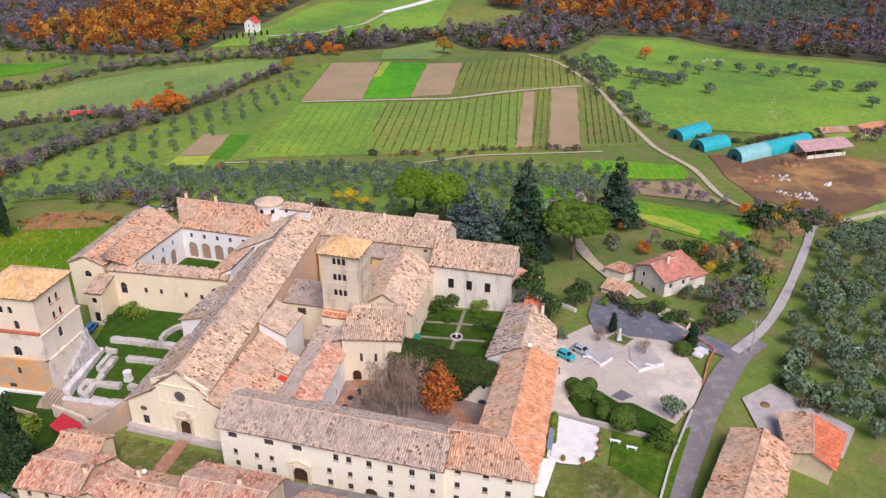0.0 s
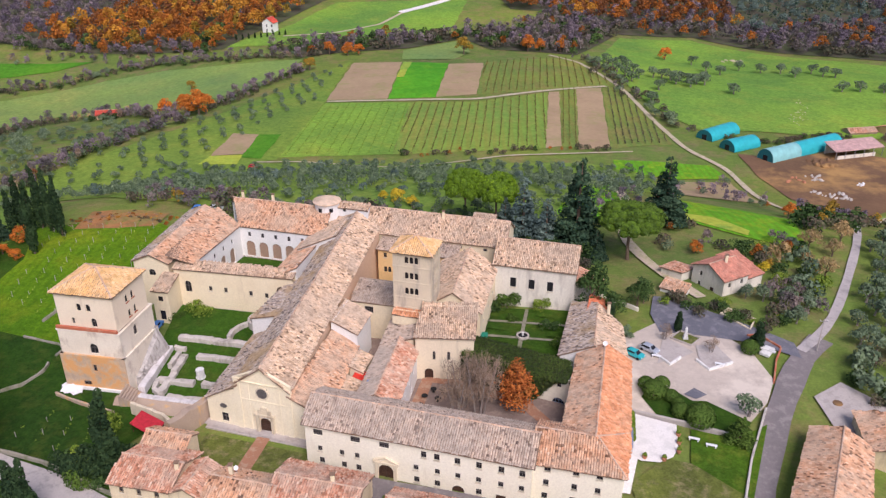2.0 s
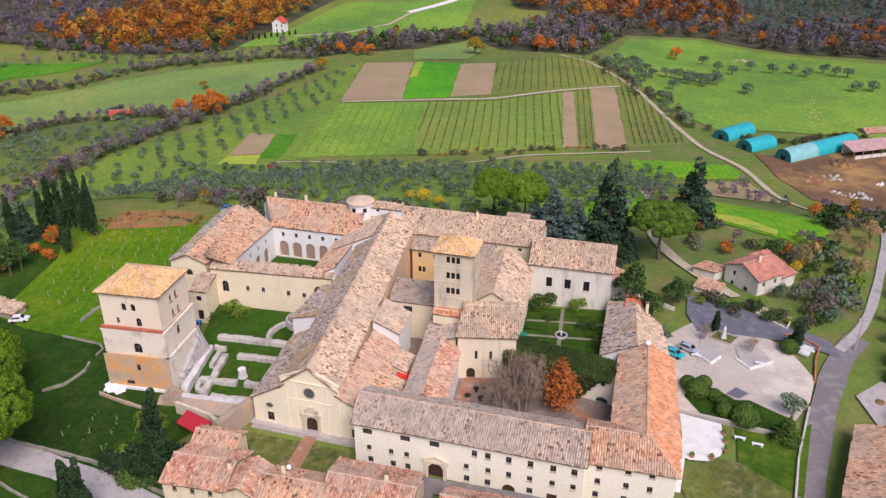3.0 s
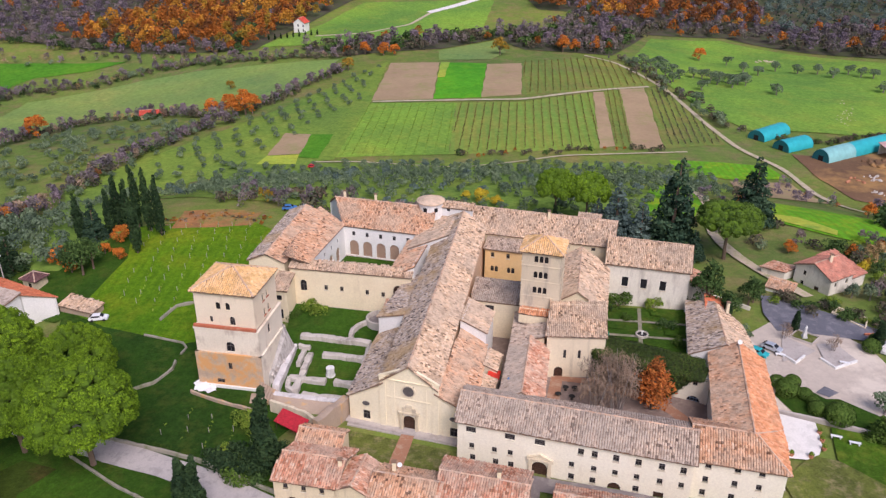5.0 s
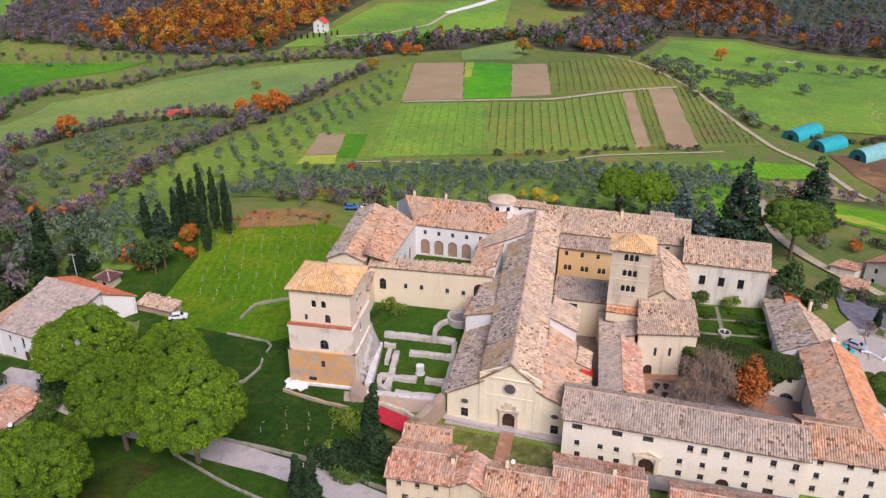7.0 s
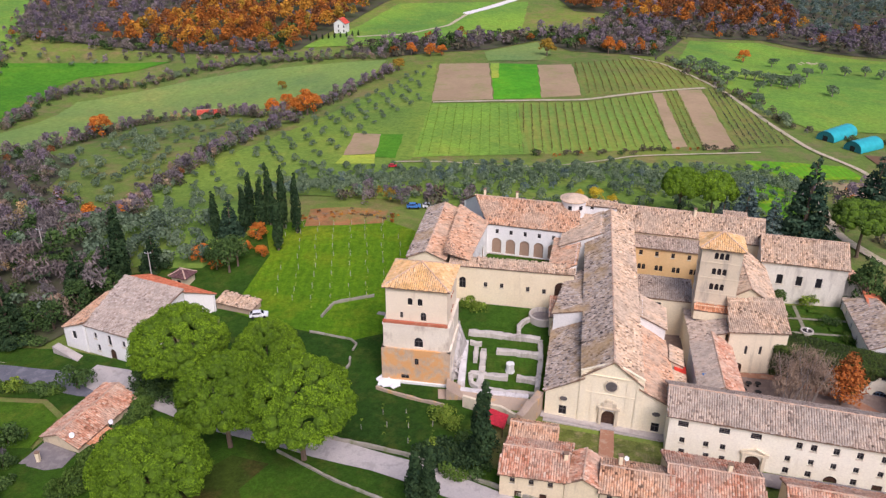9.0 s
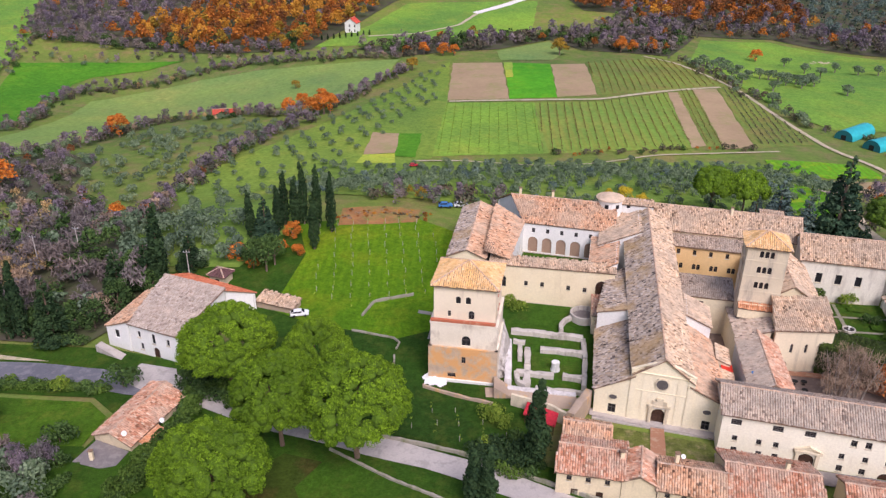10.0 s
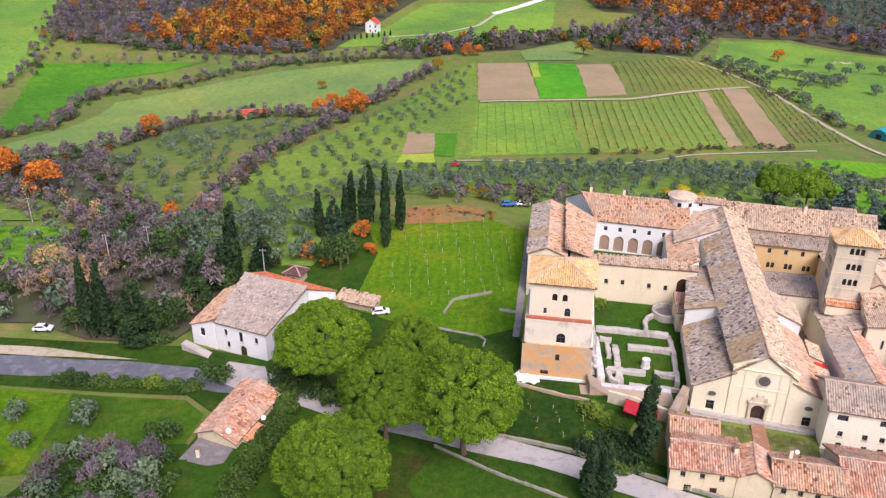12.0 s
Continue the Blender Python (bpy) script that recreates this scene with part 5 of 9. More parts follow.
for u in (0.35, L - 0.35):
    on_front("pilaster", box_bm((u - 0.6, -0.16, -0.5, u + 0.6, 0, 11.2), (u - 0.68, -0.24, 11.2, u + 0.68, 0.2, 11.45), (u - 0.7, -0.25, -0.5, u + 0.7, 0, 0.5), bevel=0.04), M["church"])
for u in (2.3, L - 2.3):
    on_front("pilaster", box_bm((u - 0.35, -0.09, -0.5, u + 0.35, 0, 10.7), bevel=0.02), M["church"])
on_front("cornice", box_bm((0, -0.22, 10.7, L, 0, 10.88), (0.2, -0.14, 7.0, L - 0.2, 0, 7.14), bevel=0.03), M["church"])
for s, (ua, za, ub, zb) in enumerate(((-0.2, 11.3, L / 2, 13.95), (L / 2, 13.95, L + 0.2, 11.3))):
    bm = box_bm((0, -0.18, -0.1, math.hypot(ub - ua, zb - za), 0.3, 0.08), bevel=0.03)
    bmesh.ops.transform(bm, matrix=Matrix.Translation((ua, 0, za)) @ Matrix.Rotation(-math.atan2(zb - za, ub - ua), 4, 'Y'), verts=bm.verts[:])
    on_front("raking_cornice", bm, M["church"])
bm = tube_bm([(0, 1.25), (0.18, 1.25)], 28)
bmesh.ops.transform(bm, matrix=Matrix.Translation((L / 2, -0.06, 8.95)) @ Matrix.Rotation(math.pi / 2, 4, 'X'), verts=bm.verts[:])
on_front("oculus", bm, M["trim"])
bm = tube_bm([(0, 1.0), (0.04, 1.0)], 28)
bmesh.ops.transform(bm, matrix=Matrix.Translation((L / 2, -0.25, 8.95)) @ Matrix.Rotation(math.pi / 2, 4, 'X'), verts=bm.verts[:])
on_front("oculus_glass", bm, M["frame"])
on_front("portal", box_bm((L / 2 - 1.75, -0.35, -0.4, L / 2 - 1.15, 0, 4.0), (L / 2 + 1.15, -0.35, -0.4, L / 2 + 1.75, 0, 4.0), (L / 2 - 2.0, -0.5, 4.0, L / 2 + 2.0, 0, 4.45), (L / 2 - 1.3, -0.3, 4.45, L / 2 + 1.3, 0, 5.3), (L / 2 - 0.6, -0.35, 5.3, L / 2 + 0.6, 0, 6.0), bevel=0.06), M["trim"], "pale carved stone portal")
for u in (-2.9, L + 2.9):
    bm = tube_bm([(0, 0.55), (0.1, 0.55)], 20)
    bmesh.ops.transform(bm, matrix=Matrix.Translation((u, -0.02, 4.6)) @ Matrix.Rotation(math.pi / 2, 4, 'X') @ Matrix.Diagonal((1.25, 0.8, 1, 1)), verts=bm.verts[:])
    on_front("oval_window", bm, M["frame"])
on_front("tympanum", box_bm((L / 2 - 1.1, -0.2, 3.6, L / 2 + 1.1, 0, 4.0), bevel=0.05), M["white"])
on_front("step", box_bm((-6.2, -1.7, -0.4, L + 6.2, 0, 0.35), bevel=0.03), M["pale_paving"])
# portal of the south range
pl = Matrix.Translation((-40.6, 101.9, 0)) @ Matrix.Rotation(math.atan2(-9.1, 37.0), 4, 'Z')
ob = part("portal", box_bm((12.3, -0.35, -0.6, 12.9, 0, 3.3), (15.5, -0.35, -0.6, 16.1, 0, 3.3), (12.0, -0.45, 3.3, 16.4, 0, 3.75), bevel=0.05), M["trim"], south, "arched stone gateway")
ob.matrix_basis = pl
for s in (1, -1):
    bm = box_bm((0, -0.45, -0.12, 2.5, 0, 0.12), bevel=0.03)
    bmesh.ops.transform(bm, matrix=Matrix.Translation((12.0 if s > 0 else 16.4, 0, 3.8)) @ (Matrix() if s > 0 else Matrix.Rotation(math.pi, 4, 'Z') @ Matrix.Translation((0, 0.45, 0))) @ Matrix.Rotation(-math.radians(22), 4, 'Y'), verts=bm.verts[:])
    part("pediment", bm, M["trim"], south).matrix_basis = pl

# rotunda turret
rt = thing("turret", "small round white turret with tiled cap", "turret", (-48.6, 174.2, 0))
part("drum", tube_bm([(12, 3.0), (18.2, 3.0)], 20), M["white"], rt)
part("roof", tube_bm([(18.1, 3.5), (18.3, 3.5), (19.5, 0.3)], 20), M["tile_tan"], rt)
for a in (-2.0, -1.1):
    w = part("window", box_bm((-0.45, -0.08, 0, 0.45, 0.05, 1.0)), M["dark"], rt)
    w.matrix_basis = Matrix.Translation((3.0 * math.cos(a), 3.0 * math.sin(a), 16.2)) @ Matrix.Rotation(a + math.pi / 2, 4, 'Z')

# forecourt houses and others
block("house", "old village house with mottled pink tiles", "house", [(-69.5, 91.0), (-59.5, 89.4), (-57.2, 98.0), (-67.4, 100.0)], -3, 4.9, 6.6, 0, "tile_red", "cream_dark",
      {"front": row(3, 2, 8, 3.0, 0.8, 1.1) + row(2, 3, 7, -0.4, 1.1, 1.9, "door")}, over=0.4)
block("house", "old village house wing with pink tiles", "house", [(-67.4, 99.6), (-60.0, 98.2), (-59.2, 102.6), (-66.8, 104.0)], -3, 5.2, 6.4, 0, "tile_pink", "cream_dark", {}, over=0.3)
block("house", "narrow tiled house between two others", "house", [(-59.4, 89.4), (-54.2, 88.2), (-52.6, 94.8), (-57.8, 96.4)], -3, 4.6, 6.0, 1, "tile_red", "cream_dark", {}, over=0.3)
block("house", "terraced house with orange-pink tiles", "house", [(-54.1, 88.0), (-43.6, 85.8), (-42.0, 93.4), (-52.4, 95.4)], -3, 4.4, 6.2, 0, "tile_pink", "cream_dark", {"front": row(4, 1.5, 9, 2.6, 0.8, 1.1)}, over=0.4)
block("house", "terraced house with worn rose tiles", "house", [(-43.4, 85.8), (-30.4, 83.2), (-28.6, 94.2), (-42.4, 97.4)], -3, 4.6, 7.0, 0, "tile_red", "cream_dark", {"front": row(4, 1.5, 11, 2.6, 0.8, 1.1)}, over=0.4)
block("house", "terraced house row with worn rose tiles", "house", [(-26.2, 84.4), (9, 77.4), (10.6, 84.4), (-24.6, 92.0)], -3, 4.2, 6.2, 0, "tile_red", "cream_dark", {}, over=0.4)
block("house", "house beside the road with mottled pink tiles", "house", [(32, 84), (43.6, 82.5), (53.6, 104.0), (46, 109.4)], -1, 4.4, 6.6, 1, "tile_pink", "cream_dark", {}, over=0.4)
block("house", "rear of the roadside house with orange tiles", "house", [(53.8, 104.4), (59.2, 100.6), (65.0, 109.4), (55.6, 114.6)], -1, 4.0, 5.6, 1, "tile_vermilion", "cream_dark", {}, over=0.4, tiles2="tile_pink")
block("house", "two-storey stone house with orange gable roof", "house", [(40.2, 168.0), (45.2, 159.6), (52.0, 163.8), (47.0, 172.2)], 0, 6.0, 8.2, 1, "tile_rose", "aged_white",
      {"front": [(2.6, 4.0, 0.9, 1.3, "bare"), (2.4, 1.2, 0.9, 1.3, "bare"), (6.4, 0.6, 1.2, 2.1, "door")], "right": row(2, 2, 6, 3.6, 0.9, 1.3, "bare")}, over=0.45)
block("house_annex", "low annex of the stone house with orange tiles", "annex", [(47.2, 172.4), (52.2, 164.2), (56.6, 167.0), (52.4, 175.4)], 0, 4.4, 6.2, "right", "tile_rose", "aged_white", {}, over=0.3)
block("house_annex", "open shed beside the stone house", "annex", [(33.6, 171.6), (37.6, 167.4), (41.6, 170.2), (37.6, 174.6)], 0, 3.2, 3.9, "left", "tile_red", "aged_white", {}, over=0.3)
block("outhouse", "low white outhouse with pink tiles", "outhouse", [(31.2, 161.4), (36.0, 158.0), (37.8, 160.6), (33.0, 164.0)], 0, 3.2, 4.2, "front", "tile_pink", "white", {}, over=0.25)
block("farmhouse", "whitewashed farmhouse with pale bleached tile roof", "farmhouse", [(-154.6, 132.4), (-143.0, 127.8), (-137.0, 142.4), (-152.0, 148.6)], -4, 4.6, 7.6, "front", "tile_bleached", "white",
      {"front": [(2.4, 1.7, 0.9, 1.5, "bare sill"), (6.2, 1.0, 1.0, 2.4, "bare sill"), (10.0, 1.5, 0.9, 1.5, "bare sill"), (2.8, -1.2, 0.9, 1.6, "bare sill"), (6.6, -2.6, 1.6, 2.8, "arch door")], "right": row(3, 4, 13, 1.6, 0.9, 1.3, "bare")}, over=0.35)
block("farmhouse_wing", "low side wing of the farmhouse with rosy tiles", "farmhouse", [(-160.6, 134.6), (-154.8, 132.3), (-152.2, 148.4), (-157.4, 150.6)], -4, 2.6, 5.0, "left", "tile_pink", "white", {"front": [(2.8, 0.2, 1.3, 2.0, "bare")]}, over=0.25)
block("farmhouse_wing", "back wing of the farmhouse with red roof", "farmhouse", [(-152.2, 148.9), (-136.8, 142.6), (-131.4, 146.4), (-149.4, 155.0)], -3, 4.6, 7.2, "back", "tile_vermilion", "white", {}, over=0.3)
block("hut", "small stone hut with a dark roof", "hut", [(-145.2, 157.2), (-141.4, 155.9), (-140.3, 159.2), (-144.1, 160.5)], -2, 3.6, 4.7, "hip", "tile_plum", "cream_dark", {"front": [(2.0, 0.6, 1.3, 1.8, "bare")]}, over=0.5)
block("hut", "open shed with tan tiles beside the lawn", "shed", [(-131.6, 147.2), (-122.6, 144.0), (-121.4, 147.2), (-130.4, 150.6)], -1, 2.2, 2.9, "front", "tile_tan", "stone_warm", {}, over=0.3)
block("barn", "long low barn with red patched tiles", "barn", [(-149.8, 102.8), (-142.2, 100.0), (-137.6, 114.2), (-145.4, 118.6)], -4, -0.2, 1.5, 1, "tile_red", "cream_dark", {"right": row(2, 8, 13, -2.4, 1.0, 1.6)}, over=0.3)
flat = thing("barn", "barn extension with a dark flat felt roof", "barn")
fq = [(-151.2, 96.8), (-143.6, 94.6), (-142.6, 99.8), (-149.4, 102.6)]
for a, b in zip(fq, fq[1:] + fq[:1]):
    wall(flat, a, b, -4, -1.5, M["cream_dark"], ())
part("roof", finish("roof", [(x, y, z) for z in (-1.5, -1.3) for x, y in fq], [(4, 5, 6, 7), (3, 2, 1, 0)] + [(k, (k + 1) % 4, 4 + (k + 1) % 4, 4 + k) for k in range(4)], M["asphalt"]), None, flat, "dark felt sheet roof")
block("barn", "small red-tiled porch of the barn", "barn", [(-141.6, 102.0), (-139.2, 101.1), (-137.8, 105.6), (-140.2, 106.5)], -4, -1.4, -0.7, "right", "tile_orange", "white", {}, over=0.2)

# ---- trees and plants ----
def leaves(lumps, n, size, rng, shell=0.55, long=1.0, flat=0.0, up=0.0):
    """n small leaf clumps spread over rounded lumps (x, y, z, rx, ry, rz); long: how much longer than wide; up: how far they stand upright."""
    L = np.array(lumps, float)
    area = (L[:, 3] * L[:, 5] + L[:, 3] * L[:, 4]) ** 0.8
    pick = rng.choice(len(L), n, p=area / area.sum())
    d = rng.normal(size=(n, 3))
    d /= np.linalg.norm(d, axis=1)[:, None]
    d[:, 2] = np.where(d[:, 2] < -0.5, -d[:, 2], d[:, 2])
    r = shell + (1.04 - shell) * rng.random(n) ** 0.5
    c = L[pick, :3] + d * L[pick, 3:] * r[:, None]
    a = rng.normal(size=(n, 3)) * (1 - 0.7 * up) + np.array([0, 0, 2.5]) * up + d * 0.8 * up
    nrm = d + rng.normal(size=(n, 3)) * (0.55 - 0.3 * flat)
    a -= nrm * ((a * nrm).sum(1) / (nrm * nrm).sum(1))[:, None]
    a /= np.linalg.norm(a, axis=1)[:, None]
    b = np.cross(nrm, a)
    b /= np.linalg.norm(b, axis=1)[:, None]
    s = size * (0.6 + 0.8 * rng.random(n))[:, None]
    a, b = a * s * long, b * s / long ** 0.5
    V = np.stack([c - a - b * 0.7, c + a * 0.2 - b, c + a + b * 0.6, c - a * 0.3 + b], 1).reshape(-1, 3)
    return V


def quads(V, name, material):
    F = np.arange(len(V)).reshape(-1, 4)
    me = bpy.data.meshes.new(name)
    me.vertices.add(len(V))
    me.vertices.foreach_set("co", V.astype(np.float32).ravel())
    me.loops.add(len(V))
    me.loops.foreach_set("vertex_index", F.ravel().astype(np.int32))
    me.polygons.add(len(F))
    me.polygons.foreach_set("loop_start", np.arange(0, len(V), 4, dtype=np.int32))
    me.materials.append(material)
    me.update(calc_edges=True)
    me.validate()
    return me


def cores(lumps, k):
    """The dense inside of each lump: a small rounded body of 24 faces."""
    g = [-1.0, 0.0, 1.0]
    side = []
    for ax in range(3):
        for s in (-1, 1):
            for i in range(2):
                for j in range(2):
                    f = [(g[i], g[j]), (g[i + 1], g[j]), (g[i + 1], g[j + 1]), (g[i], g[j + 1])]
                    for a, b in (f if s > 0 else f[::-1]):
                        p = np.array([a, b])
                        side.append(np.insert(p, ax, s))
    S = np.array(side, float)
    S /= np.linalg.norm(S, axis=1)[:, None]
    L = np.array(lumps, float)
    return (L[:, None, :3] + S[None] * L[:, None, 3:] * k).reshape(-1, 3)


def limbs(paths, seg=6):
    """Tapered trunk and limbs; each path is a list of (x, y, z, radius)."""
    bm = bmesh.new()
    for path in paths:
        loops = []
        for x, y, z, r in path:
            loops.append([bm.verts.new((x + r * math.cos(2 * math.pi * k / seg), y + r * math.sin(2 * math.pi * k / seg), z)) for k in range(seg)])
        for a, b in zip(loops, loops[1:]):
            for k in range(seg):
                bm.faces.new((a[k], a[(k + 1) % seg], b[(k + 1) % seg], b[k]))
        bm.faces.new(loops[-1])
    return bm


def blobs(rng, n, rx, ry, z0, z1, r, dome=False):
    out = []
    for _ in range(n):
        a, q = rng.random() * 2 * math.pi, rng.random() ** 0.5
        x, y = rx * q * math.cos(a), ry * q * math.sin(a)
        if dome:
            z = z0 + (z1 - z0) * (1 - q ** 2.2) + rng.normal() * 0.12 * (z1 - z0)
        else:
            z = z0 + (z1 - z0) * rng.random()
        k = r * (0.7 + 0.6 * rng.random())
        out.append((x, y, z, k, k, k * 0.8))
    return out


def crown_of(kind, rng):
    """Leaf clumps of one tree of unit size in metres, with its trunk's paths."""
    if kind in ("pine", "far_pine"):
        lumps, count = [], 460 if kind == "pine" else 220
        lobes = rng.normal(size=(17, 3)) + np.array([0, 0, 0.6])
        lobes /= np.linalg.norm(lobes, axis=1)[:, None]
        for k in range(count):
            up = 1 - (1.24 if kind == "pine" else 1.05) * (k + 0.5) / count
            up = max(-0.3, min(1.0, up + 0.03 * rng.normal()))
            a, flat = k * 2.39996 + 0.12 * rng.normal(), (1 - up * up) ** 0.5
            way = np.array([flat * math.cos(a), flat * math.sin(a), up])
            w = 0.85 + 0.19 * max(0.0, float((lobes @ way).max())) ** 8 + 0.02 * rng.normal()
            r = (0.5 + 0.38 * rng.random()) * (1.0 if kind == "pine" else 1.35)
            z = 9.6 + (7.2 if up > 0 else 5.0) * w * up if kind == "pine" else 11.2 + 4.6 * w * up
            lumps.append((8.6 * w * way[0], 8.6 * w * way[1], z, r, r, r * 0.85))
        V = leaves(lumps, 31000 if kind == "pine" else 9000, 0.115 if kind == "pine" else 0.19, rng, 0.8, flat=0.5)
        T = [[(0, 0, -0.5, 0.55), (0.3, 0.2, 4, 0.42), (0.2, 0.1, 9.5, 0.34)]]
        for k in range(8):
            a = k * 0.79 + rng.random() * 0.4
            T.append([(0.2, 0.1, 8.0, 0.26), (2.2 * math.cos(a), 2.2 * math.sin(a), 10.2, 0.2), (5.5 * math.cos(a), 5.5 * math.sin(a), 12, 0.07)])
        mid = 9.6 if kind == "pine" else 11.2
        # Filler bodies under the needles close the gaps with a shade-dark green.
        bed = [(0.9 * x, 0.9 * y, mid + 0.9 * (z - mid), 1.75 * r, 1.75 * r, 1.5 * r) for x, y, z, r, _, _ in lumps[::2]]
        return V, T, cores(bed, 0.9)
    elif kind == "far_oak":
        lumps = [(0, 0, 5.0, 2.4, 2.4, 2.0)] + blobs(rng, 11, 2.5, 2.5, 3.6, 7.2, 1.35, True)
        V = leaves(lumps, 180, 0.37, rng, 0.82)
        T = [[(0, 0, -0.5, 0.3), (0, 0, 5, 0.12)]]
    elif kind == "far_fir":
        lumps = [(0, 0, 2 + 2.6 * k, 3.2 - 0.52 * k, 3.2 - 0.52 * k, 1.8) for k in range(6)]
        V = leaves(lumps, 110, 0.5, rng, 0.8, 1.3)
        T = [[(0, 0, -0.5, 0.4), (0, 0, 14, 0.05)]]
    elif kind == "far_bare":
        lumps = [(0, 0, 3.6, 1.7, 1.7, 2.0)] + blobs(rng, 7, 1.9, 1.9, 2.6, 6.2, 1.1, True)
        V = leaves(lumps, 165, 0.25, rng, 0.55, 1.6, up=0.4)
        T = [[(0, 0, -0.5, 0.2), (0, 0, 5, 0.05)]]
    elif kind == "mid_shrub":
        lumps = [(0, 0, 0.9, 1.0, 1.0, 0.85)] + blobs(rng, 7, 0.95, 0.95, 0.5, 1.5, 0.65)
        V = leaves(lumps, 280, 0.125, rng, 0.8)
        T = [[(0, 0, -0.3, 0.1), (0, 0, 0.8, 0.06)]]
    elif kind == "far_shrub":
        lumps = blobs(rng, 7, 1.0, 1.0, 0.5, 1.4, 0.75)
        V = leaves(lumps, 110, 0.19, rng, 0.75)
        T = [[(0, 0, -0.3, 0.1), (0, 0, 0.8, 0.06)]]
    elif kind == "far_olive":
        lumps = [(0, 0, 2.0, 1.5, 1.5, 1.1)] + blobs(rng, 6, 1.2, 1.2, 1.6, 2.8, 0.9)
        V = leaves(lumps, 190, 0.2, rng, 0.85, flat=0.5)
        T = [[(0, 0, -0.4, 0.28), (0.1, 0, 1.6, 0.18)]]
    elif kind == "cypress":
        lumps = [(rng.normal() * 0.15, rng.normal() * 0.15, 1.2 + 1.05 * k, 1.55 * math.sin(min(1, 0.35 + k / 6)) * (1 - (k / 15.5) ** 2.2) + 0.15,) * 1 for k in range(15)]
        lumps = [(x, y, z, r, r, 1.3) for x, y, z, r in lumps]
        V = leaves(lumps, 2000, 0.2, rng, 0.75, 1.6, up=0.8)
        T = [[(0, 0, -0.5, 0.3), (0, 0, 2, 0.25), (0, 0, 12, 0.06)]]
    elif kind == "fir":
        lumps = []
        for k in range(13):
            rad = 4.3 * (1 - k / 13.5) + 0.3
            for j in range(max(1, 9 - k // 2)):
                a = rng.random() * 2 * math.pi
                lumps.append((rad * 0.65 * math.cos(a), rad * 0.65 * math.sin(a), 1.6 + 1.25 * k, rad * 0.45, rad * 0.45, 0.75))
        V = leaves(lumps, 5000, 0.23, rng, 0.6, 1.4)
        T = [[(0, 0, -0.5, 0.5), (0, 0, 4, 0.4), (0, 0, 17, 0.05)]]
    elif kind == "olive":
        lumps = [(0, 0, 2.3, 1.7, 1.7, 1.2)] + blobs(rng, 9, 1.6, 1.6, 1.7, 3.2, 0.8)
        V = leaves(lumps, 470, 0.165, rng, 0.85, 1.1, flat=0.5)
        T = [[(0, 0, -0.4, 0.28), (0.1, 0, 0.9, 0.2), (0.15, 0.1, 1.6, 0.16)]] + [[(0.1, 0, 1.2, 0.14), (0.8 * math.cos(a), 0.8 * math.sin(a), 2.2, 0.09), (1.2 * math.cos(a), 1.2 * math.sin(a), 3, 0.03)] for a in (0.4, 2.4, 4.5)]
    elif kind == "oak":
        lumps = [(0, 0, 4.8, 2.9, 2.9, 2.3)] + blobs(rng, 22, 3.0, 3.0, 2.8, 7.2, 1.15, True)
        V = leaves(lumps, 1500, 0.2, rng, 0.85, flat=0.4)
        T = [[(0, 0, -0.5, 0.32), (0, 0.1, 2.5, 0.25), (0.2, 0, 5, 0.12)]] + [[(0, 0, 2.4, 0.16), (1.5 * math.cos(a), 1.5 * math.sin(a), 4.2, 0.1), (2.5 * math.cos(a), 2.5 * math.sin(a), 5.8, 0.03)] for a in (0, 1.6, 3.1, 4.8)]
    elif kind == "bare":
        lumps = blobs(rng, 16, 2.6, 2.6, 2.6, 6.6, 1.1, True)
        V = leaves(lumps, 1000, 0.125, rng, 0.2, 2.6, up=0.45)
        T = [[(0, 0, -0.5, 0.24), (0, 0.1, 2.2, 0.18), (0.1, 0, 6.4, 0.05)]] + [[(0, 0, 1.6, 0.11), (1.3 * math.cos(a), 1.3 * math.sin(a), 4.0, 0.07), (2.1 * math.cos(a), 2.1 * math.sin(a), 6.4, 0.02)] for a in (0, 1.1, 2.3, 3.4, 4.6, 5.5)]
    elif kind == "plane":
        lumps = [(rng.normal() * 0.5 * (1 - k / 30), rng.normal() * 0.5 * (1 - k / 30), 2.6 + 0.36 * k, 0.9 + 2.0 * math.sin(math.pi * min(1, 0.25 + k / 26)) * 0.75, 0.9 + 2.0 * math.sin(math.pi * min(1, 0.25 + k / 26)) * 0.75, 0.9) for k in range(24)]
        V = leaves(lumps, 2100, 0.15, rng, 0.45)
        T = [[(0, 0, -0.5, 0.2), (0, 0.1, 4, 0.14), (0.1, 0, 11, 0.03)]] + [[(0, 0, 2 + k, 0.08), (1.6 * math.cos(k * 2.4), 1.6 * math.sin(k * 2.4), 4.2 + k, 0.03)] for k in range(6)]
    elif kind == "ball":
        V = leaves([(0, 0, 1.0, 1.2, 1.2, 1.1)], 1500, 0.085, rng, 0.9, flat=1.0)
        T = [[(0, 0, -0.3, 0.1), (0, 0, 0.8, 0.06)]]
    elif kind == "slim_bare":
        lumps = blobs(rng, 26, 2.4, 2.4, 3.6, 8.4, 1.1)
        V = leaves(lumps, 1300, 0.065, rng, 0.1, 7.0, up=0.75)
        T = [[(0.5 * math.cos(k), 0.5 * math.sin(k), -0.5, 0.14), (0.9 * math.cos(k), 0.9 * math.sin(k), 3, 0.1), (2.0 * math.cos(k), 2.0 * math.sin(k), 8.2, 0.02)] for k in (0, 1.2, 2.3, 3.6, 5.0)]
    else:
        lumps = blobs(rng, 10, 1.1, 1.1, 0.5, 1.5, 0.7)
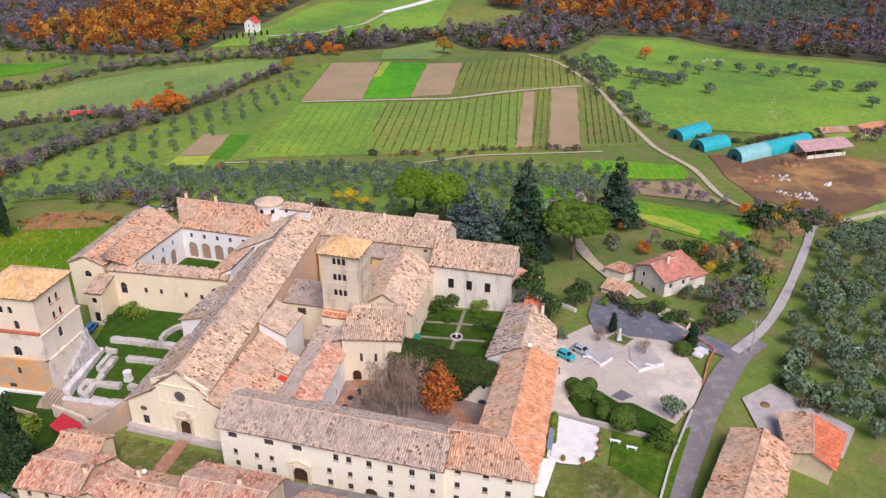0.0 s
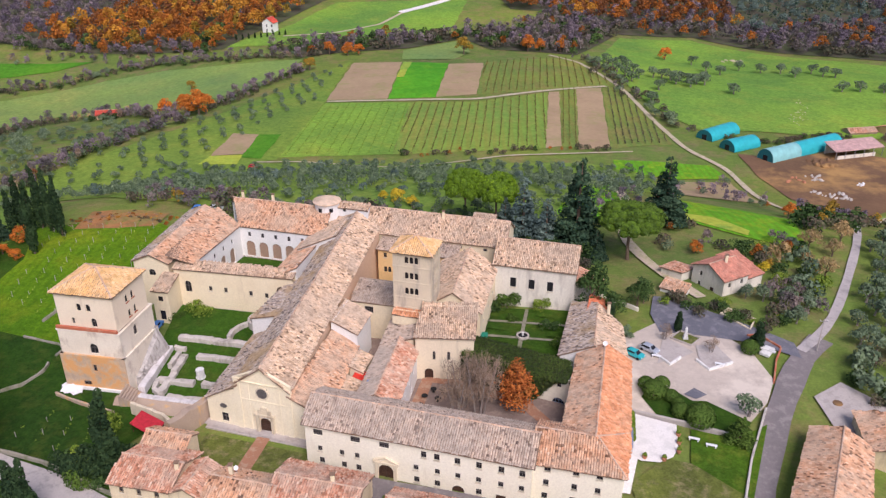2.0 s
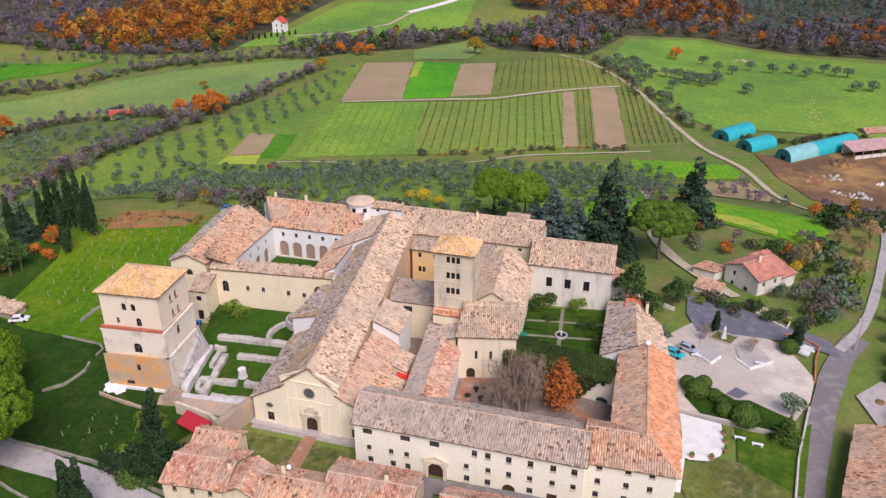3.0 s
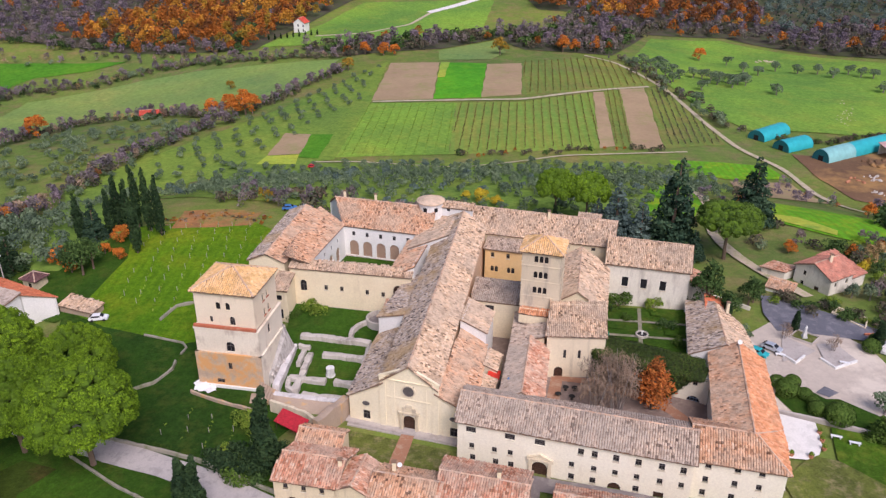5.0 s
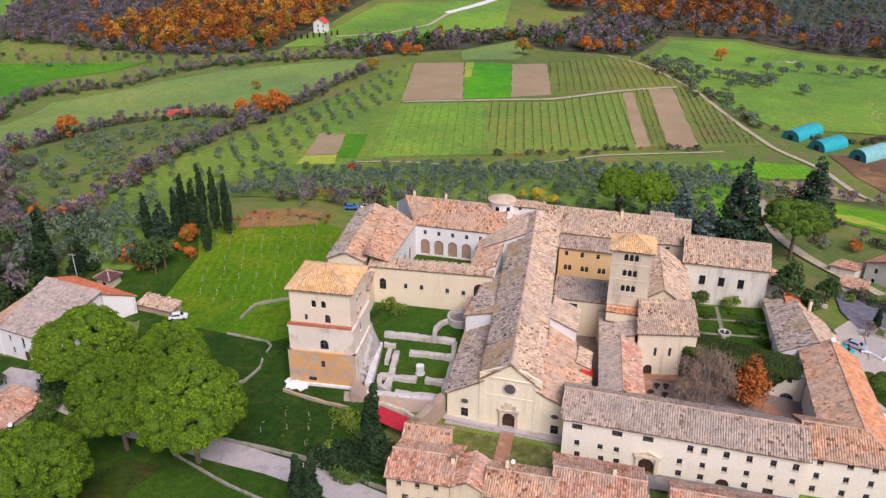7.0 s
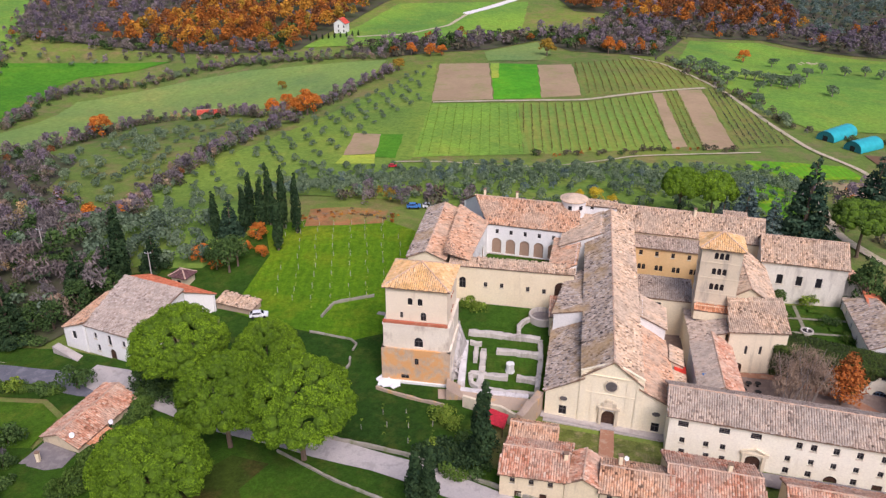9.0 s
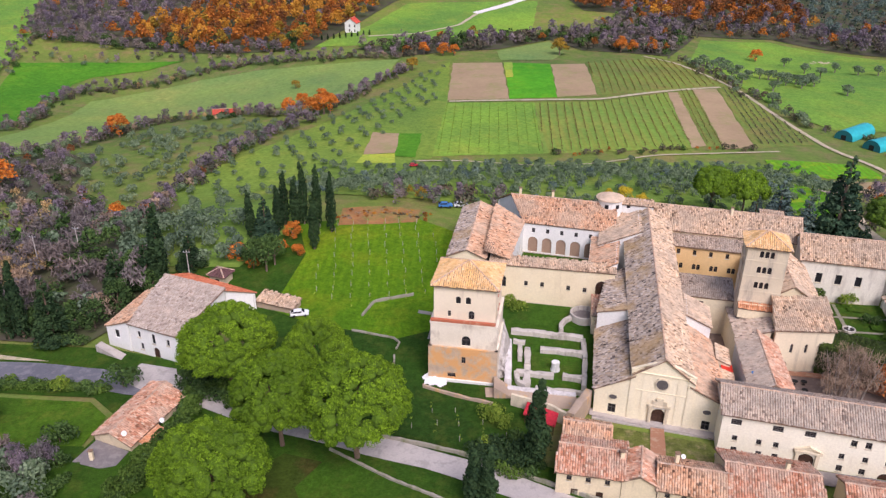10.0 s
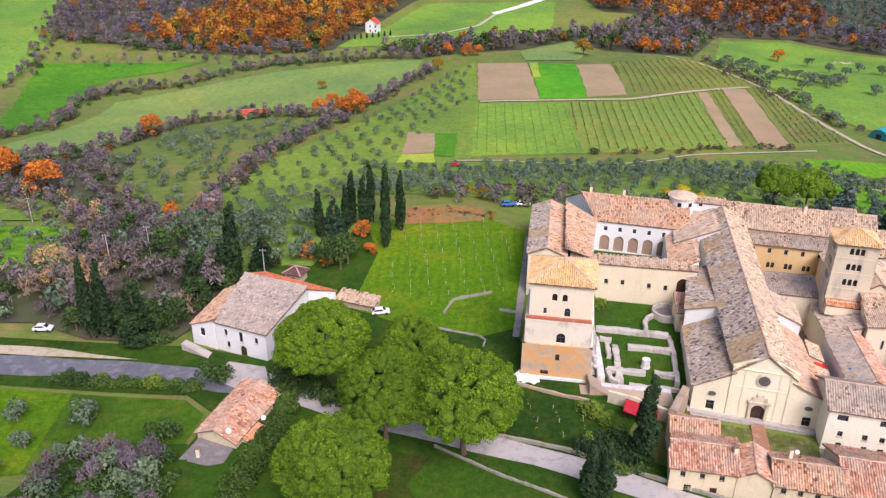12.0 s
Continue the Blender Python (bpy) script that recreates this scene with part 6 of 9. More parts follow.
        V = leaves(lumps, 800, 0.10, rng, 0.55)
        T = [[(0, 0, -0.3, 0.1), (0, 0, 0.8, 0.06)]]
    return V, T, None


POOL = {}


def pool(kind, n=3):
    if kind not in POOL:
        rng = np.random.default_rng(len(POOL) * 7 + 3)
        POOL[kind] = [crown_of(kind, rng) for _ in range(n)]
    return POOL[kind]


PROTO = {}


def tree(kind, leaf, x, y, size=1.0, tall=1.0, name="tree", label="", category="tree", group="", z=None, seed=None):
    """One tree: trunk with limbs, and a crown of leaf clumps; the first of its kind is built, the others are copies."""
    rng = random.Random(int(x * 91 + y * 37) if seed is None else seed)
    v = rng.randrange(len(pool(kind)))
    key = (kind, leaf, v, name, label)
    m = Matrix.Translation((x, y, land(x, y) if z is None else z)) @ Matrix.Rotation(rng.random() * 6.28, 4, 'Z') @ Matrix.Diagonal((size, size, size * tall, 1))
    if key in PROTO:
        own = PROTO[key].scale
        return copy_thing(PROTO[key], m @ Matrix.Diagonal((1 / own[0], 1 / own[1], 1 / own[2], 1)))
    V, T, C = pool(kind)[v]
    ob = thing(name, label, category, group=group)
    part("trunk", limbs(T), M["greybark" if leaf in ("l_olive", "l_bare", "l_mauve", "l_brown") else "bark"], ob)
    crown = part("crown", quads(V, "crown", M[leaf]), None, ob)
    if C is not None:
        part("inner_crown", quads(C, "inner_crown", M["crown_core"]), None, crown, "dark green core standing for the crown's inner shade")
    ob.matrix_basis = m
    PROTO[key] = ob
    return ob


def thicket(name, spots, kinds, label, category, seed=1, thin=0.5):
    """Many far plants that nobody could count, joined by leaf colour: spots (x, y, size); kinds (kind, leaf, weight, size)."""
    rng = np.random.default_rng(seed)
    w = np.array([k[2] for k in kinds], float)
    bags = {}
    spots = [q for q in spots if q[1] < 775]
    far = np.mean([q[1] for q in spots]) > 185
    thin *= 0.6
    for x, y, s in spots:
        kind, leaf, _, k = kinds[rng.choice(len(kinds), p=w / w.sum())]
        coarse = far and kind in ("oak", "bare", "shrub", "olive")
        # Near plants take the browner twigs, free of the painted haze.
        if leaf == "l_mauve" and y < 205:
            leaf = "l_dusk"
        if kind == "shrub" and not far:
            kind, coarse = "mid_shrub", True
        crowns = pool("far_" + kind if coarse and kind != "mid_shrub" else kind)
        V = crowns[rng.integers(len(crowns))][0]
        if thin < 1 and not coarse:
            keep = rng.random(len(V) // 4) < thin
            V = V.reshape(-1, 4, 3)[keep].reshape(-1, 3)
            c = V.reshape(-1, 4, 3).mean(1, keepdims=True)
            V = (c + (V.reshape(-1, 4, 3) - c) * min(1.7, thin ** -0.42)).reshape(-1, 3)
        a, q = rng.random() * 6.28, k * s * (0.75 + 0.5 * rng.random())
        R2 = np.array([[math.cos(a), -math.sin(a), 0], [math.sin(a), math.cos(a), 0], [0, 0, 0.85 + 0.35 * rng.random()]])
        bags.setdefault(leaf, []).append(V @ R2.T * q + (x, y, land(x, y) - 0.3))
    for leaf, Vs in bags.items():
        ob = new(name, quads(np.concatenate(Vs), name, M[leaf]))
        tagged(ob, label, category, kind="stuff")


def fill(poly, step, seed=1, jitter=0.45, size=1.0, keep=1.0, turn=0.0):
    """Spots in a polygon on a jittered grid."""
    rng = np.random.default_rng(seed)
    xs, ys = [p[0] for p in poly], [p[1] for p in poly]
    cx, cy, r = sum(xs) / len(xs), sum(ys) / len(ys), max(max(xs) - min(xs), max(ys) - min(ys))
    out = []
    n = int(r / step) + 1
    for i in range(-n, n + 1):
        for j in range(-n, n + 1):
            u, v = i * step + rng.uniform(-jitter, jitter) * step, j * step + rng.uniform(-jitter, jitter) * step
            x, y = cx + u * math.cos(turn) - v * math.sin(turn), cy + u * math.sin(turn) + v * math.cos(turn)
            if inside(list(poly), x, y) and rng.random() < keep:
                out.append((x, y, size))
    return out


def along(pts, step, width, seed=1, size=1.0, rows=2):
    """Spots along a line, scattered across its width."""
    rng = np.random.default_rng(seed)
    out = []
    for (xa, ya), (xb, yb) in zip(pts, pts[1:]):
        d = math.hypot(xb - xa, yb - ya)
        for k in range(max(1, int(d / step))):
            for _ in range(rows):
                t, s = (k + rng.random()) * step / d, rng.normal() * width / 2
                out.append((xa + (xb - xa) * t - (yb - ya) / d * s, ya + (yb - ya) * t + (xb - xa) / d * s, size))
    return out


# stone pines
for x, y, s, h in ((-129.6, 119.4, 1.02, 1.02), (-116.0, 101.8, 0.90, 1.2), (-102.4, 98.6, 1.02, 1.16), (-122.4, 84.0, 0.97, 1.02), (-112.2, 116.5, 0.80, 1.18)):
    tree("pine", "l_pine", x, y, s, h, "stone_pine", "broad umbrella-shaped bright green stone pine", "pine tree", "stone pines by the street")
tree("far_pine", "l_pine", -14.8, 200, 0.72, 1.45, "stone_pine", "tall stone pine behind the abbey", "pine tree")
tree("far_pine", "l_pine", -6.4, 198.5, 0.72, 1.4, "stone_pine", "tall stone pine behind the abbey", "pine tree")
tree("far_pine", "l_hedge", 27, 180, 0.95, 1.0, "stone_pine", "dense dark green stone pine by the path", "pine tree")

# cypresses and conifers
CY = ("cypress", "tall dark green columnar cypress", "cypress tree", "cypress row beside the vineyard")
for x, y, s, h in ((-140.3, 178.3, 1, 0.81), (-133.8, 181.8, 1, 0.76), (-132.5, 184.3, 1, 0.93), (-129.4, 183.1, 1, 0.87), (-127.5, 184.9, 1, 1.05), (-123.3, 182.1, 1, 1.05), (-119.1, 178.9, 1, 0.99), (-122.2, 170.3, 1, 0.87)):
    tree("cypress", "l_cypress", x, y, s, h, *CY)
for x, y, s, h in ((-158, 160, 1.2, 0.8), (-182.5, 134.7, 0.95, 0.95), (-179.2, 134.9, 1.0, 0.9), (-72.4, 97.4, 1.1, 0.74), (-82.8, 87.7, 0.9, 0.6), (-80.6, 87.0, 0.8, 0.72), (-15, 199, 0.6, 0.55), (-19, 196, 0.6, 0.5), (30.5, 141.5, 0.5, 0.5), (45.4, 136.2, 0.7, 0.45), (16.5, 143.5, 0.6, 0.55)):
    tree("cypress", "l_cypress", x, y, s * 1.25, h, "cypress", "solitary dark green cypress", "cypress tree")
for x, y, s, h in ((14.5, 186, 1.5, 0.98), (41.5, 204.5, 1.45, 0.8), (18.6, 178.5, 0.7, 0.7)):
    tree("fir", "l_fir", x, y, s, h, "conifer", "dense dark conifer behind the refectory", "conifer tree")
for x, y, s, h in ((-172.5, 134.5, 0.95, 0.95), (-165, 152, 0.9, 0.85), (-152, 164.5, 0.8, 0.7), (-160, 157, 0.85, 0.8)):
    tree("fir", "l_cypress", x, y, s, h, "conifer", "dark spreading conifer by the farmhouse", "conifer tree")
tree("fir", "l_fir", -136.4, 178.2, 0.75, 0.9, "conifer", "bushy dark conifer among the cypresses", "conifer tree")
for x, y, s in ((0.6, 191, 1.2), (6.5, 187, 1.0), (-4, 195, 0.8)):
    tree("fir", "l_cedar", x, y, s, 0.8, "cedar", "blue-grey cedar with spreading branches", "cedar tree")
for x, y, s in ((-166, 140, 0.9), (-163, 146.5, 1.0), (-170, 138, 0.8), (-176, 137.5, 0.9), (-187, 137, 0.8), (-158, 152.5, 0.9)):
    tree("oak", "l_green", x, y, s, 1.0, "holm_oak", "dense dark evergreen oak beside the farmhouse", "oak tree")
for x, y, s in ((-132.5, 161.5, 0.9), (-136, 164, 0.75), (-131, 164, 0.8)):
    tree("oak", "l_green", x, y, s * 1.1, 1.15, "laurel", "tall dense green laurel tree", "laurel tree")

# single broadleaf trees
for x, y, s in ((-263.4, 378.7, 1.7), (-289, 290.7, 1.7), (-265.5, 272.8, 2), (-181.5, 412.1, 1.3), (-161, 405.4, 1.8), (-167.3, 403.4, 1.4), (-158, 408.4, 1.5), (-177.9, 431.6, 1.2), (-299.7, 304.8, 1.5), (-199, 228, 1.0), (-113.5, 548, 1.2), (-100, 544, 1.2), (-92, 543, 1.1), (26, 556, 1.5), (35, 558, 1.2), (49, 558, 1.3), (123.6, 560, 1.3)):
    tree("oak", "l_orange", x, y, s, 0.9, "autumn_tree", "round tree with orange autumn leaves", "tree", "orange autumn trees")
for x, y, s in ((-182.5, 212, 0.8), (-141, 167.5, 0.75), (-129, 177, 0.7), (-131, 171, 0.5), (-126, 168, 0.5), (-136, 163, 0.55), (45.4, 185, 0.55), (84, 222, 0.7)):
    tree("oak", "l_orange", x, y, s, 0.8, "shrub", "small orange-leaved autumn shrub", "shrub")
for x, y, s in ((-119, 503, 1.3), (-19, 541, 1.7), (-193, 487, 0.9)):
    tree("oak", "l_gold", x, y, s, 0.85, "autumn_tree", "round tree with olive-gold leaves", "tree")
for x, y, s in ((-35.5, 217, 0.75), (-31, 214, 0.55), (-40, 219, 0.45), (59.6, 174, 0.5)):
    tree("oak", "l_yellow", x, y, s, 0.75, "shrub", "bright yellow autumn shrub", "shrub")
for x, y, s in ((54.2, 158.3, 1), (58.7, 156.1, 1.1), (50.5, 159.3, 0.8), (63.8, 158.1, 0.8), (58.2, 148.4, 0.9)):
    tree("oak", "l_olive", x, y, s * 0.66, 0.85, "tree", "wide grey-green tree below the stone house", "tree")
for x, y, s in ((77.1, 190.3, 1), (87, 194, 1.05), (74.2, 172.7, 0.95), (81.2, 185.3, 0.8), (72.1, 179.8, 0.7)):
    tree("bare", "l_tan", x, y, s, 0.85, "cane_clump", "feathery clump of dry tan giant cane", "cane clump")
# farm garden
thicket("scrub", fill([(-168, 98), (-151, 97), (-147, 84), (-152, 72), (-176, 78)], 3.0, 48, 0.5, keep=0.85), [("bare", "l_mauve", 2, 0.7), ("bare", "l_bare", 2, 0.7), ("shrub", "l_green", 5, 1.5), ("olive", "l_olive", 1.5, 1.1)], "leafless fruit trees and dark shrubs in the farm garden", "scrub", 48, 1.2)
for x, y, s, leaf in ((-163.6, 118.2, 1.5, "l_bush"), (-151.6, 119.6, 2.2, "l_green"), (-178.6, 118.0, 1.6, "l_green")):
    tree("shrub", leaf, x, y, s, 1.2, "shrub", "shrub standing in the roadside hedge", "shrub")
for x, y, s in ((-171.1, 105.8, 1.35), (-178.7, 98.6, 1.0), (-171.6, 95.8, 0.9), (-180, 90, 1.1), (-171, 88.6, 0.9), (-184, 106, 1.1), (-190, 100, 1.2)):
    tree("olive", "l_olive", x, y, s, 0.95, "olive_tree", "grey-green olive tree in the farm garden", "olive tree", "olives in the farm garden")
for x, y, s in ((-160.4, 95.0, 0.85), (-157.6, 92.0, 0.8), (-163, 90.6, 0.75), (-155.6, 96.6, 0.6)):
    tree("bare", "l_mauve", x, y, s, 0.85, "bare_tree", "leafless mauve-grey fruit tree", "tree", "fruit trees in the farm garden")
for x, y, s in ((-156.0, 102.4, 2.0), (-153.4, 96.0, 1.4)):
    tree("shrub", "l_green", x, y, s, 1.0, "shrub", "dark shrub beside the barn", "shrub")
# courtyard trees
tree("plane", "l_copper", -4.9, 115.4, 1.4, 0.72, "autumn_tree", "orange-leaved plane tree in the courtyard", "tree")
for x, y, s in ((-14.5, 117.2, 1.1), (-11.5, 114.8, 1.15), (-15.5, 114.0, 1.0), (-10.5, 118.4, 1.1)):
    tree("slim_bare", "l_brown", x, y, s * 1.3, 0.85, "bare_tree", "leafless brown tree in the courtyard", "tree")

# bushes and clipped shrubs
for x, y, s, leaf in ((-73.4, 146.6, 1.9, "l_bush"), (-77.5, 144.5, 1.2, "l_hedge"), (-79, 110, 1.7, "l_bush"), (-77, 108, 1.3, "l_bush"), (44.0, 154.6, 1.1, "l_bush"), (61.5, 168.5, 1.5, "l_bush"), (58, 186, 2.2, "l_green"), (62, 183, 1.6, "l_green")):
    tree("shrub", leaf, x, y, s, 0.95, "shrub", "leafy green shrub in the grass", "shrub")
for x, y, s in ((21.1, 119.8, 2.1), (23.1, 122.4, 1.5), (24.1, 118.9, 1.4), (20.1, 122.3, 1.5), (24.8, 114.8, 1.6), (27.8, 112.4, 2.5), (25.0, 117.2, 1.2), (43.5, 134.8, 1.8), (45.8, 138.3, 1.3)):
    tree("ball", "l_hedge", x, y, s * 0.85, 0.95, "clipped_bush", "rounded clipped evergreen bush", "bush", "clipped bushes on the square")
for x, y, s, leaf in ((-5, 152, 2.6, "l_hedge"), (-8.5, 151, 2.0, "l_green"), (2.6, 151, 2.0, "l_bush"), (-11, 146, 1.5, "l_green"), (-12.6, 140, 1.4, "l_green"), (3.6, 142, 1.7, "l_green"), (-10, 134, 1.6, "l_green"), (5, 135, 1.4, "l_hedge"), (-4, 146, 1.2, "l_hedge"), (12, 153.5, 2.4, "l_green"), (16.5, 149, 2.2, "l_green"), (13, 147, 1.8, "l_green"), (17, 143, 1.6, "l_green"), (16.4, 140, 1.8, "l_hedge"), (19.5, 139.5, 1.4, "l_olive")):
    tree("shrub", leaf, x, y, s * 0.8, 0.95, "shrub", "garden shrub beside the refectory", "shrub")
for x, y, s in ((24, 152, 1.0), (26, 154.5, 0.8)):
    tree("oak", "l_green", x, y, s * 0.85, 1.0, "tree", "dark green tree beside the yard", "tree")
for x, y in ((27, 138), (35.5, 134)):
    tree("slim_bare", "l_brown", x, y, 0.5, 0.9, "bare_tree", "pruned leafless tree on the paved square", "tree")

tree("fir", "l_hedge", 33.6, 108.6, 0.62, 0.5, "conifer", "bushy evergreen tree beside the village road", "conifer tree")
tree("olive", "l_olive", 37.2, 115.0, 1.2, 1.0, "olive_tree", "grey-green olive tree at the edge of the square", "olive tree")
for x, y, s in ((-80.4, 98.6, 1.7), (-78.2, 97.0, 1.6), (-82.0, 99.8, 1.3)):
    tree("shrub", "l_cypress", x, y, s, 1.0, "shrub", "dark round evergreen beside the cypress", "shrub")
# olive trees
OL = ("olive_tree", "silvery grey-green olive tree", "olive tree")
grove = fill([(90, 186), (150, 262), (110, 110), (72, 112), (64, 136), (78, 160)], 5.4, 5, 0.3)
for x, y, _ in grove[:280]:
    if math.hypot(x - 76, y - 166) > 4:
        tree("olive", "l_olive", x, y, 1.2 + 0.22 * math.sin(x * 7 + y), 0.95, *OL, group="olive grove beside the lane")
for x, y in ((98, 479), (103, 477), (107, 473), (112, 471), (116, 467), (121, 465), (127, 475), (108, 462), (115, 456), (125, 463), (77, 526), (69, 510), (78, 508), (86, 522), (87, 507), (88, 491), (81, 479), (88, 473), (82, 463), (78, 491), (139, 546), (140, 514), (146, 503), (165, 525), (176, 515), (188, 513), (192, 499), (207, 511), (210, 500), (216, 496), (202, 454), (213, 455), (225, 452), (231, 455), (216, 418), (94, 444), (136, 442), (84, 417)):
    tree("olive", "l_olive", x, y, 1.9, 0.9, "olive_tree", "dark olive tree on the bright pasture", "olive tree", "olive trees on the pasture")
belt = fill([(-146, 312), (-60, 312), (30, 318), (62, 316), (60, 270), (36, 240), (22, 205), (-50, 200), (-85, 200), (-112, 206), (-142, 222)], 5.6, 8, 0.33, keep=0.92)
thicket("olive_grove", belt, [("olive", "l_olive", 10, 0.98), ("olive", "l_cedar", 1, 1.0)], "dense belt of silvery olive trees", "olive grove", 4, 1.2)
slope = fill([(-200, 288), (-150, 400), (-98, 512), (-100, 420), (-134, 330), (-140, 292), (-152, 205), (-172, 205)], 9.0, 9, 0.16, turn=0.35, keep=0.9)
thicket("olive_grove", slope, [("olive", "l_olive", 8, 1.0)], "olive trees in rows on the green slope", "olive grove", 5)
valley = fill([(-257.1, 306.8), (-255.7, 337.2), (-252.7, 373.1), (-234.8, 391.3), (-215.7, 400.3), (-188.5, 388.7), (-174.3, 384.2), (-182.4, 343.9), (-192.5, 319), (-200.3, 293), (-206.4, 271.6), (-210, 253.5), (-225.7, 269.8), (-241.9, 282.4)], 8.0, 10, 0.35, keep=0.75)
thicket("olive_grove", valley, [("olive", "l_olive", 8, 1.25)], "scattered olive trees in the valley", "olive grove", 6)
thicket("olive_grove", along([(64, 536), (75, 440), (84, 395), (92, 360)], 6, 7, 3, rows=2), [("olive", "l_olive", 4, 1.4), ("bare", "l_bare", 2, 0.6), ("shrub", "l_scrub", 3, 1.8)], "hedge of olives and scrub along the track", "hedgerow", 7)

# woods and scrub
MIX = [("bare", "l_mauve", 4, 1.0), ("bare", "l_bare", 4, 0.95), ("shrub", "l_scrub", 6, 1.7), ("shrub", "l_green", 1.5, 1.7), ("bare", "l_brown", 1.2, 0.75), ("bare", "l_tan", 1.2, 0.7), ("olive", "l_olive", 2, 1.2)]
THICK = [("bare", "l_mauve", 5, 0.95), ("bare", "l_bare", 3.5, 0.9), ("bare", "l_brown", 1.6, 0.85), ("olive", "l_olive", 5, 1.2), ("shrub", "l_scrub", 3, 2.0), ("oak", "l_russet", 0.5, 0.6), ("shrub", "l_green", 1, 1.8), ("bare", "l_tan", 0.6, 0.9)]
thicket("wood", fill([(-296.1, 313.3), (-275.7, 341.1), (-246.8, 315), (-242.3, 283.7), (-241.9, 279), (-223.3, 266.8), (-213.6, 249.1), (-218.4, 227.4), (-236, 236.1), (-260.3, 265.5), (-272.8, 269.3), (-306.7, 280.9), (-325.2, 311)], 5.8, 21, 0.5), THICK, "dense mauve leafless scrub wood in the valley", "scrub wood", 21, 0.36)
thicket("wood", fill([(-249.1, 270.2), (-222.8, 266.2), (-213.6, 249.1), (-184.2, 201.2), (-182.5, 183.3), (-215.4, 221.1), (-235.5, 236.2)], 5.8, 61, 0.5, keep=0.75), THICK, "mauve leafless wood beside the clearing", "scrub wood", 61, 0.4)
thicket("wood", fill([(-291.5, 270.7), (-268.2, 268.7), (-249.7, 262.1), (-233, 240.5), (-252.2, 239.9), (-262, 248), (-285, 258)], 5.6, 76, 0.5, keep=0.85), THICK, "mauve leafless scrub above the clearing", "scrub wood", 76, 0.4)
thicket("hedgerow", along([(-162.4, 392.6), (-174.3, 375.3), (-185, 342.1), (-191.3, 313.9), (-194.9, 283.4), (-198.9, 265.7), (-181.8, 207.7), (-177.7, 189.9)], 2.6, 5, 24, rows=2), THICK, "thick mauve hedgerow beside the olive slope", "hedgerow", 24, 0.4)
thicket("olive_grove", fill([(-171, 197), (-144, 195), (-139, 165), (-157, 163), (-174, 166), (-182, 186)], 5.4, 62, 0.35), [("olive", "l_olive", 6, 1.25)], "silvery olives below the cypresses", "olive grove", 62, 1.2)
thicket("olive_grove", fill([(-290, 234), (-240, 234), (-223, 222), (-222, 205), (-217, 180), (-290, 172)], 8.5, 63, 0.45, keep=0.55), [("olive", "l_olive", 6, 1.3), ("shrub", "l_green", 1, 1.6)], "olives scattered over the green clearing", "olive grove", 63, 1.0)
thicket("wood", fill([(-210.4, 169), (-204.5, 174), (-193.4, 170), (-186, 158), (-190.2, 152), (-203, 153)], 4.2, 64, 0.45), [("bare", "l_tan", 5, 0.8), ("bare", "l_brown", 3, 0.75), ("shrub", "l_scrub", 2, 1.6)], "tan leafless trees at the clearing's edge", "wood", 64, 0.6)
thicket("wood", fill([(-211, 190), (-194, 208), (-172, 178), (-160, 166), (-156, 160), (-160, 156), (-161, 142), (-166, 133.5), (-184, 134), (-188, 140), (-198, 139), (-205, 134), (-260, 134), (-260, 163), (-210, 163)], 4.8, 22, 0.5), [("bare", "l_bare", 5, 1.0), ("bare", "l_mauve", 3.5, 1.0), ("shrub", "l_green", 2.5, 2.0), ("olive", "l_olive", 3.5, 1.3), ("bare", "l_brown", 1.5, 0.85), ("oak", "l_green", 1.6, 0.8), ("shrub", "l_scrub", 2, 1.8)], "mixed evergreen and leafless wood by the farmhouse", "wood", 22, 0.45)
thicket("hedgerow", along([(-317.7, 307), (-298.9, 318), (-288.5, 329.5), (-275.1, 339.8), (-267.9, 363), (-266.4, 406.8), (-259.1, 430.5), (-245.9, 432.3), (-233.2, 436.2), (-215, 428.1), (-182.7, 406.7), (-153.7, 426.2), (-136.8, 474.5), (-121, 506)], 2.6, 5, 23, rows=2), MIX, "hedgerow of leafless trees along the meadow", "hedgerow", 23, 0.3)
thicket("hedgerow", along([(-341.2, 354.7), (-336.2, 365.4), (-329.3, 401.6), (-348.1, 473.2), (-342.3, 502), (-320, 511.8), (-304.5, 521.1), (-268.1, 548.3), (-236, 558.3), (-191.8, 554.1), (-155.7, 548), (-127.7, 540.4)], 2.7, 5, 25, rows=2), MIX, "brown hedgerow between the meadows", "hedgerow", 25, 0.3)
thicket("hedgerow", along([(-425, 440), (-405, 520), (-412, 556), (-430, 610), (-468, 720)], 5, 9, 26), MIX, "hedgerow along the deep green field", "hedgerow", 26, 0.3)
thicket("hedgerow", along([(-405, 560), (-300, 570), (-200, 572)], 6, 12, 27, rows=1), MIX, "scrub strip below the wood", "hedgerow", 27, 0.3)
far = fill([(-128, 545), (-60, 562), (-20, 598), (0, 560), (60, 550), (100, 636), (60, 700), (20, 650), (-30, 618), (-100, 592), (-165, 575)], 7.5, 28, 0.5)
thicket("wood", far, [("bare", "l_mauve", 4, 1.35), ("bare", "l_bare", 4, 1.35), ("shrub", "l_scrub", 4, 3.2), ("shrub", "l_green", 2, 3.4), ("oak", "l_rust", 0.5, 1.0)], "leafless wood beyond the fields", "wood", 28, 0.3)
rust = fill([(-425, 610), (-300, 588), (-200, 590), (-182, 640), (-150, 730), (-110, 800), (-460, 800), (-460, 700)], 9.0, 29, 0.5)
west = lambda p: p[0] < -352 + 0.30 * (p[1] - 585)
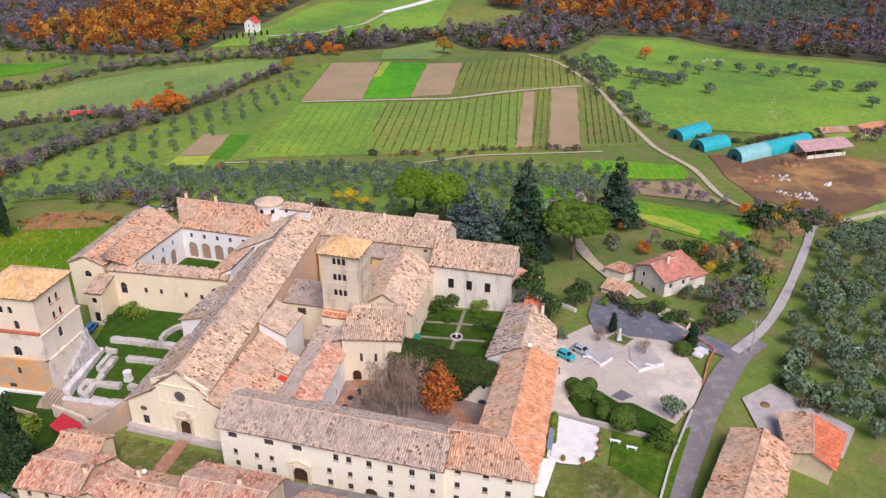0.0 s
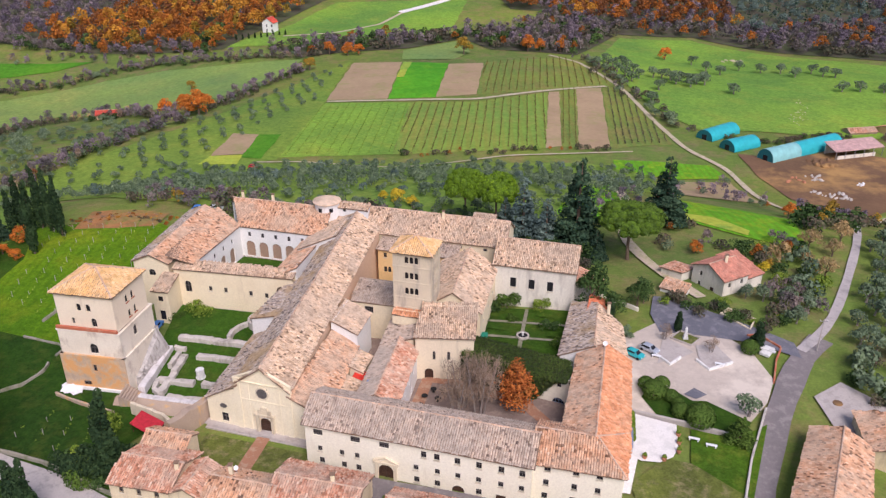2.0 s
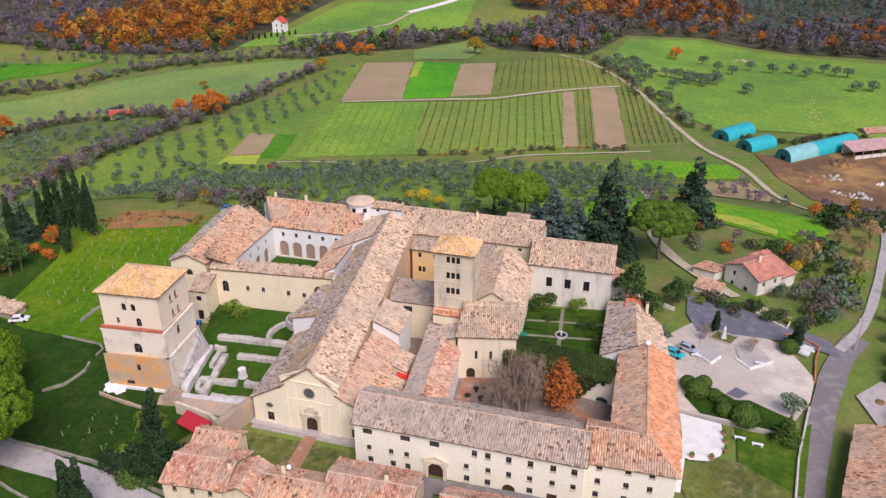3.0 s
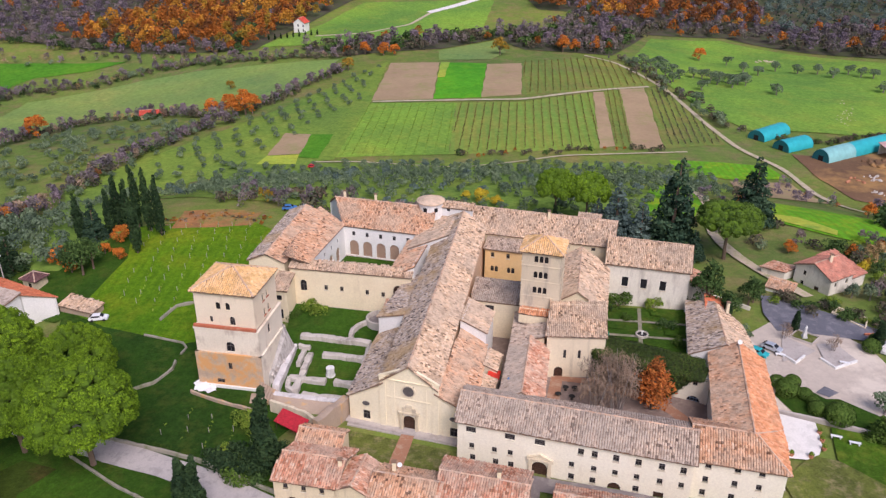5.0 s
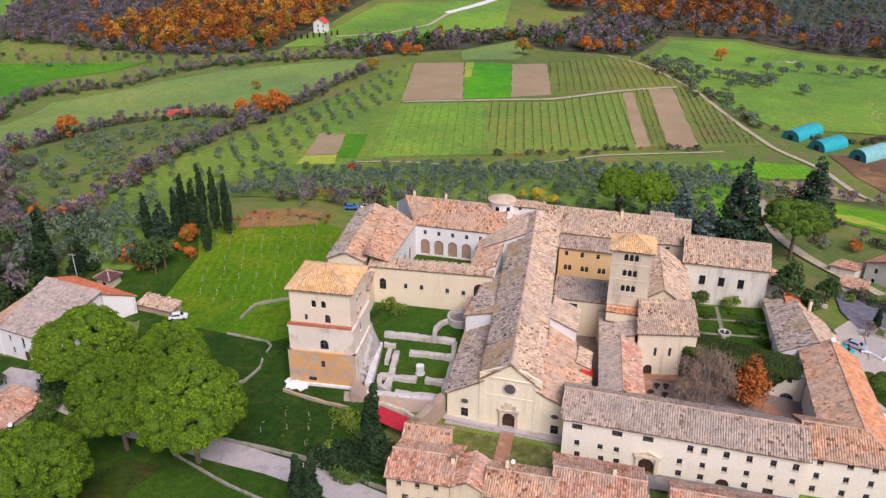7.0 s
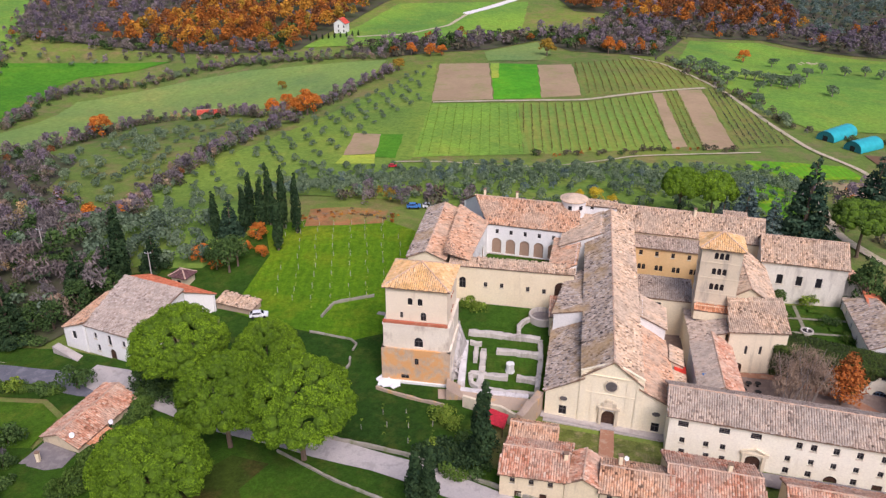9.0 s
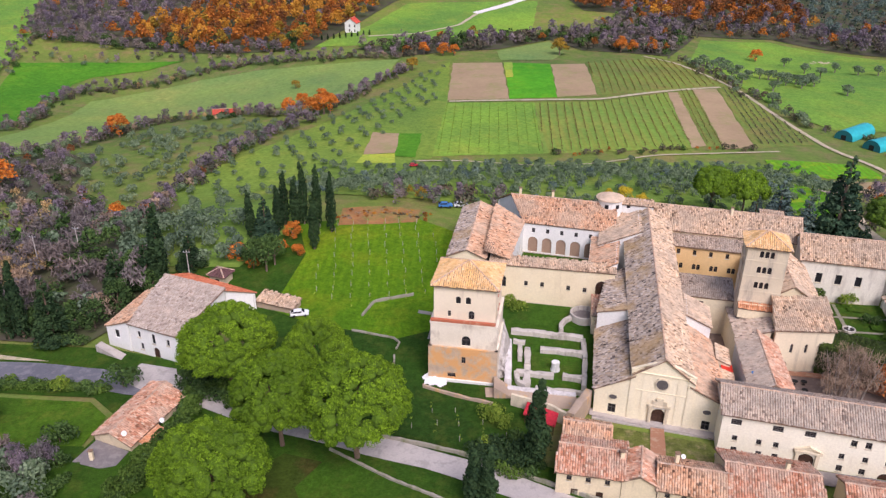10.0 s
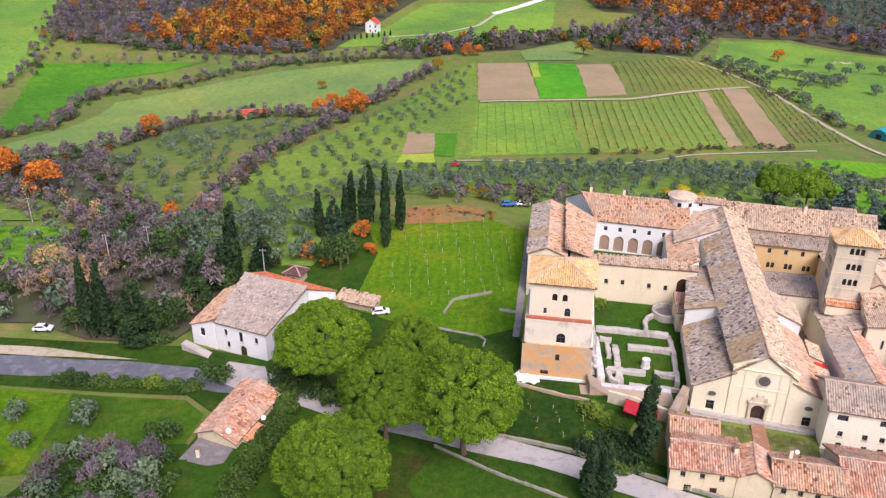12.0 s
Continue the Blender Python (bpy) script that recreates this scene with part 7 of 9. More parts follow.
thicket("wood", [p for p in rust if west(p)], [("bare", "l_mauve", 5, 1.5), ("bare", "l_bare", 3, 1.4), ("oak", "l_rust", 0.6, 1.2)], "leafless west end of the oak wood", "wood", 66, 0.3)
rust = [p for p in rust if not west(p)]
thicket("wood", rust, [("oak", "l_rust", 4, 1.6), ("oak", "l_russet", 2.5, 1.5), ("oak", "l_amber", 3, 1.6), ("oak", "l_gold", 1.2, 1.5), ("oak", "l_orange", 1.0, 1.4), ("bare", "l_mauve", 1.0, 1.4), ("shrub", "l_green", 0.5, 3.8)], "oak wood in russet autumn leaf", "wood", 29, 0.26)
edge = along([(-430, 605), (-300, 585), (-205, 582)], 5, 8, 30)
thicket("wood", edge, [("bare", "l_mauve", 4, 1.2), ("bare", "l_bare", 3, 1.2), ("oak", "l_rust", 2, 1.1), ("shrub", "l_green", 1, 3)], "leafless edge of the oak wood", "wood", 30, 0.3)
east = fill([(75, 640), (165, 645), (215, 592), (300, 520), (420, 520), (420, 800), (0, 800), (20, 710), (60, 700)], 8.0, 31, 0.5)
thicket("wood", [p for p in east if p[1] < 668 or p[0] > 330], [("bare", "l_mauve", 5, 1.45), ("bare", "l_bare", 4, 1.45), ("shrub", "l_scrub", 3, 3.2), ("oak", "l_rust", 1.2, 1.2)], "leafless wood above the pasture", "wood", 31, 0.3)
thicket("wood", [p for p in east if p[1] >= 668 and p[0] <= 210], [("oak", "l_rust", 3, 1.5), ("oak", "l_russet", 3, 1.5), ("oak", "l_amber", 1.0, 1.4), ("bare", "l_mauve", 4, 1.5)], "russet oak wood on the far hill", "wood", 32, 0.24)
thicket("wood", [p for p in east if p[1] >= 650 and 210 < p[0] <= 340], [("far_fir", "l_fir", 4, 0.75), ("oak", "l_cedar", 4, 1.1)], "dark conifer plantation on the far hill", "wood", 33, 0.12)
thicket("scrub", fill([(58, 146), (66, 152), (74, 168), (76, 190), (70, 196), (60, 190), (58, 176), (63, 168), (52, 154)], 3.8, 34, 0.5, keep=0.85), [("shrub", "l_scrub", 2.5, 1.7), ("bare", "l_bare", 2, 0.7), ("bare", "l_mauve", 1, 0.65), ("shrub", "l_bush", 2, 1.4), ("shrub", "l_green", 1.5, 1.5), ("oak", "l_rust", 0.5, 0.4), ("olive", "l_olive", 3, 1.1), ("bare", "l_tan", 1, 0.6), ("oak", "l_gold", 0.5, 0.4)], "tangled shrubs between house and lane", "scrub", 34)
thicket("scrub", along([(84, 205), (92, 216), (110, 246), (128, 257)], 3.5, 9, 35, rows=3), [("shrub", "l_green", 4, 2.2), ("bare", "l_mauve", 2, 0.8), ("shrub", "l_scrub", 3, 2.0), ("oak", "l_gold", 0.6, 0.6)], "evergreen thicket beside the farm lane", "scrub", 35)
thicket("scrub", fill([(20, 205), (36, 238), (60, 268), (48, 204), (60, 192), (36, 180)], 6, 36, 0.5, keep=0.6), [("shrub", "l_scrub", 3, 1.6), ("bare", "l_mauve", 4, 0.7), ("olive", "l_olive", 3, 1.0), ("oak", "l_rust", 0.8, 0.4)], "orchard trees and scrub on terraces", "scrub", 36)
thicket("scrub", fill([(62, 300), (92, 300), (98, 262), (84, 245), (66, 268)], 6, 37, 0.4, keep=0.7), [("bare", "l_mauve", 5, 0.75), ("olive", "l_olive", 2, 1.0), ("oak", "l_rust", 1, 0.4)], "mauve leafless orchard", "orchard", 37)
thicket("scrub", along([(-4, 190), (10, 180), (20, 174)], 3.0, 7, 38, rows=3), [("shrub", "l_green", 5, 2.0), ("shrub", "l_scrub", 2, 1.7)], "dark evergreen shrubs behind the refectory", "scrub", 38)
thicket("scrub", along([(-110, 208), (-80, 203), (-50, 198), (-24, 196)], 3.5, 9, 39, rows=3), [("bare", "l_mauve", 4, 0.7), ("bare", "l_bare", 3, 0.7), ("shrub", "l_scrub", 3, 1.8), ("oak", "l_gold", 1.0, 0.45)], "leafless shrubs below the abbey wall", "scrub", 39)
thicket("scrub", along([(-122, 187), (-108, 192), (-94, 190)], 1.4, 4, 40, rows=4), [("shrub", "l_rust", 2, 0.42), ("shrub", "l_amber", 1, 0.4), ("shrub", "l_brown", 2, 0.42), ("shrub", "l_scrub", 1, 0.5)], "rusty shrubs above the vineyard lawn", "scrub", 40)
thicket("scrub", along([(-136.5, 116.5), (-135.9, 108.5), (-137.4, 99.5), (-138.2, 92.8), (-139.3, 86.7), (-140.5, 81.6)], 1.2, 1.8, 42, rows=3), [("shrub", "l_hedge", 4, 1.25), ("shrub", "l_green", 2, 1.2)], "long dark hedge beside the barn", "hedge", 42, 1.2)
thicket("scrub", along([(-138.3, 122.5), (-136.3, 118.3), (-130.9, 116.4), (-123.8, 112.3)], 1.6, 3.0, 70, rows=2), [("shrub", "l_green", 4, 1.6), ("shrub", "l_hedge", 2, 1.4)], "dark evergreens between barn and street", "scrub", 70, 1.0)
thicket("scrub", fill([(-160, 164), (-148, 166), (-147.5, 154), (-156, 154)], 4.2, 71, 0.45), [("shrub", "l_green", 4, 1.5), ("olive", "l_olive", 2, 1.0), ("shrub", "l_scrub", 2, 1.4)], "dark shrubs behind the farmhouse", "scrub", 71, 1.0)
thicket("scrub", fill([(-81.6, 101.6), (-75.1, 103.2), (-71.1, 98.5), (-71.2, 92.9), (-76.6, 92.7), (-80.4, 96)], 2.4, 72, 0.45), [("shrub", "l_green", 4, 1.5), ("shrub", "l_cypress", 3, 1.5), ("shrub", "l_hedge", 1, 1.3)], "dark evergreens between street and red cover", "scrub", 72, 1.0)
thicket("scrub", along([(-184, 118.4), (-166, 118.6), (-153, 118.4)], 1.2, 1.1, 43, rows=2), [("shrub", "l_green", 4, 0.95), ("shrub", "l_hedge", 2, 0.95)], "dark hedge along the country road", "hedge", 43, 1.3)
thicket("scrub", along([(-81, 100.5), (-74, 98.6), (-69, 97.5)], 1.8, 3.5, 44, rows=3), [("shrub", "l_green", 4, 1.2), ("shrub", "l_bush", 1.5, 1.0), ("shrub", "l_cypress", 2, 1.4)], "dark evergreen shrubs below the red cover", "scrub", 44, 1.2)
thicket("scrub", along([(30, 156), (42, 150), (56, 146)], 2.4, 5, 45, rows=2), [("shrub", "l_green", 2, 1.2), ("shrub", "l_bush", 1, 1.0), ("shrub", "l_scrub", 2, 1.2)], "low shrubs beside the yard", "scrub", 45)
thicket("scrub", along([(-47, 327), (22, 339), (50, 340)], 4, 3, 46, rows=1), [("shrub", "l_scrub", 3, 1.4), ("oak", "l_rust", 1, 0.3), ("shrub", "l_green", 1, 1.4)], "scrub line under the vineyard", "hedgerow", 46)
thicket("scrub", along([(62, 118), (66, 128), (62, 132)], 2.4, 6, 47, rows=3), [("shrub", "l_green", 2, 1.6), ("olive", "l_olive", 3, 1.0), ("shrub", "l_scrub", 2, 1.5)], "shrubs along the village road", "scrub", 47)


# vine rows
def vine_rows(name, poly, turn, gap, step, leaf, label, seed, size=0.5, n=5, height=1.1):
    rng = np.random.default_rng(seed)
    xs, ys = [p[0] for p in poly], [p[1] for p in poly]
    cx, cy, r = sum(xs) / len(xs), sum(ys) / len(ys), max(max(xs) - min(xs), max(ys) - min(ys))
    Vs = []
    for i in range(-int(r / gap), int(r / gap) + 1):
        for j in range(-int(r / step), int(r / step) + 1):
            u, v = i * gap + rng.normal() * 0.1, j * step + rng.uniform(-0.3, 0.3) * step
            x, y = cx + u * math.cos(turn) - v * math.sin(turn), cy + u * math.sin(turn) + v * math.cos(turn)
            if inside(list(poly), x, y) and rng.random() < 0.85:
                V = leaves([(0, 0, height * 0.6, size, size, height * 0.5)], n, size * 0.55, rng, 0.2, 1.5, up=0.6)
                Vs.append(V + (x, y, land(x, y) + 0.2))
    tagged(new(name, quads(np.concatenate(Vs), name, M[leaf])), label, "vines", kind="stuff")


vine_rows("vine_rows", [(-46, 411), (-10, 410), (28, 427), (21, 343), (-47, 332)], -0.06, 4.3, 0.9, "l_vine", "rows of brown-green vines", 51, 0.36, 4, 1.3)
vine_rows("vine_rows", [(-4, 512), (50, 535), (72, 455), (62, 448), (22, 432), (-9, 427)], -0.08, 4.3, 0.9, "l_vine", "rows of yellowing vines above the track", 52, 0.36, 4, 1.3)
vine_rows("vine_rows", [(62, 442), (70, 446), (81, 352), (52, 345)], -0.1, 3.2, 1.0, "l_scrub", "rows of bare vines on dark soil", 53, 0.4, 4, 1.2)
vine_rows("vine_rows", [(36, 431), (46, 437), (36, 342), (29, 346)], -0.1, 3.0, 1.0, "l_vine", "narrow strip of vines", 54, 0.36, 4, 1.2)
vine_rows("vine_rows", [(-94, 414), (-47, 410), (-49, 332), (-98, 327)], -0.03, 4.6, 1.2, "l_bush", "faint rows of young vines in grass", 55, 0.3, 3, 0.7)

# ---- smaller things ----
def low_wall(name, pts, h, t, material, label, category="wall", base=None, group="", rough=0.12, kind=""):
    """A free-standing wall along a line, its top uneven as old masonry is."""
    rng = random.Random(int(abs(pts[0][0] * 17 + pts[0][1] * 5)))
    line = []
    for (xa, ya), (xb, yb) in zip(pts, pts[1:]):
        n = max(1, int(math.hypot(xb - xa, yb - ya) / 1.1))
        line += [(xa + (xb - xa) * k / n, ya + (yb - ya) * k / n) for k in range(n)]
    line.append(pts[-1])
    verts, faces = [], []
    for k, (x, y) in enumerate(line):
        a, b = line[max(0, k - 1)], line[min(len(line) - 1, k + 1)]
        dx, dy = b[0] - a[0], b[1] - a[1]
        d = math.hypot(dx, dy) or 1
        g = land(x, y) if base is None else base
        top = g + h * (1 + rng.uniform(-rough, rough))
        w = t / 2 * (1 + rng.uniform(-rough, rough))
        nx, ny = -dy / d * w, dx / d * w
        verts += [(x - nx, y - ny, g - 0.6), (x - nx * 0.95, y - ny * 0.95, top - 0.06), (x - nx * 0.6, y - ny * 0.6, top), (x + nx * 0.6, y + ny * 0.6, top + rng.uniform(-0.05, 0.05)), (x + nx * 0.95, y + ny * 0.95, top - 0.06), (x + nx, y + ny, g - 0.6)]
        if k:
            o = 6 * k
            faces += [(o - 6 + j, o + j, o + j + 1, o - 5 + j) for j in range(5)]
    faces += [(0, 1, 2, 3, 4, 5), tuple(len(verts) - 6 + j for j in (5, 4, 3, 2, 1, 0))]
    faces = [f[::-1] for f in faces]
    return tagged(new(name, finish(name, verts, faces, material)), label, category, group, kind)


# excavated ruins
RU = "excavated ruins beside the church"
for pts, t in ((((-74.3, 136.5), (-67.1, 135.6), (-59.3, 134.4)), 1.5),
               (((-59.3, 134.4), (-59.8, 127.2), (-61.2, 118.5)), 1),
               (((-68.6, 130.4), (-64.5, 129.9), (-60.1, 129)), 1.4),
               (((-71.2, 130.9), (-71.6, 125.1), (-72.2, 118.9)), 1.4),
               (((-72.7, 131.6), (-73, 126.8)), 1),
               (((-74, 123), (-70.8, 122.6), (-66.6, 122.1)), 1.3),
               (((-74, 123), (-73.8, 120.1), (-72.2, 118.9)), 0.9),
               (((-64.9, 122), (-61, 121.2)), 1.4),
               (((-70.5, 118.3), (-66.1, 117.5), (-61.2, 117.1)), 0.9),
               (((-74, 133), (-71.6, 132.5)), 0.8)):
    for a, b in zip(pts, pts[1:]):
        low_wall("ruin_wall", (a, b), 0.8, t, M["stone"], "low grey stone wall of an excavated ruin", "ruin", base=ruin_floor((a[1] + b[1]) / 2) + 0.1, group=RU, rough=0.2)
low_wall("parapet", ((-75, 132.9), (-75.4, 125.8), (-75.8, 119.2)), 2.1, 1.4, M["chalk"], "white-topped retaining wall round the ruins", "wall", rough=0.05)
low_wall("parapet", ((-75.9, 118.1), (-70.3, 117.1), (-63, 116.1)), 1.1, 1.3, M["chalk"], "white-topped retaining wall round the ruins", "wall", rough=0.05)
bank = thing("terrace_bank", "battered brown rubble wall below the ruins", "wall")
crest = [(-80.2, 117.5, 0.9), (-75.9, 117.4, 0.95), (-70.3, 116.4, 0.95), (-63, 115.4, 0.95)]
foot = [(x + 0.2, y - 4.0, -0.4) for x, y, z in crest]
back = [(x, y + 0.5, z) for x, y, z in crest]
part("face", finish("face", crest + foot + back, [f for k in range(3) for f in ((4 + k, 5 + k, 1 + k, k), (k, 1 + k, 9 + k, 8 + k))], M["stone_warm"]), None, bank)
low_wall("gateway_wall", [(-61.2, 113.4), (-63.4, 109.6), (-65.6, 105.8)], 4.4, 1.5, M["stone_warm"], "weathered brown stone gateway wall beside the church", "wall", rough=0.07)
low_wall("apse_ruin", ((-63.7, 136.1), (-63.6, 138.5), (-62.5, 140.5), (-60.6, 142.1)), 0.9, 0.9, M["stone"], "curved stone footing of a ruined apse", "ruin", base=2.3, group=RU, rough=0.05)
col = thing("column_stump", "short white column stump in the ruins", "column", (-66.1, 124.5, 0.8))
part("drum", tube_bm([(0, 0.95), (0.25, 0.95), (0.3, 0.82), (1.7, 0.78), (1.78, 0.85), (1.95, 0.82)], 20), M["statue"], col)
st = thing("spiral_stair", "round grey stair well beside the aisle", "stair", (-58.2, 142.4, 1.6))
part("drum", tube_bm([(0, 3.0), (2.2, 3.0), (2.25, 2.6), (1.2, 2.5)], 22), M["stone"], st)
part("landing", tube_bm([(1.0, 2.5), (1.25, 2.5)], 22), M["asphalt"], st)
block("porch", "small tiled porch against the cloister wall", "porch", [(-57.4, 136.6), (-52.6, 136.0), (-51.8, 142.6), (-56.6, 143.4)], 0, 6.6, 7.6, "front", "tile_red", "cream", {}, over=0.25)
# rubble slope at the tower's foot
rng = random.Random(5)
bm = bmesh.new()
for k in range(46):
    a = rng.random()
    x, y = -76.9 + 1.9 * rng.random() * (0.3 + 0.7 * a), 121.5 + 11 * a
    s = rng.uniform(0.25, 0.7)
    m = Matrix.Translation((x, y, 0.5 + (1 - (x + 76.6) / 2.8) * 3.4 * rng.random())) @ Matrix.Rotation(rng.random() * 3, 4, (rng.random(), rng.random(), 1)) @ Matrix.Diagonal((s, s * 0.8, s * 0.7, 1))
    bmesh.ops.create_icosphere(bm, subdivisions=1, radius=0.8, matrix=m)
me = bpy.data.meshes.new("rubble")
bm.to_mesh(me)
bm.free()
me.materials.append(M["rubble"])
tagged(new("rubble", me), "grey rubble heaped at the tower's foot", "rubble", kind="stuff")
butt = thing("buttress", "sloping ruined masonry buttress of the tower", "buttress")
part("body", finish("body", [(-78.2, 121.4, -0.5), (-76.4, 121.4, -0.5), (-73.8, 132.6, -0.5), (-76.4, 133.4, -0.5), (-78.0, 121.6, 2.6), (-77.0, 122.0, 2.0), (-75.9, 130.2, 6.6), (-76.5, 131.2, 8.6)],
     [(0, 1, 5, 4), (1, 2, 6, 5), (2, 3, 7, 6), (4, 5, 6, 7), (0, 4, 7, 3)], M["rubble"]), None, butt)
for k in range(8):
    part("step", box_bm((-78.6 + 0.45 * k, 115.4, -0.6, -78.1 + 0.45 * k, 119.3, 2.6 - 0.3 * k), bevel=0.03), M["stone_warm"], butt, "worn brown stone step")
part("plinth", box_bm((-91.8, 120.9, 0.2, -78.4, 121.6, 0.9), bevel=0.05), M["white"], butt).matrix_basis = Matrix.Translation((-91.3, 121.3, 0)) @ Matrix.Rotation(-0.142, 4, 'Z') @ Matrix.Translation((91.3, -121.3, 0))
rng2 = np.random.default_rng(9)
tv = []
for k in range(36):
    tv.append((-91.5 + 3.6 * rng2.random(), 119.6 + 2.2 * rng2.random()))
bm = bmesh.new()
for x, y in tv:
    s = rng.uniform(0.4, 1.0)
    bmesh.ops.create_grid(bm, x_segments=2, y_segments=2, size=s, matrix=Matrix.Translation((x, y, land(x, y) + 0.5 + 0.25 * rng.random())) @ Matrix.Rotation(rng.random() * 0.5, 4, 'X') @ Matrix.Rotation(rng.random() * 3, 4, 'Z'))
for v in bm.verts:
    v.co.z += rng.uniform(-0.12, 0.12)
me = bpy.data.meshes.new("tarpaulin")
bm.to_mesh(me)
bm.free()
me.materials.append(M["whitepaint"])
tagged(new("tarpaulin", me), "crumpled white tarpaulin at the tower's foot", "tarpaulin")

ribbon("path", [(-85.6, 178), (-87.6, 162.8), (-89.0, 153.1), (-90.2, 142.5), (-91.4, 134.5)], 1.5, M["pavers_dull"], "grey flagstone walk behind the tower", "path", lift=0.42)
ribbon("path", [(-94.6, 144.4), (-89.8, 143.2)], 1.1, M["pavers_dull"], "short grey flagstone spur on the lawn", "path", lift=0.44)
# red cover, courtyards
cover = thing("red_cover", "crimson sheet roof in a small yard", "awning")
part("sheet", finish("sheet", [(-72.6, 111.6, 2.6), (-67.2, 108.4, 2.6), (-68.2, 105.0, 2.2), (-73.6, 108.4, 2.2), (-72.6, 111.6, 2.45), (-67.2, 108.4, 2.45), (-68.2, 105.0, 2.05), (-73.6, 108.4, 2.05)],
     [(3, 2, 1, 0), (4, 5, 6, 7), (0, 1, 5, 4), (1, 2, 6, 5), (2, 3, 7, 6), (3, 0, 4, 7)], M["crimson"]), None, cover)
for x, y in ((-72.4, 111.2), (-67.5, 108.3), (-68.4, 105.4), (-73.2, 108.4)):
    part("post", tube_bm([(x, y, -0.2, 0.07), (x, y, 2.3, 0.07)], 8), M["wood"], cover)
low_wall("yard_wall", [(-75.4, 113.6), (-68.6, 110.6), (-65.6, 108.2)], 2.9, 0.6, M["trim"], "tile-capped yard wall behind the red cover", "wall", rough=0.05)
aw = thing("awning", "bright red awning beside the chapel annex", "awning")
ax, ay = -34.3, 120.6
part("cloth", finish("cloth", [(ax - 1.0, ay - 1.2, 5.4), (ax + 1.2, ay - 1.6, 4.9), (ax + 1.7, ay + 1.0, 4.9), (ax - 0.5, ay + 1.4, 5.4), (ax - 1.0, ay - 1.2, 5.3), (ax + 1.2, ay - 1.6, 4.6), (ax + 1.7, ay + 1.0, 4.6), (ax - 0.5, ay + 1.4, 5.3)],
     [(0, 1, 2, 3), (7, 6, 5, 4), (0, 4, 5, 1), (1, 5, 6, 2), (2, 6, 7, 3), (3, 7, 4, 0)], M["red"]), None, aw)
for x, y in ((ax + 1.1, ay - 1.4), (ax + 1.6, ay + 0.9)):
    part("post", tube_bm([(x, y, 0, 0.05), (x, y, 4.7, 0.05)], 8), M["metal"], aw)
tank = thing("water_tank", "blue water tank on the roof", "tank", (-31.2, 114.5, 7.2))
part("body", tube_bm([(0, 0.5), (0.1, 0.6), (1.0, 0.6), (1.15, 0.3)], 14), M["blue"], tank)

# ivy-covered wall between courtyard and garden
iw = thing("garden_wall", "tall courtyard wall overgrown with clipped ivy", "wall")
wall(iw, (-14.4, 125.6), (5.4, 116.6), 0, 7.5, M["facade"], [(19.3, 0.3, 2.4, 2.8, "arch blue grid"), (19.2, 5.4, 0.8, 1.1, "")], thick=1.2)
def ivy_at(k, back):
    """A point k metres along the wall and back metres behind its face."""
    return -14.0 + 0.910 * k + 0.414 * back, 125.3 - 0.414 * k + 0.910 * back


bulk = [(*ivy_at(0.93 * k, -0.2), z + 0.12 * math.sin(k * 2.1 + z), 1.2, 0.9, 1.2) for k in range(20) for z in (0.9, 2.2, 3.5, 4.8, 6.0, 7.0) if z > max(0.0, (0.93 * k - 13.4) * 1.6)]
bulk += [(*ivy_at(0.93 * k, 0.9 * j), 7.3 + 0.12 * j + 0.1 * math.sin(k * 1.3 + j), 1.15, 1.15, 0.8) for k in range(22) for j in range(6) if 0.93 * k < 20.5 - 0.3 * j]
# Solid core below the leaves, inner shade painted in as a dark colour.
part("ivy_core", quads(cores(bulk, 0.86), "ivy_core", M["ivy_core"]), None, iw, "dark filler body giving the ivy its inner shade")
part("ivy", quads(leaves(bulk, 24000, 0.12, np.random.default_rng(3), 0.86, flat=0.8), "ivy", M["l_ivy"]), None, iw, "dense clipped green ivy")
tree("oak", "l_green", 13.6, 149.6, 1.15, 1.25, "evergreen_tree", "dark evergreen tree between hall and wing", "tree")
tree("oak", "l_green", 17.6, 146.2, 0.8, 1.0, "evergreen_tree", "dark evergreen tree between hall and wing", "tree")
# garden paths, beds and fountain
for pts in (((-3.8, 131), (-0.6, 150.6)), ((-12, 140.4), (8.4, 136.6)), ((-11, 146.4), (9.6, 142.6))):
    ribbon("path", list(pts), 0.8, M["garden_path"], "narrow stone path of the monastery garden", "path", lift=0.62)
ft = thing("fountain", "round stone fountain basin in the garden", "fountain", (-2.2, 139, land(-2.2, 139) + 0.6))
part("basin", tube_bm([(0, 1.3), (0.5, 1.35), (0.55, 1.1), (0.2, 1.0)], 24), M["stone"], ft)
part("water", tube_bm([(0.3, 1.02), (0.34, 1.02)], 24), M["dark"], ft)
part("jet", tube_bm([(0, 0.25), (0.9, 0.14), (1.0, 0.3), (1.1, 0.1)], 14), M["statue"], ft)
for x, y in ((-8, 149), (-7.4, 143.6), (-9.4, 137.6), (3.8, 148), (5.2, 139.8), (3.4, 133.4)):
    sheet("flower_bed", finish("flower_bed", [(x - 2.2, y + 0.9, land(x, y) + 0.75), (x - 2.6, y - 1.1, land(x, y) + 0.75), (x + 1.8, y - 2.0, land(x, y) + 0.75), (x + 2.2, y, land(x, y) + 0.75)], [(0, 1, 2, 3)], M["lawn"]), "small square garden lawn plot", "garden bed")
gs = thing("garden_awning", "green awning against the abbey wall", "awning", (-10.6, 136.4, land(-10, 136) + 0.4))
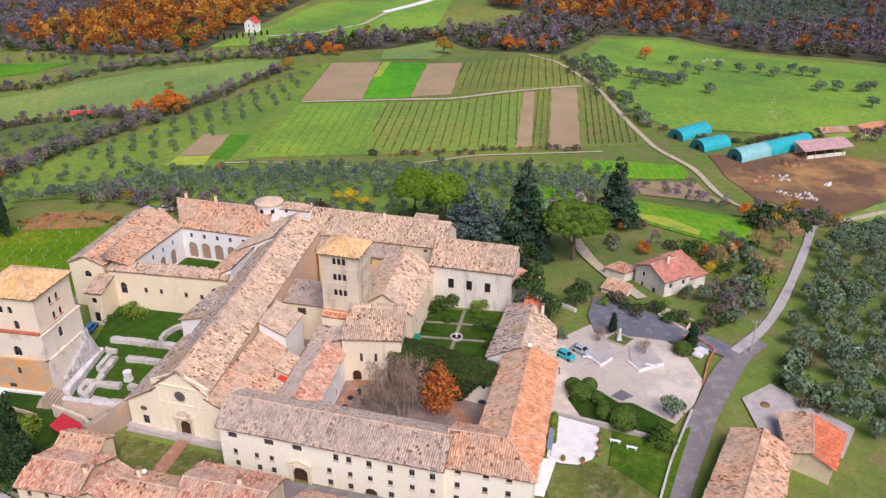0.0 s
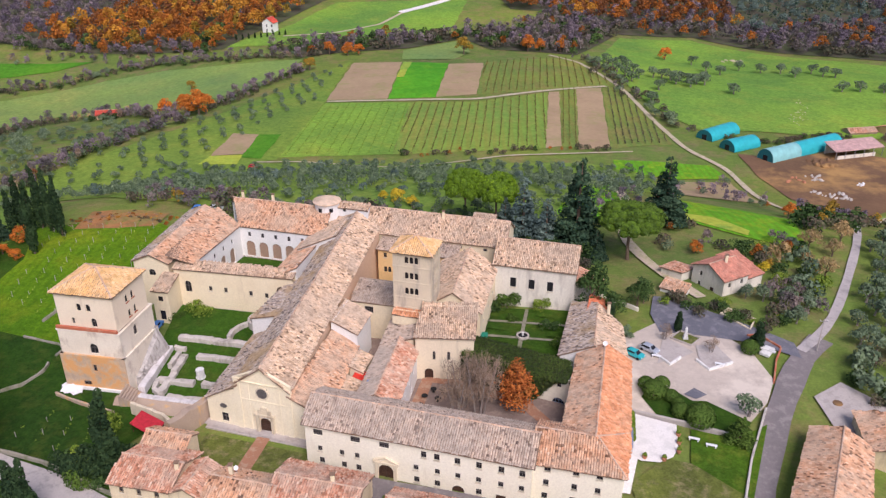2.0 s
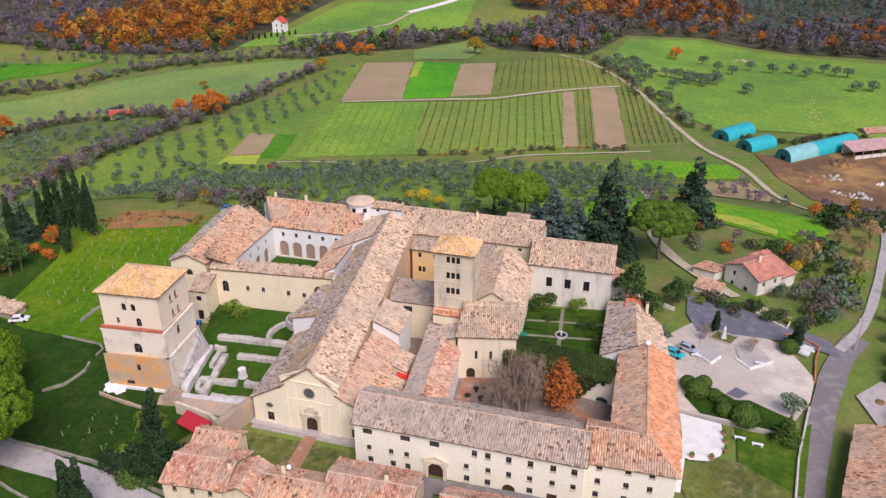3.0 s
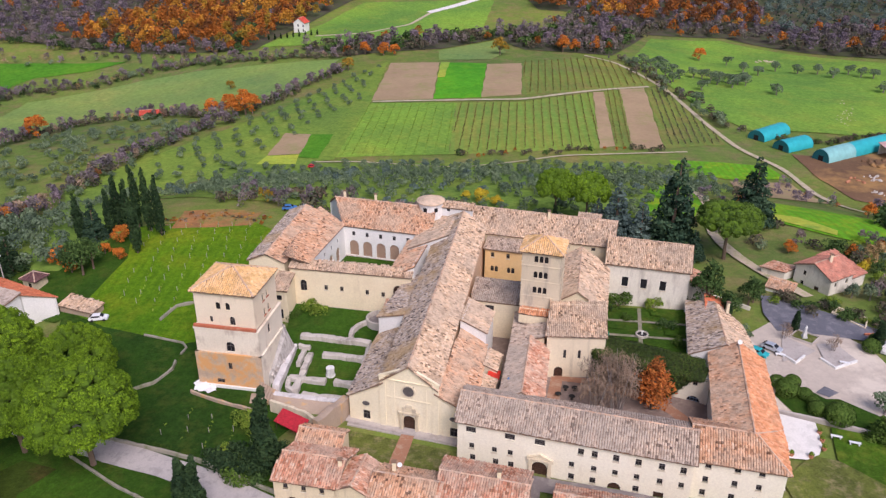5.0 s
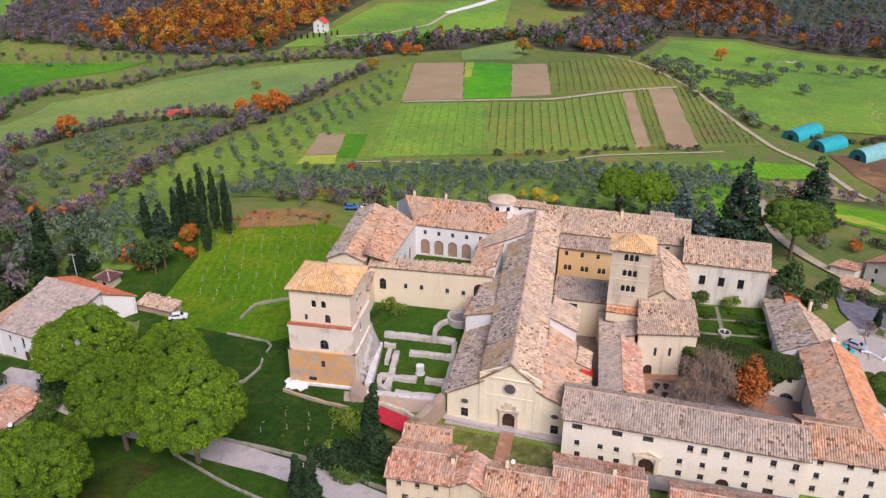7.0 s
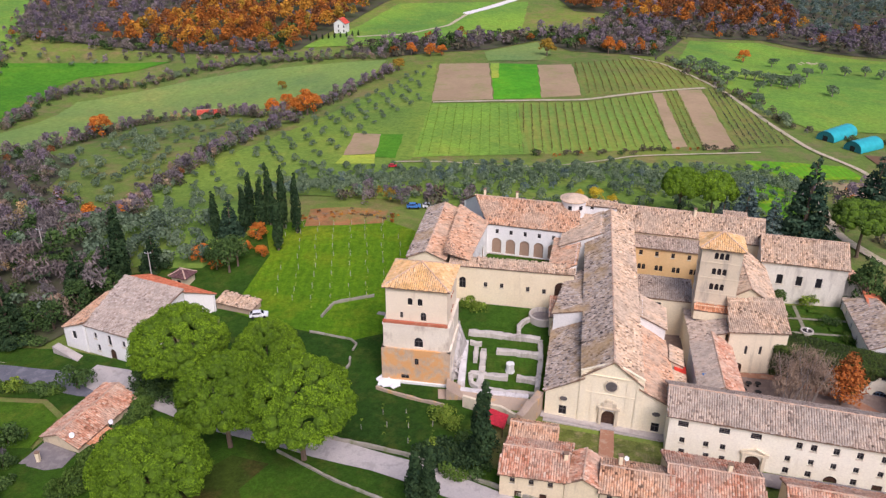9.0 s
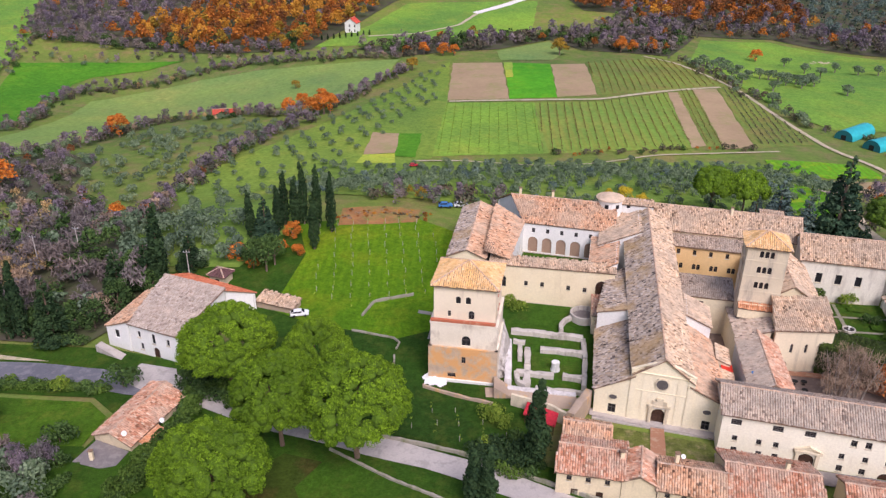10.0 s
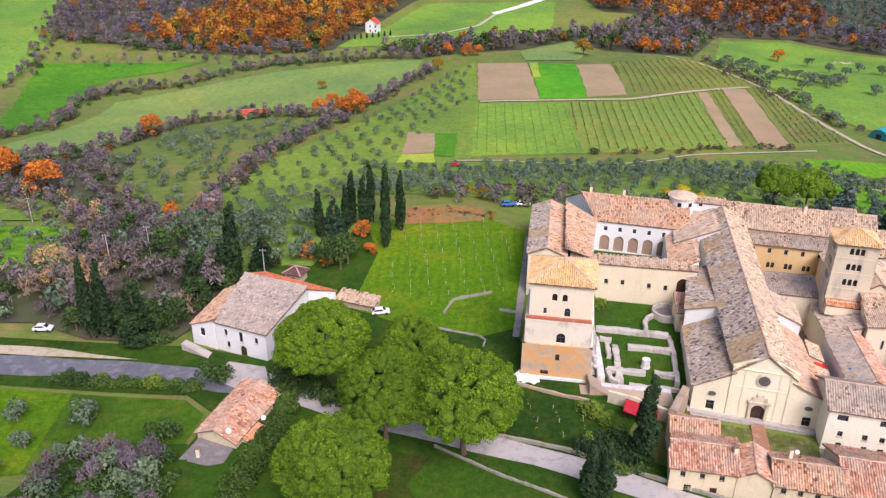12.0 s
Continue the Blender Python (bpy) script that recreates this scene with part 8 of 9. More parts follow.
part("cloth", box_bm((-1.0, -1.4, 2.2, 1.0, 1.4, 2.4), (-1.0, -1.4, 0.2, -0.9, 1.4, 2.2), bevel=0.04), M["greencloth"], gs)
for sx in (-0.9, 0.9):
    for sy in (-1.3, 1.3):
        part("post", tube_bm([(sx, sy, 0, 0.05), (sx, sy, 2.2, 0.05)], 8), M["metal"], gs)
for x, y in ((-9.6, 132.2), (-8.8, 130.8)):
    b = thing("barrel", "blue plastic barrel by the garden wall", "barrel", (x, y, land(x, y) + 0.5))
    part("body", tube_bm([(0, 0.4), (0.5, 0.48), (1.0, 0.4)], 14), M["blue"], b)
# courtyard: brick strips, tables, pots
ribbon("path", [(-24.2, 111), (-21.2, 126)], 2.4, M["brickpath"], "brown brick walk along the courtyard", "path", lift=0.42)
ribbon("path", [(-21, 124.8), (-12, 123)], 1.6, M["brickpath"], "brown brick walk along the courtyard", "path", lift=0.43)
ribbon("path", [(-12, 122.2), (2.6, 114.6), (1.2, 107)], 2.4, M["brickpath"], "brown brick walk along the courtyard", "path", lift=0.42)
for x, y in ((-21.7, 119.2), (-20.1, 121.2), (-19.2, 118.4), (-22.4, 116.6), (-18.4, 121.0)):
    tb = thing("table", "small dark courtyard cafe table", "table", (x, y, land(x, y) + 0.3), group="courtyard tables")
    part("top", tube_bm([(0.7, 0.6), (0.76, 0.6)], 14), M["rubber"], tb)
    part("leg", tube_bm([(0, 0.3), (0.04, 0.3), (0.06, 0.05), (0.7, 0.05)], 10), M["rubber"], tb)


def car(x, y, rz, paint, label):
    c = thing("car", label, "car", (x, y, land(x, y) + 0.36), rz)
    bm = bmesh.new()
    prof = [(-2.0, 0.35), (-2.05, 0.75), (-1.9, 0.95), (-1.2, 1.4), (0.4, 1.45), (1.1, 0.98), (1.95, 0.82), (2.05, 0.55), (2.0, 0.35)]
    sides = []
    for yy, k in ((-0.82, 0), (-0.62, 1), (0.62, 1), (0.82, 0)):
        sides.append([bm.verts.new((px * (0.99 if k else 1), yy * (1 if k == 0 else 1.0), pz if not k or pz < 0.9 else pz + 0.02)) for px, pz in prof])
    for k, v in enumerate(sides[0]):
        if v.co.z > 1.2:
            v.co.y, sides[3][k].co.y = -0.64, 0.64
    for a, b in zip(sides, sides[1:]):
        for i in range(len(prof) - 1):
            bm.faces.new((a[i], a[i + 1], b[i + 1], b[i]))
    bm.faces.new(sides[0])
    bm.faces.new(sides[3][::-1])
    part("body", bm, paint, c)
    part("windscreen", finish("windscreen", [(0.5, -0.58, 1.44), (0.5, 0.58, 1.44), (1.12, 0.68, 1.02), (1.12, -0.68, 1.02)], [(0, 3, 2, 1)], M["dark"]), None, c)
    part("rear_window", finish("rear_window", [(-1.28, -0.58, 1.4), (-1.28, 0.58, 1.4), (-1.86, 0.66, 1.03), (-1.86, -0.66, 1.03)], [(0, 1, 2, 3)], M["dark"]), None, c)
    for s in (-1, 1):
        part("side_window", finish("side_window", [(-1.2, s * 0.68, 1.34), (0.35, s * 0.68, 1.38), (0.95, s * 0.80, 1.0), (-1.6, s * 0.80, 1.0)], [(0, 1, 2, 3)], M["dark"]), None, c)
        for px in (-1.25, 1.25):
            w = part("wheel", tube_bm([(-0.1, 0.3), (0.1, 0.3)], 14), M["rubber"], c)
            w.matrix_basis = Matrix.Translation((px, s * 0.78, 0.3)) @ Matrix.Rotation(math.pi / 2, 4, 'X')
        part("headlight", box_bm((1.9, s * 0.6 - 0.15, 0.6, 2.04, s * 0.6 + 0.15, 0.75), bevel=0.02), M["whitepaint"], c)
    return c


car(19.7, 132.0, -0.75, M["teal"], "turquoise hatchback parked on the square")
car(23.0, 133.8, -0.75, plain_mat("silver_paint", (0.6, 0.63, 0.68), 0.3, 0.4), "silver car parked on the square")
car(-121.0, 143.4, 0.2, M["whitepaint"], "white van parked by the shed")
car(-89.9, 199, 0.1, M["blue"], "blue car behind the abbey wall")
car(-85.5, 200.5, 0.1, M["whitepaint"], "white car behind the abbey wall")
car(-81.0, 141.2, 1.5, M["blue"], "blue car parked by the link range")
car(-106.1, 309.9, 0.1, M["crimson"], "dark red car beside the olive belt track")
car(-194, 136.4, 0.05, M["whitepaint"], "white car beside the country road")
car(161.5, 358, 0.3, plain_mat("navy_paint", (0.03, 0.06, 0.16), 0.3), "dark blue car in the farmyard")
car(168, 356.5, 0.5, M["whitepaint"], "white car in the farmyard")
car(174, 357, 0.4, M["metal"], "grey car in the farmyard")
car(78, 118, 0.9, M["rubber"], "black car parked in the grass")

# the square: raised white-edged beds, statue, benches
for poly in (((23.8, 129.6), (27.0, 139.4), (32.0, 133.6), (28.4, 131.2)), ((32.4, 130.6), (33.4, 128.4), (39.0, 131.2), (37.2, 136.6), (33.0, 136.2))):
    drape("pavement", list(poly), M["pale_paving"], "pale paved seating bay of the square", "pavement", lift=0.5)
for pts in (((23.6, 133.4), (26.2, 129.2), (28.8, 131.6)), ((31.8, 131.0), (33.5, 127.9), (38.8, 130.6))):
    low_wall("bench_wall", pts, 0.85, 0.45, M["statue"], "low white bench wall of the square", "wall", rough=0.02)
drape("lawn", [(28.6, 138.6), (31.0, 141.2), (34.4, 138.8), (32.0, 136.2)], M["worn_lawn"], "small diamond lawn round the statue", "lawn", lift=0.5)
low_wall("bed_edge", [(28.4, 138.6), (31.0, 141.4), (34.6, 138.8), (32.0, 136.0), (28.4, 138.6)], 0.75, 0.2, M["pale_paving"], "stone edging of the statue bed", "edging", rough=0.02)
stt = thing("statue_plinth", "white stone plinth on the lawn", "plinth", (31.4, 138.6, land(31.4, 138.6) + 0.4))
part("base", box_bm((-0.5, -0.5, 0, 0.5, 0.5, 0.5), (-0.38, -0.38, 0.5, 0.38, 0.38, 1.1), bevel=0.04), M["statue"], stt)
tagged(new("statue", (lambda me: (tube_bm([(0, 0.36), (0.5, 0.3), (1.0, 0.26), (1.35, 0.3), (1.5, 0.12), (1.6, 0.16), (1.75, 0.15), (1.85, 0.05)], 14).to_mesh(me), me.materials.append(M["statue"]), me)[2])(bpy.data.meshes.new("statue"))), "small white marble statue on a plinth", "statue").location = (31.4, 138.6, land(31.4, 138.6) + 1.5)
drape("field", [(26.8, 120.3), (29.2, 122.2), (31.2, 120.4), (28.8, 119.0)], M["asphalt_blue"], "dark square mat on the paving", "mat", lift=0.5)
drape("lawn", [(18.8, 119.4), (20.8, 114.2), (23.7, 113.2), (34, 110), (37.4, 113.2), (30.6, 118.6), (28, 118.6), (25, 121.8), (20.4, 122)], M["lawn"], "shaped lawn with clipped bushes", "lawn", lift=0.46)
low_wall("terrace_wall", [(15.8, 115.4), (24, 112.7), (31.6, 110.0), (34.6, 109.0)], 1.0, 0.5, M["pale_paving"], "grey wall between square and terrace", "wall", rough=0.04)
low_wall("road_wall", [(28.6, 90), (34.4, 104), (41.0, 117)], 0.9, 0.4, M["stone"], "low stone wall along the village road", "wall", rough=0.06)
low_wall("brick_wall", [(45.2, 125.2), (48.2, 132.6), (50.6, 136.8)], 0.7, 0.35, M["redtrim"], "red brick wall of the roadside plot", "wall", rough=0.04)
low_wall("brick_wall", [(50.6, 137.0), (47.6, 141.4), (45.0, 141.0)], 0.8, 0.35, M["redtrim"], "red brick wall of the roadside plot", "wall", rough=0.04)
mon = thing("monument", "pale stone monument slab in the roadside plot", "monument", (47.2, 135.2, land(47.2, 135.2) + 0.3), 0.9)
part("slab", box_bm((-1.8, -1.0, 0, 1.8, 1.0, 0.6), bevel=0.08), M["statue"], mon)
part("cross_slab", box_bm((-0.4, -1.6, 0.6, 0.4, 1.6, 0.9), bevel=0.05), M["statue"], mon)
for x, y in ((25.8, 108.3), (28.4, 106.8), (24.0, 131.6), (36.0, 129.6)):
    be = thing("bench", "white stone garden bench", "bench", (x, y, land(x, y) + 0.4), -0.3, group="white benches")
    part("seat", box_bm((-0.95, -0.28, 0.4, 0.95, 0.28, 0.52), bevel=0.03), M["whitepaint"], be)
    for s in (-0.7, 0.7):
        part("leg", box_bm((s - 0.1, -0.25, 0, s + 0.1, 0.25, 0.4), bevel=0.02), M["whitepaint"], be)
for x, y in ((16.4, 103.7), (19.6, 103.3), (23, 107.3), (23.3, 109.3), (22.5, 105.2)):
    pt = thing("potted_plant", "yellow-green plant in a terracotta pot", "potted plant", (x, y, land(x, y) + 0.4), group="pots on the terrace")
    part("pot", tube_bm([(0, 0.32), (0.55, 0.45), (0.6, 0.45)], 14), M["terracotta"], pt)
    part("plant", quads(leaves([(0, 0, 0.85, 0.36, 0.36, 0.36)], 160, 0.09, np.random.default_rng(4), 0.4), "plant", M["l_bush"]), None, pt)
for k in range(7):
    x, y = 15 + 0.15 * k, 108.1 + 0.967 * k
    h = thing("hedge_block", "clipped yellow-green hedge beside the terrace", "hedge", (x, y, land(x, y) + 0.3), group="terrace hedge")
    part("leaves", quads(leaves([(0, 0, 0.7, 0.65, 0.75, 0.75)], 420, 0.13, np.random.default_rng(k), 0.8), "leaves", M["l_bush"]), None, h)
post = thing("bollard", "thin dark bollard on the paving", "bollard", (17.9, 126.8, land(17.9, 126.8) + 0.34))
part("shaft", tube_bm([(0, 0.16), (0.1, 0.1), (1.2, 0.09), (1.35, 0.14), (1.5, 0.05)], 10), M["rubber"], post)
shed = thing("pergola", "narrow dark blue-grey canopy along the wing", "canopy")
part("canopy", finish("canopy", [(13.6, 104.6, 3.4), (14.5, 104.4, 3.0), (15.5, 109.8, 3.0), (14.6, 110.0, 3.4), (13.6, 104.6, 3.3), (14.5, 104.4, 2.9), (15.5, 109.8, 2.9), (14.6, 110.0, 3.3)], [(0, 1, 2, 3), (7, 6, 5, 4), (0, 4, 5, 1), (1, 5, 6, 2), (2, 6, 7, 3)], plain_mat("blue_grey_sheet", (0.2, 0.23, 0.32), 0.5)), None, shed)
for x, y in ((14.4, 104.6), (14.9, 107.2), (15.4, 109.6)):
    part("post", tube_bm([(x, y, -0.2, 0.06), (x, y, 2.9, 0.06)], 8), M["metal"], shed)


def dish(x, y, z, r=0.5):
    d = thing("satellite_dish", "white satellite dish on a roof", "satellite dish", (x, y, z))
    part("mast", tube_bm([(-0.6, 0.04), (0.5, 0.04)], 8), M["metal"], d)
    b = part("bowl", tube_bm([(0, 0.05), (0.06, r * 0.6), (0.16, r), (0.18, r * 0.97), (0.1, r * 0.5)], 18, False), M["whitepaint"], d)
    b.matrix_basis = Matrix.Translation((0, -0.1, 0.6)) @ Matrix.Rotation(math.radians(55), 4, 'X')


def chimney(x, y, z, h=1.4, w=0.6, mat="cream"):
    c = thing("chimney", "plastered chimney with a tile cap", "chimney", (x, y, z))
    part("shaft", box_bm((-w / 2, -w / 2, -1.0, w / 2, w / 2, h), bevel=0.03), M[mat], c)
    part("cap", box_bm((-w * 0.7, -w * 0.7, h + 0.18, w * 0.7, w * 0.7, h + 0.28), (-w * 0.4, -w * 0.4, h, -w * 0.25, w * 0.4, h + 0.18), (w * 0.25, -w * 0.4, h, w * 0.4, w * 0.4, h + 0.18), bevel=0.02), M["roof_under"], c)


dish(11.6, 122.4, 11.6, 0.45)
dish(-143.6, 101.6, 0.6, 0.5)
dish(-138.4, 105.6, 0.5, 0.45)
dish(-49.5, 92.6, 6.4, 0.38)
for x, y, z in ((-70.5, 178.6, 17.0), (-62.5, 176.8, 17.0), (-59, 92.8, 5.9), (-50.4, 92.5, 6.0), (-34, 90.2, 6.8), (15.6, 141.5, 8.2), (-148, 97.5, -1.0), (-20, 169.5, 16.4), (46.8, 165.4, 8.3)):
    chimney(x, y, z)
block("turret_link", "low white attic wing beside the turret", "attic", [(-46.2, 173.2), (-38.4, 171.4), (-38.0, 174.0), (-45.8, 175.8)], 12, 17.0, 17.6, "front", "tile_tan", "white", {"front": [(2.0, 15.9, 0.8, 0.8, "")]}, over=0.2)
block("skylight", "small white attic box on the rear range", "attic", [(-13, 170.0), (-7.6, 168.8), (-7.2, 170.6), (-12.6, 171.8)], 13, 16.5, 16.8, "front", "tile_tan", "white", {}, over=0.1)
block("porch", "new orange-tiled porch at the bell tower's foot", "porch", [(-28.9, 133.0), (-21.6, 131.3), (-21.3, 132.7), (-28.6, 134.4)], 9, 11.2, 11.9, "front", "tile_orange", "cream", {}, over=0.1)
block("roof_patch", "new orange roof over the end of the wing", "roof", [(11.2, 141.5), (14.6, 140.6), (16.4, 148.0), (13.0, 149.0)], 0, 6.9, 7.6, "right", "tile_vermilion", "white", {}, over=0.2)

# farm: tunnels and sheds
def tunnel(x, y, rz, length, w, h, mats, label):
    t = thing("greenhouse", label, "greenhouse", (x, y, land(x, y) + 0.2), rz, group="turquoise poly tunnels")
    n, at = 14, 0.0
    for share, m in mats:
        verts, faces = [], []
        for k in range(9):
            for j in range(n + 1):
                a = math.pi * j / n
                verts.append((at + length * share * k / 8, w / 2 * math.cos(a), h * math.sin(a) ** 0.8 * (1 + 0.012 * (k % 2))))
        for k in range(8):
            faces += [(k * (n + 1) + j, k * (n + 1) + j + 1, (k + 1) * (n + 1) + j + 1, (k + 1) * (n + 1) + j) for j in range(n)]
        part("cover", finish("cover", verts, faces, M[m], True), None, t)
        at += length * share
    arc = [(0.02, w / 2 * math.cos(math.pi * j / n) * 0.98, h * math.sin(math.pi * j / n) ** 0.8 * 0.98) for j in range(n + 1)]
    part("front", finish("front", arc, [tuple(range(n + 1))], M["teal_dark"]), None, t)
    part("back", finish("back", [(length - 0.02, b, c) for _, b, c in arc], [tuple(range(n, -1, -1))], M["teal_pale"]), None, t)
    part("door", box_bm((-0.05, -1.2, 0, 0.06, 1.2, 2.4), bevel=0.02), M["dark"], t)
    return t


tunnel(97.0, 357.5, 0.68, 22, 9, 4.6, ((1.0, "teal"),), "turquoise poly tunnel with an open end")
tunnel(103.5, 343.0, 0.55, 17, 9, 4.6, ((1.0, "teal"),), "turquoise poly tunnel with an open end")
tunnel(116.2, 329.5, 0.55, 47, 8.6, 5.2, ((0.4, "teal_pale"), (0.6, "teal")), "long turquoise poly tunnel by the mud yard")
bs = thing("barn_shed", "open shed with a rusty pink sheet roof", "shed")
g = land(158, 335)
part("roof", finish("roof", [(146.5, 330.0, g + 4.4), (171.8, 338.6, g + 4.4), (170.6, 349.4, g + 5.6), (145.6, 341.0, g + 5.6), (146.5, 330.0, g + 4.2), (171.8, 338.6, g + 4.2), (170.6, 349.4, g + 5.4), (145.6, 341.0, g + 5.4)], [(0, 1, 2, 3), (7, 6, 5, 4), (0, 4, 5, 1), (1, 5, 6, 2), (2, 6, 7, 3), (3, 7, 4, 0)], M["tin_pink"]), None, bs)
wall(bs, (148.6, 331.6), (168, 338.2), g - 0.5, g + 1.8, M["aged_white"], (), name="low_wall")
wall(bs, (170.2, 348.6), (146.4, 340.6), g - 0.5, g + 5.0, M["aged_white"], (), name="back_wall")
for k in range(6):
    x, y = 147.4 + 4.8 * k, 331.0 + 1.63 * k
    part("post", tube_bm([(x, y, g - 0.5, 0.14), (x, y, g + 4.4, 0.14)], 8), M["metal"], bs)
block("farm_house", "low brick farm building with rusty roof", "farm building", [(170, 368), (184, 371), (183, 378), (169, 375)], -27, -22.6, -21.2, 0, "tile_red", "stone_warm", {}, over=0.4)
block("farm_house", "ochre farm house with orange roof", "farm building", [(189, 366), (204, 374), (200, 383), (185, 375)], -27, -21.4, -19.6, 0, "tile_orange", "orange", {}, over=0.5)
thicket("scrub", fill([(178, 350), (200, 362), (206, 372), (186, 364), (176, 358)], 4.5, 68, 0.5), [("bare", "l_mauve", 3, 0.9), ("bare", "l_brown", 2, 0.8), ("oak", "l_green", 2, 0.6)], "dark trees round the farm buildings", "scrub", 68)
thicket("hedgerow", along([(106, 360), (128, 352), (150, 366), (168, 364)], 3.0, 2, 69, rows=2), [("shrub", "l_scrub", 3, 1.1), ("shrub", "l_green", 2, 1.1)], "low bushes behind the tunnels", "hedgerow", 69)
rng = random.Random(11)
for x, y, n, spread_, m, label in ((129, 308, 10, 3, "stone", "heap of pale rubble in the mud"), (124.5, 290, 8, 3, "stone", "scattered pale rubble in the mud"), (130.5, 288, 16, 4, "stone", "heap of pale rubble in the mud"), (145.5, 301, 4, 1.6, "whitepaint", "white sheets lying in the mud"), (140, 326, 14, 5, "mud", "heap of dark earth by the tunnel"), (120, 305, 6, 4, "terracotta", "rusty scrap lying in the mud")):
    bm = bmesh.new()
    for _ in range(n):
        s = rng.uniform(0.5, 1.5) * (1.6 if m == "mud" else 1)
        px, py = x + rng.uniform(-1, 1) * spread_, y + rng.uniform(-1, 1) * spread_
        bmesh.ops.create_icosphere(bm, subdivisions=1, radius=s, matrix=Matrix.Translation((px, py, land(px, py) + 0.4)) @ Matrix.Rotation(rng.random() * 3, 4, (1, rng.random(), rng.random())) @ Matrix.Diagonal((1, 0.7, 0.5, 1)))
    me = bpy.data.meshes.new("debris_heap")
    bm.to_mesh(me)
    bm.free()
    me.materials.append(M[m])
    tagged(new("debris_heap", me), label, "debris", kind="stuff")
bm = bmesh.new()
for k in range(40):
    t = rng.random()
    px, py = 171 - 22 * t + rng.gauss(0, 1.5), 430 - 48 * t + rng.gauss(0, 3)
    s = rng.uniform(0.2, 0.55)
    bmesh.ops.create_icosphere(bm, subdivisions=1, radius=s, matrix=Matrix.Translation((px, py, land(px, py) + 0.4)) @ Matrix.Diagonal((1, 0.8, 0.5, 1)))
for k in range(24):
    px, py = 172 + rng.gauss(0, 4), 569 + rng.gauss(0, 3)
    bmesh.ops.create_icosphere(bm, subdivisions=1, radius=rng.uniform(0.5, 1.4), matrix=Matrix.Translation((px, py, land(px, py) + 0.5)) @ Matrix.Diagonal((1, 0.8, 0.5, 1)))
me = bpy.data.meshes.new("field_stones")
bm.to_mesh(me)
bm.free()
me.materials.append(M["track"])
tagged(new("field_stones", me), "pale stones strewn over the pasture", "stones", kind="stuff")

# far chapel and red-roofed barns
chap = land(-176, 627)
block("chapel", "tall white country house with a red roof", "house", [(-181, 629), (-171.6, 626), (-169.4, 634), (-178.8, 637)], chap - 1, chap + 8, chap + 11.5, 1, "tile_crimson", "white", {"front": row(2, 4, 8.6, chap + 4.6, 1.2, 2.0, "") + row(2, 4, 8.6, chap + 1, 1.2, 2.0, "")}, over=0.5)
for k in range(9):
    tree("cypress", "l_cypress", -196 + 4.5 * k, 606 + 1.4 * k, 0.6, 0.45, "cypress", "small cypress in the hedge of the white house", "cypress tree", "cypress hedge of the white house")
rb = land(-222, 428)
block("barn", "low stone barn with a bright red roof", "barn", [(-229, 427), (-216, 430), (-217, 435), (-230, 432)], rb - 1, rb + 2.2, rb + 4.2, 0, "tile_crimson", "stone_warm", {}, over=0.5)
thicket("hedgerow", along([(-234, 422), (-214, 425)], 2.5, 2, 67, rows=2), [("olive", "l_olive", 2, 1.0), ("shrub", "l_green", 2, 1.3)], "low evergreens before the red-roofed barn", "hedgerow", 67)

# walls by the lawn and the streets
for pts, h, mt, label in ((((-108.5, 137.6), (-99.2, 134.8), (-97.9, 133.2), (-98.4, 131)), 0.7, "stone", "low stone wall across the lawn"), (((-98.6, 128.4), (-98.4, 126), (-100.6, 121.4), (-104, 119.5)), 0.9, "stone", "bent low stone wall on the lawn"),
                          (((-106.9, 142.7), (-104.8, 147.7), (-96, 150.6)), 0.9, "stone", "low stone wall below the vineyard"), (((-92.2, 118.6), (-86.3, 115.9), (-78.8, 113.2)), 1.0, "stone_warm", "low stone wall before the tower"),
                          (((-126, 116.5), (-113, 109.6), (-101, 104.6), (-85.6, 100), (-72.3, 93.6), (-60, 88)), 1.0, "stone", "low stone wall along the concrete street"), (((-107.5, 100.6), (-96.5, 93.4), (-86, 88)), 0.7, "stone", "low kerb wall along the concrete street"),
                          
                          (((42, 150), (46.5, 143.8), (49, 148.2), (44.5, 152.8), (42, 150)), 0.7, "trim", "low pen wall beside the yard"), (((16, 158), (24, 150.5)), 1.0, "aged_white", "white garden wall by the annex")):
    low_wall("low_wall", pts, h, 0.42, M["mossy" if mt == "stone" else mt], label, rough=0.14)
ft2 = thing("stair_ramp", "stone stair ramp before the farmhouse", "stairs")
part("ramp", finish("ramp", [(-161.6, 133.2, -0.6), (-155.4, 130.8, -2.2), (-148.4, 127.0, -3.0), (-149.4, 125.2, -3.0), (-156.2, 129.0, -2.2), (-162.2, 131.6, -0.6)] + [(-161.6, 133.2, -4), (-155.4, 130.8, -4), (-148.4, 127.0, -4), (-149.4, 125.2, -4), (-156.2, 129.0, -4), (-162.2, 131.6, -4)],
     [(0, 5, 4, 1), (1, 4, 3, 2), (5, 11, 10, 4), (4, 10, 9, 3), (0, 6, 11, 5)], M["pale_paving"]), None, ft2)
drape("pavement", [(-151, 127.4), (-143, 125.5), (-140, 118), (-146, 117.5), (-153, 121.5)], M["concrete"], "paved forecourt of the farmhouse", "pavement", lift=0.5)


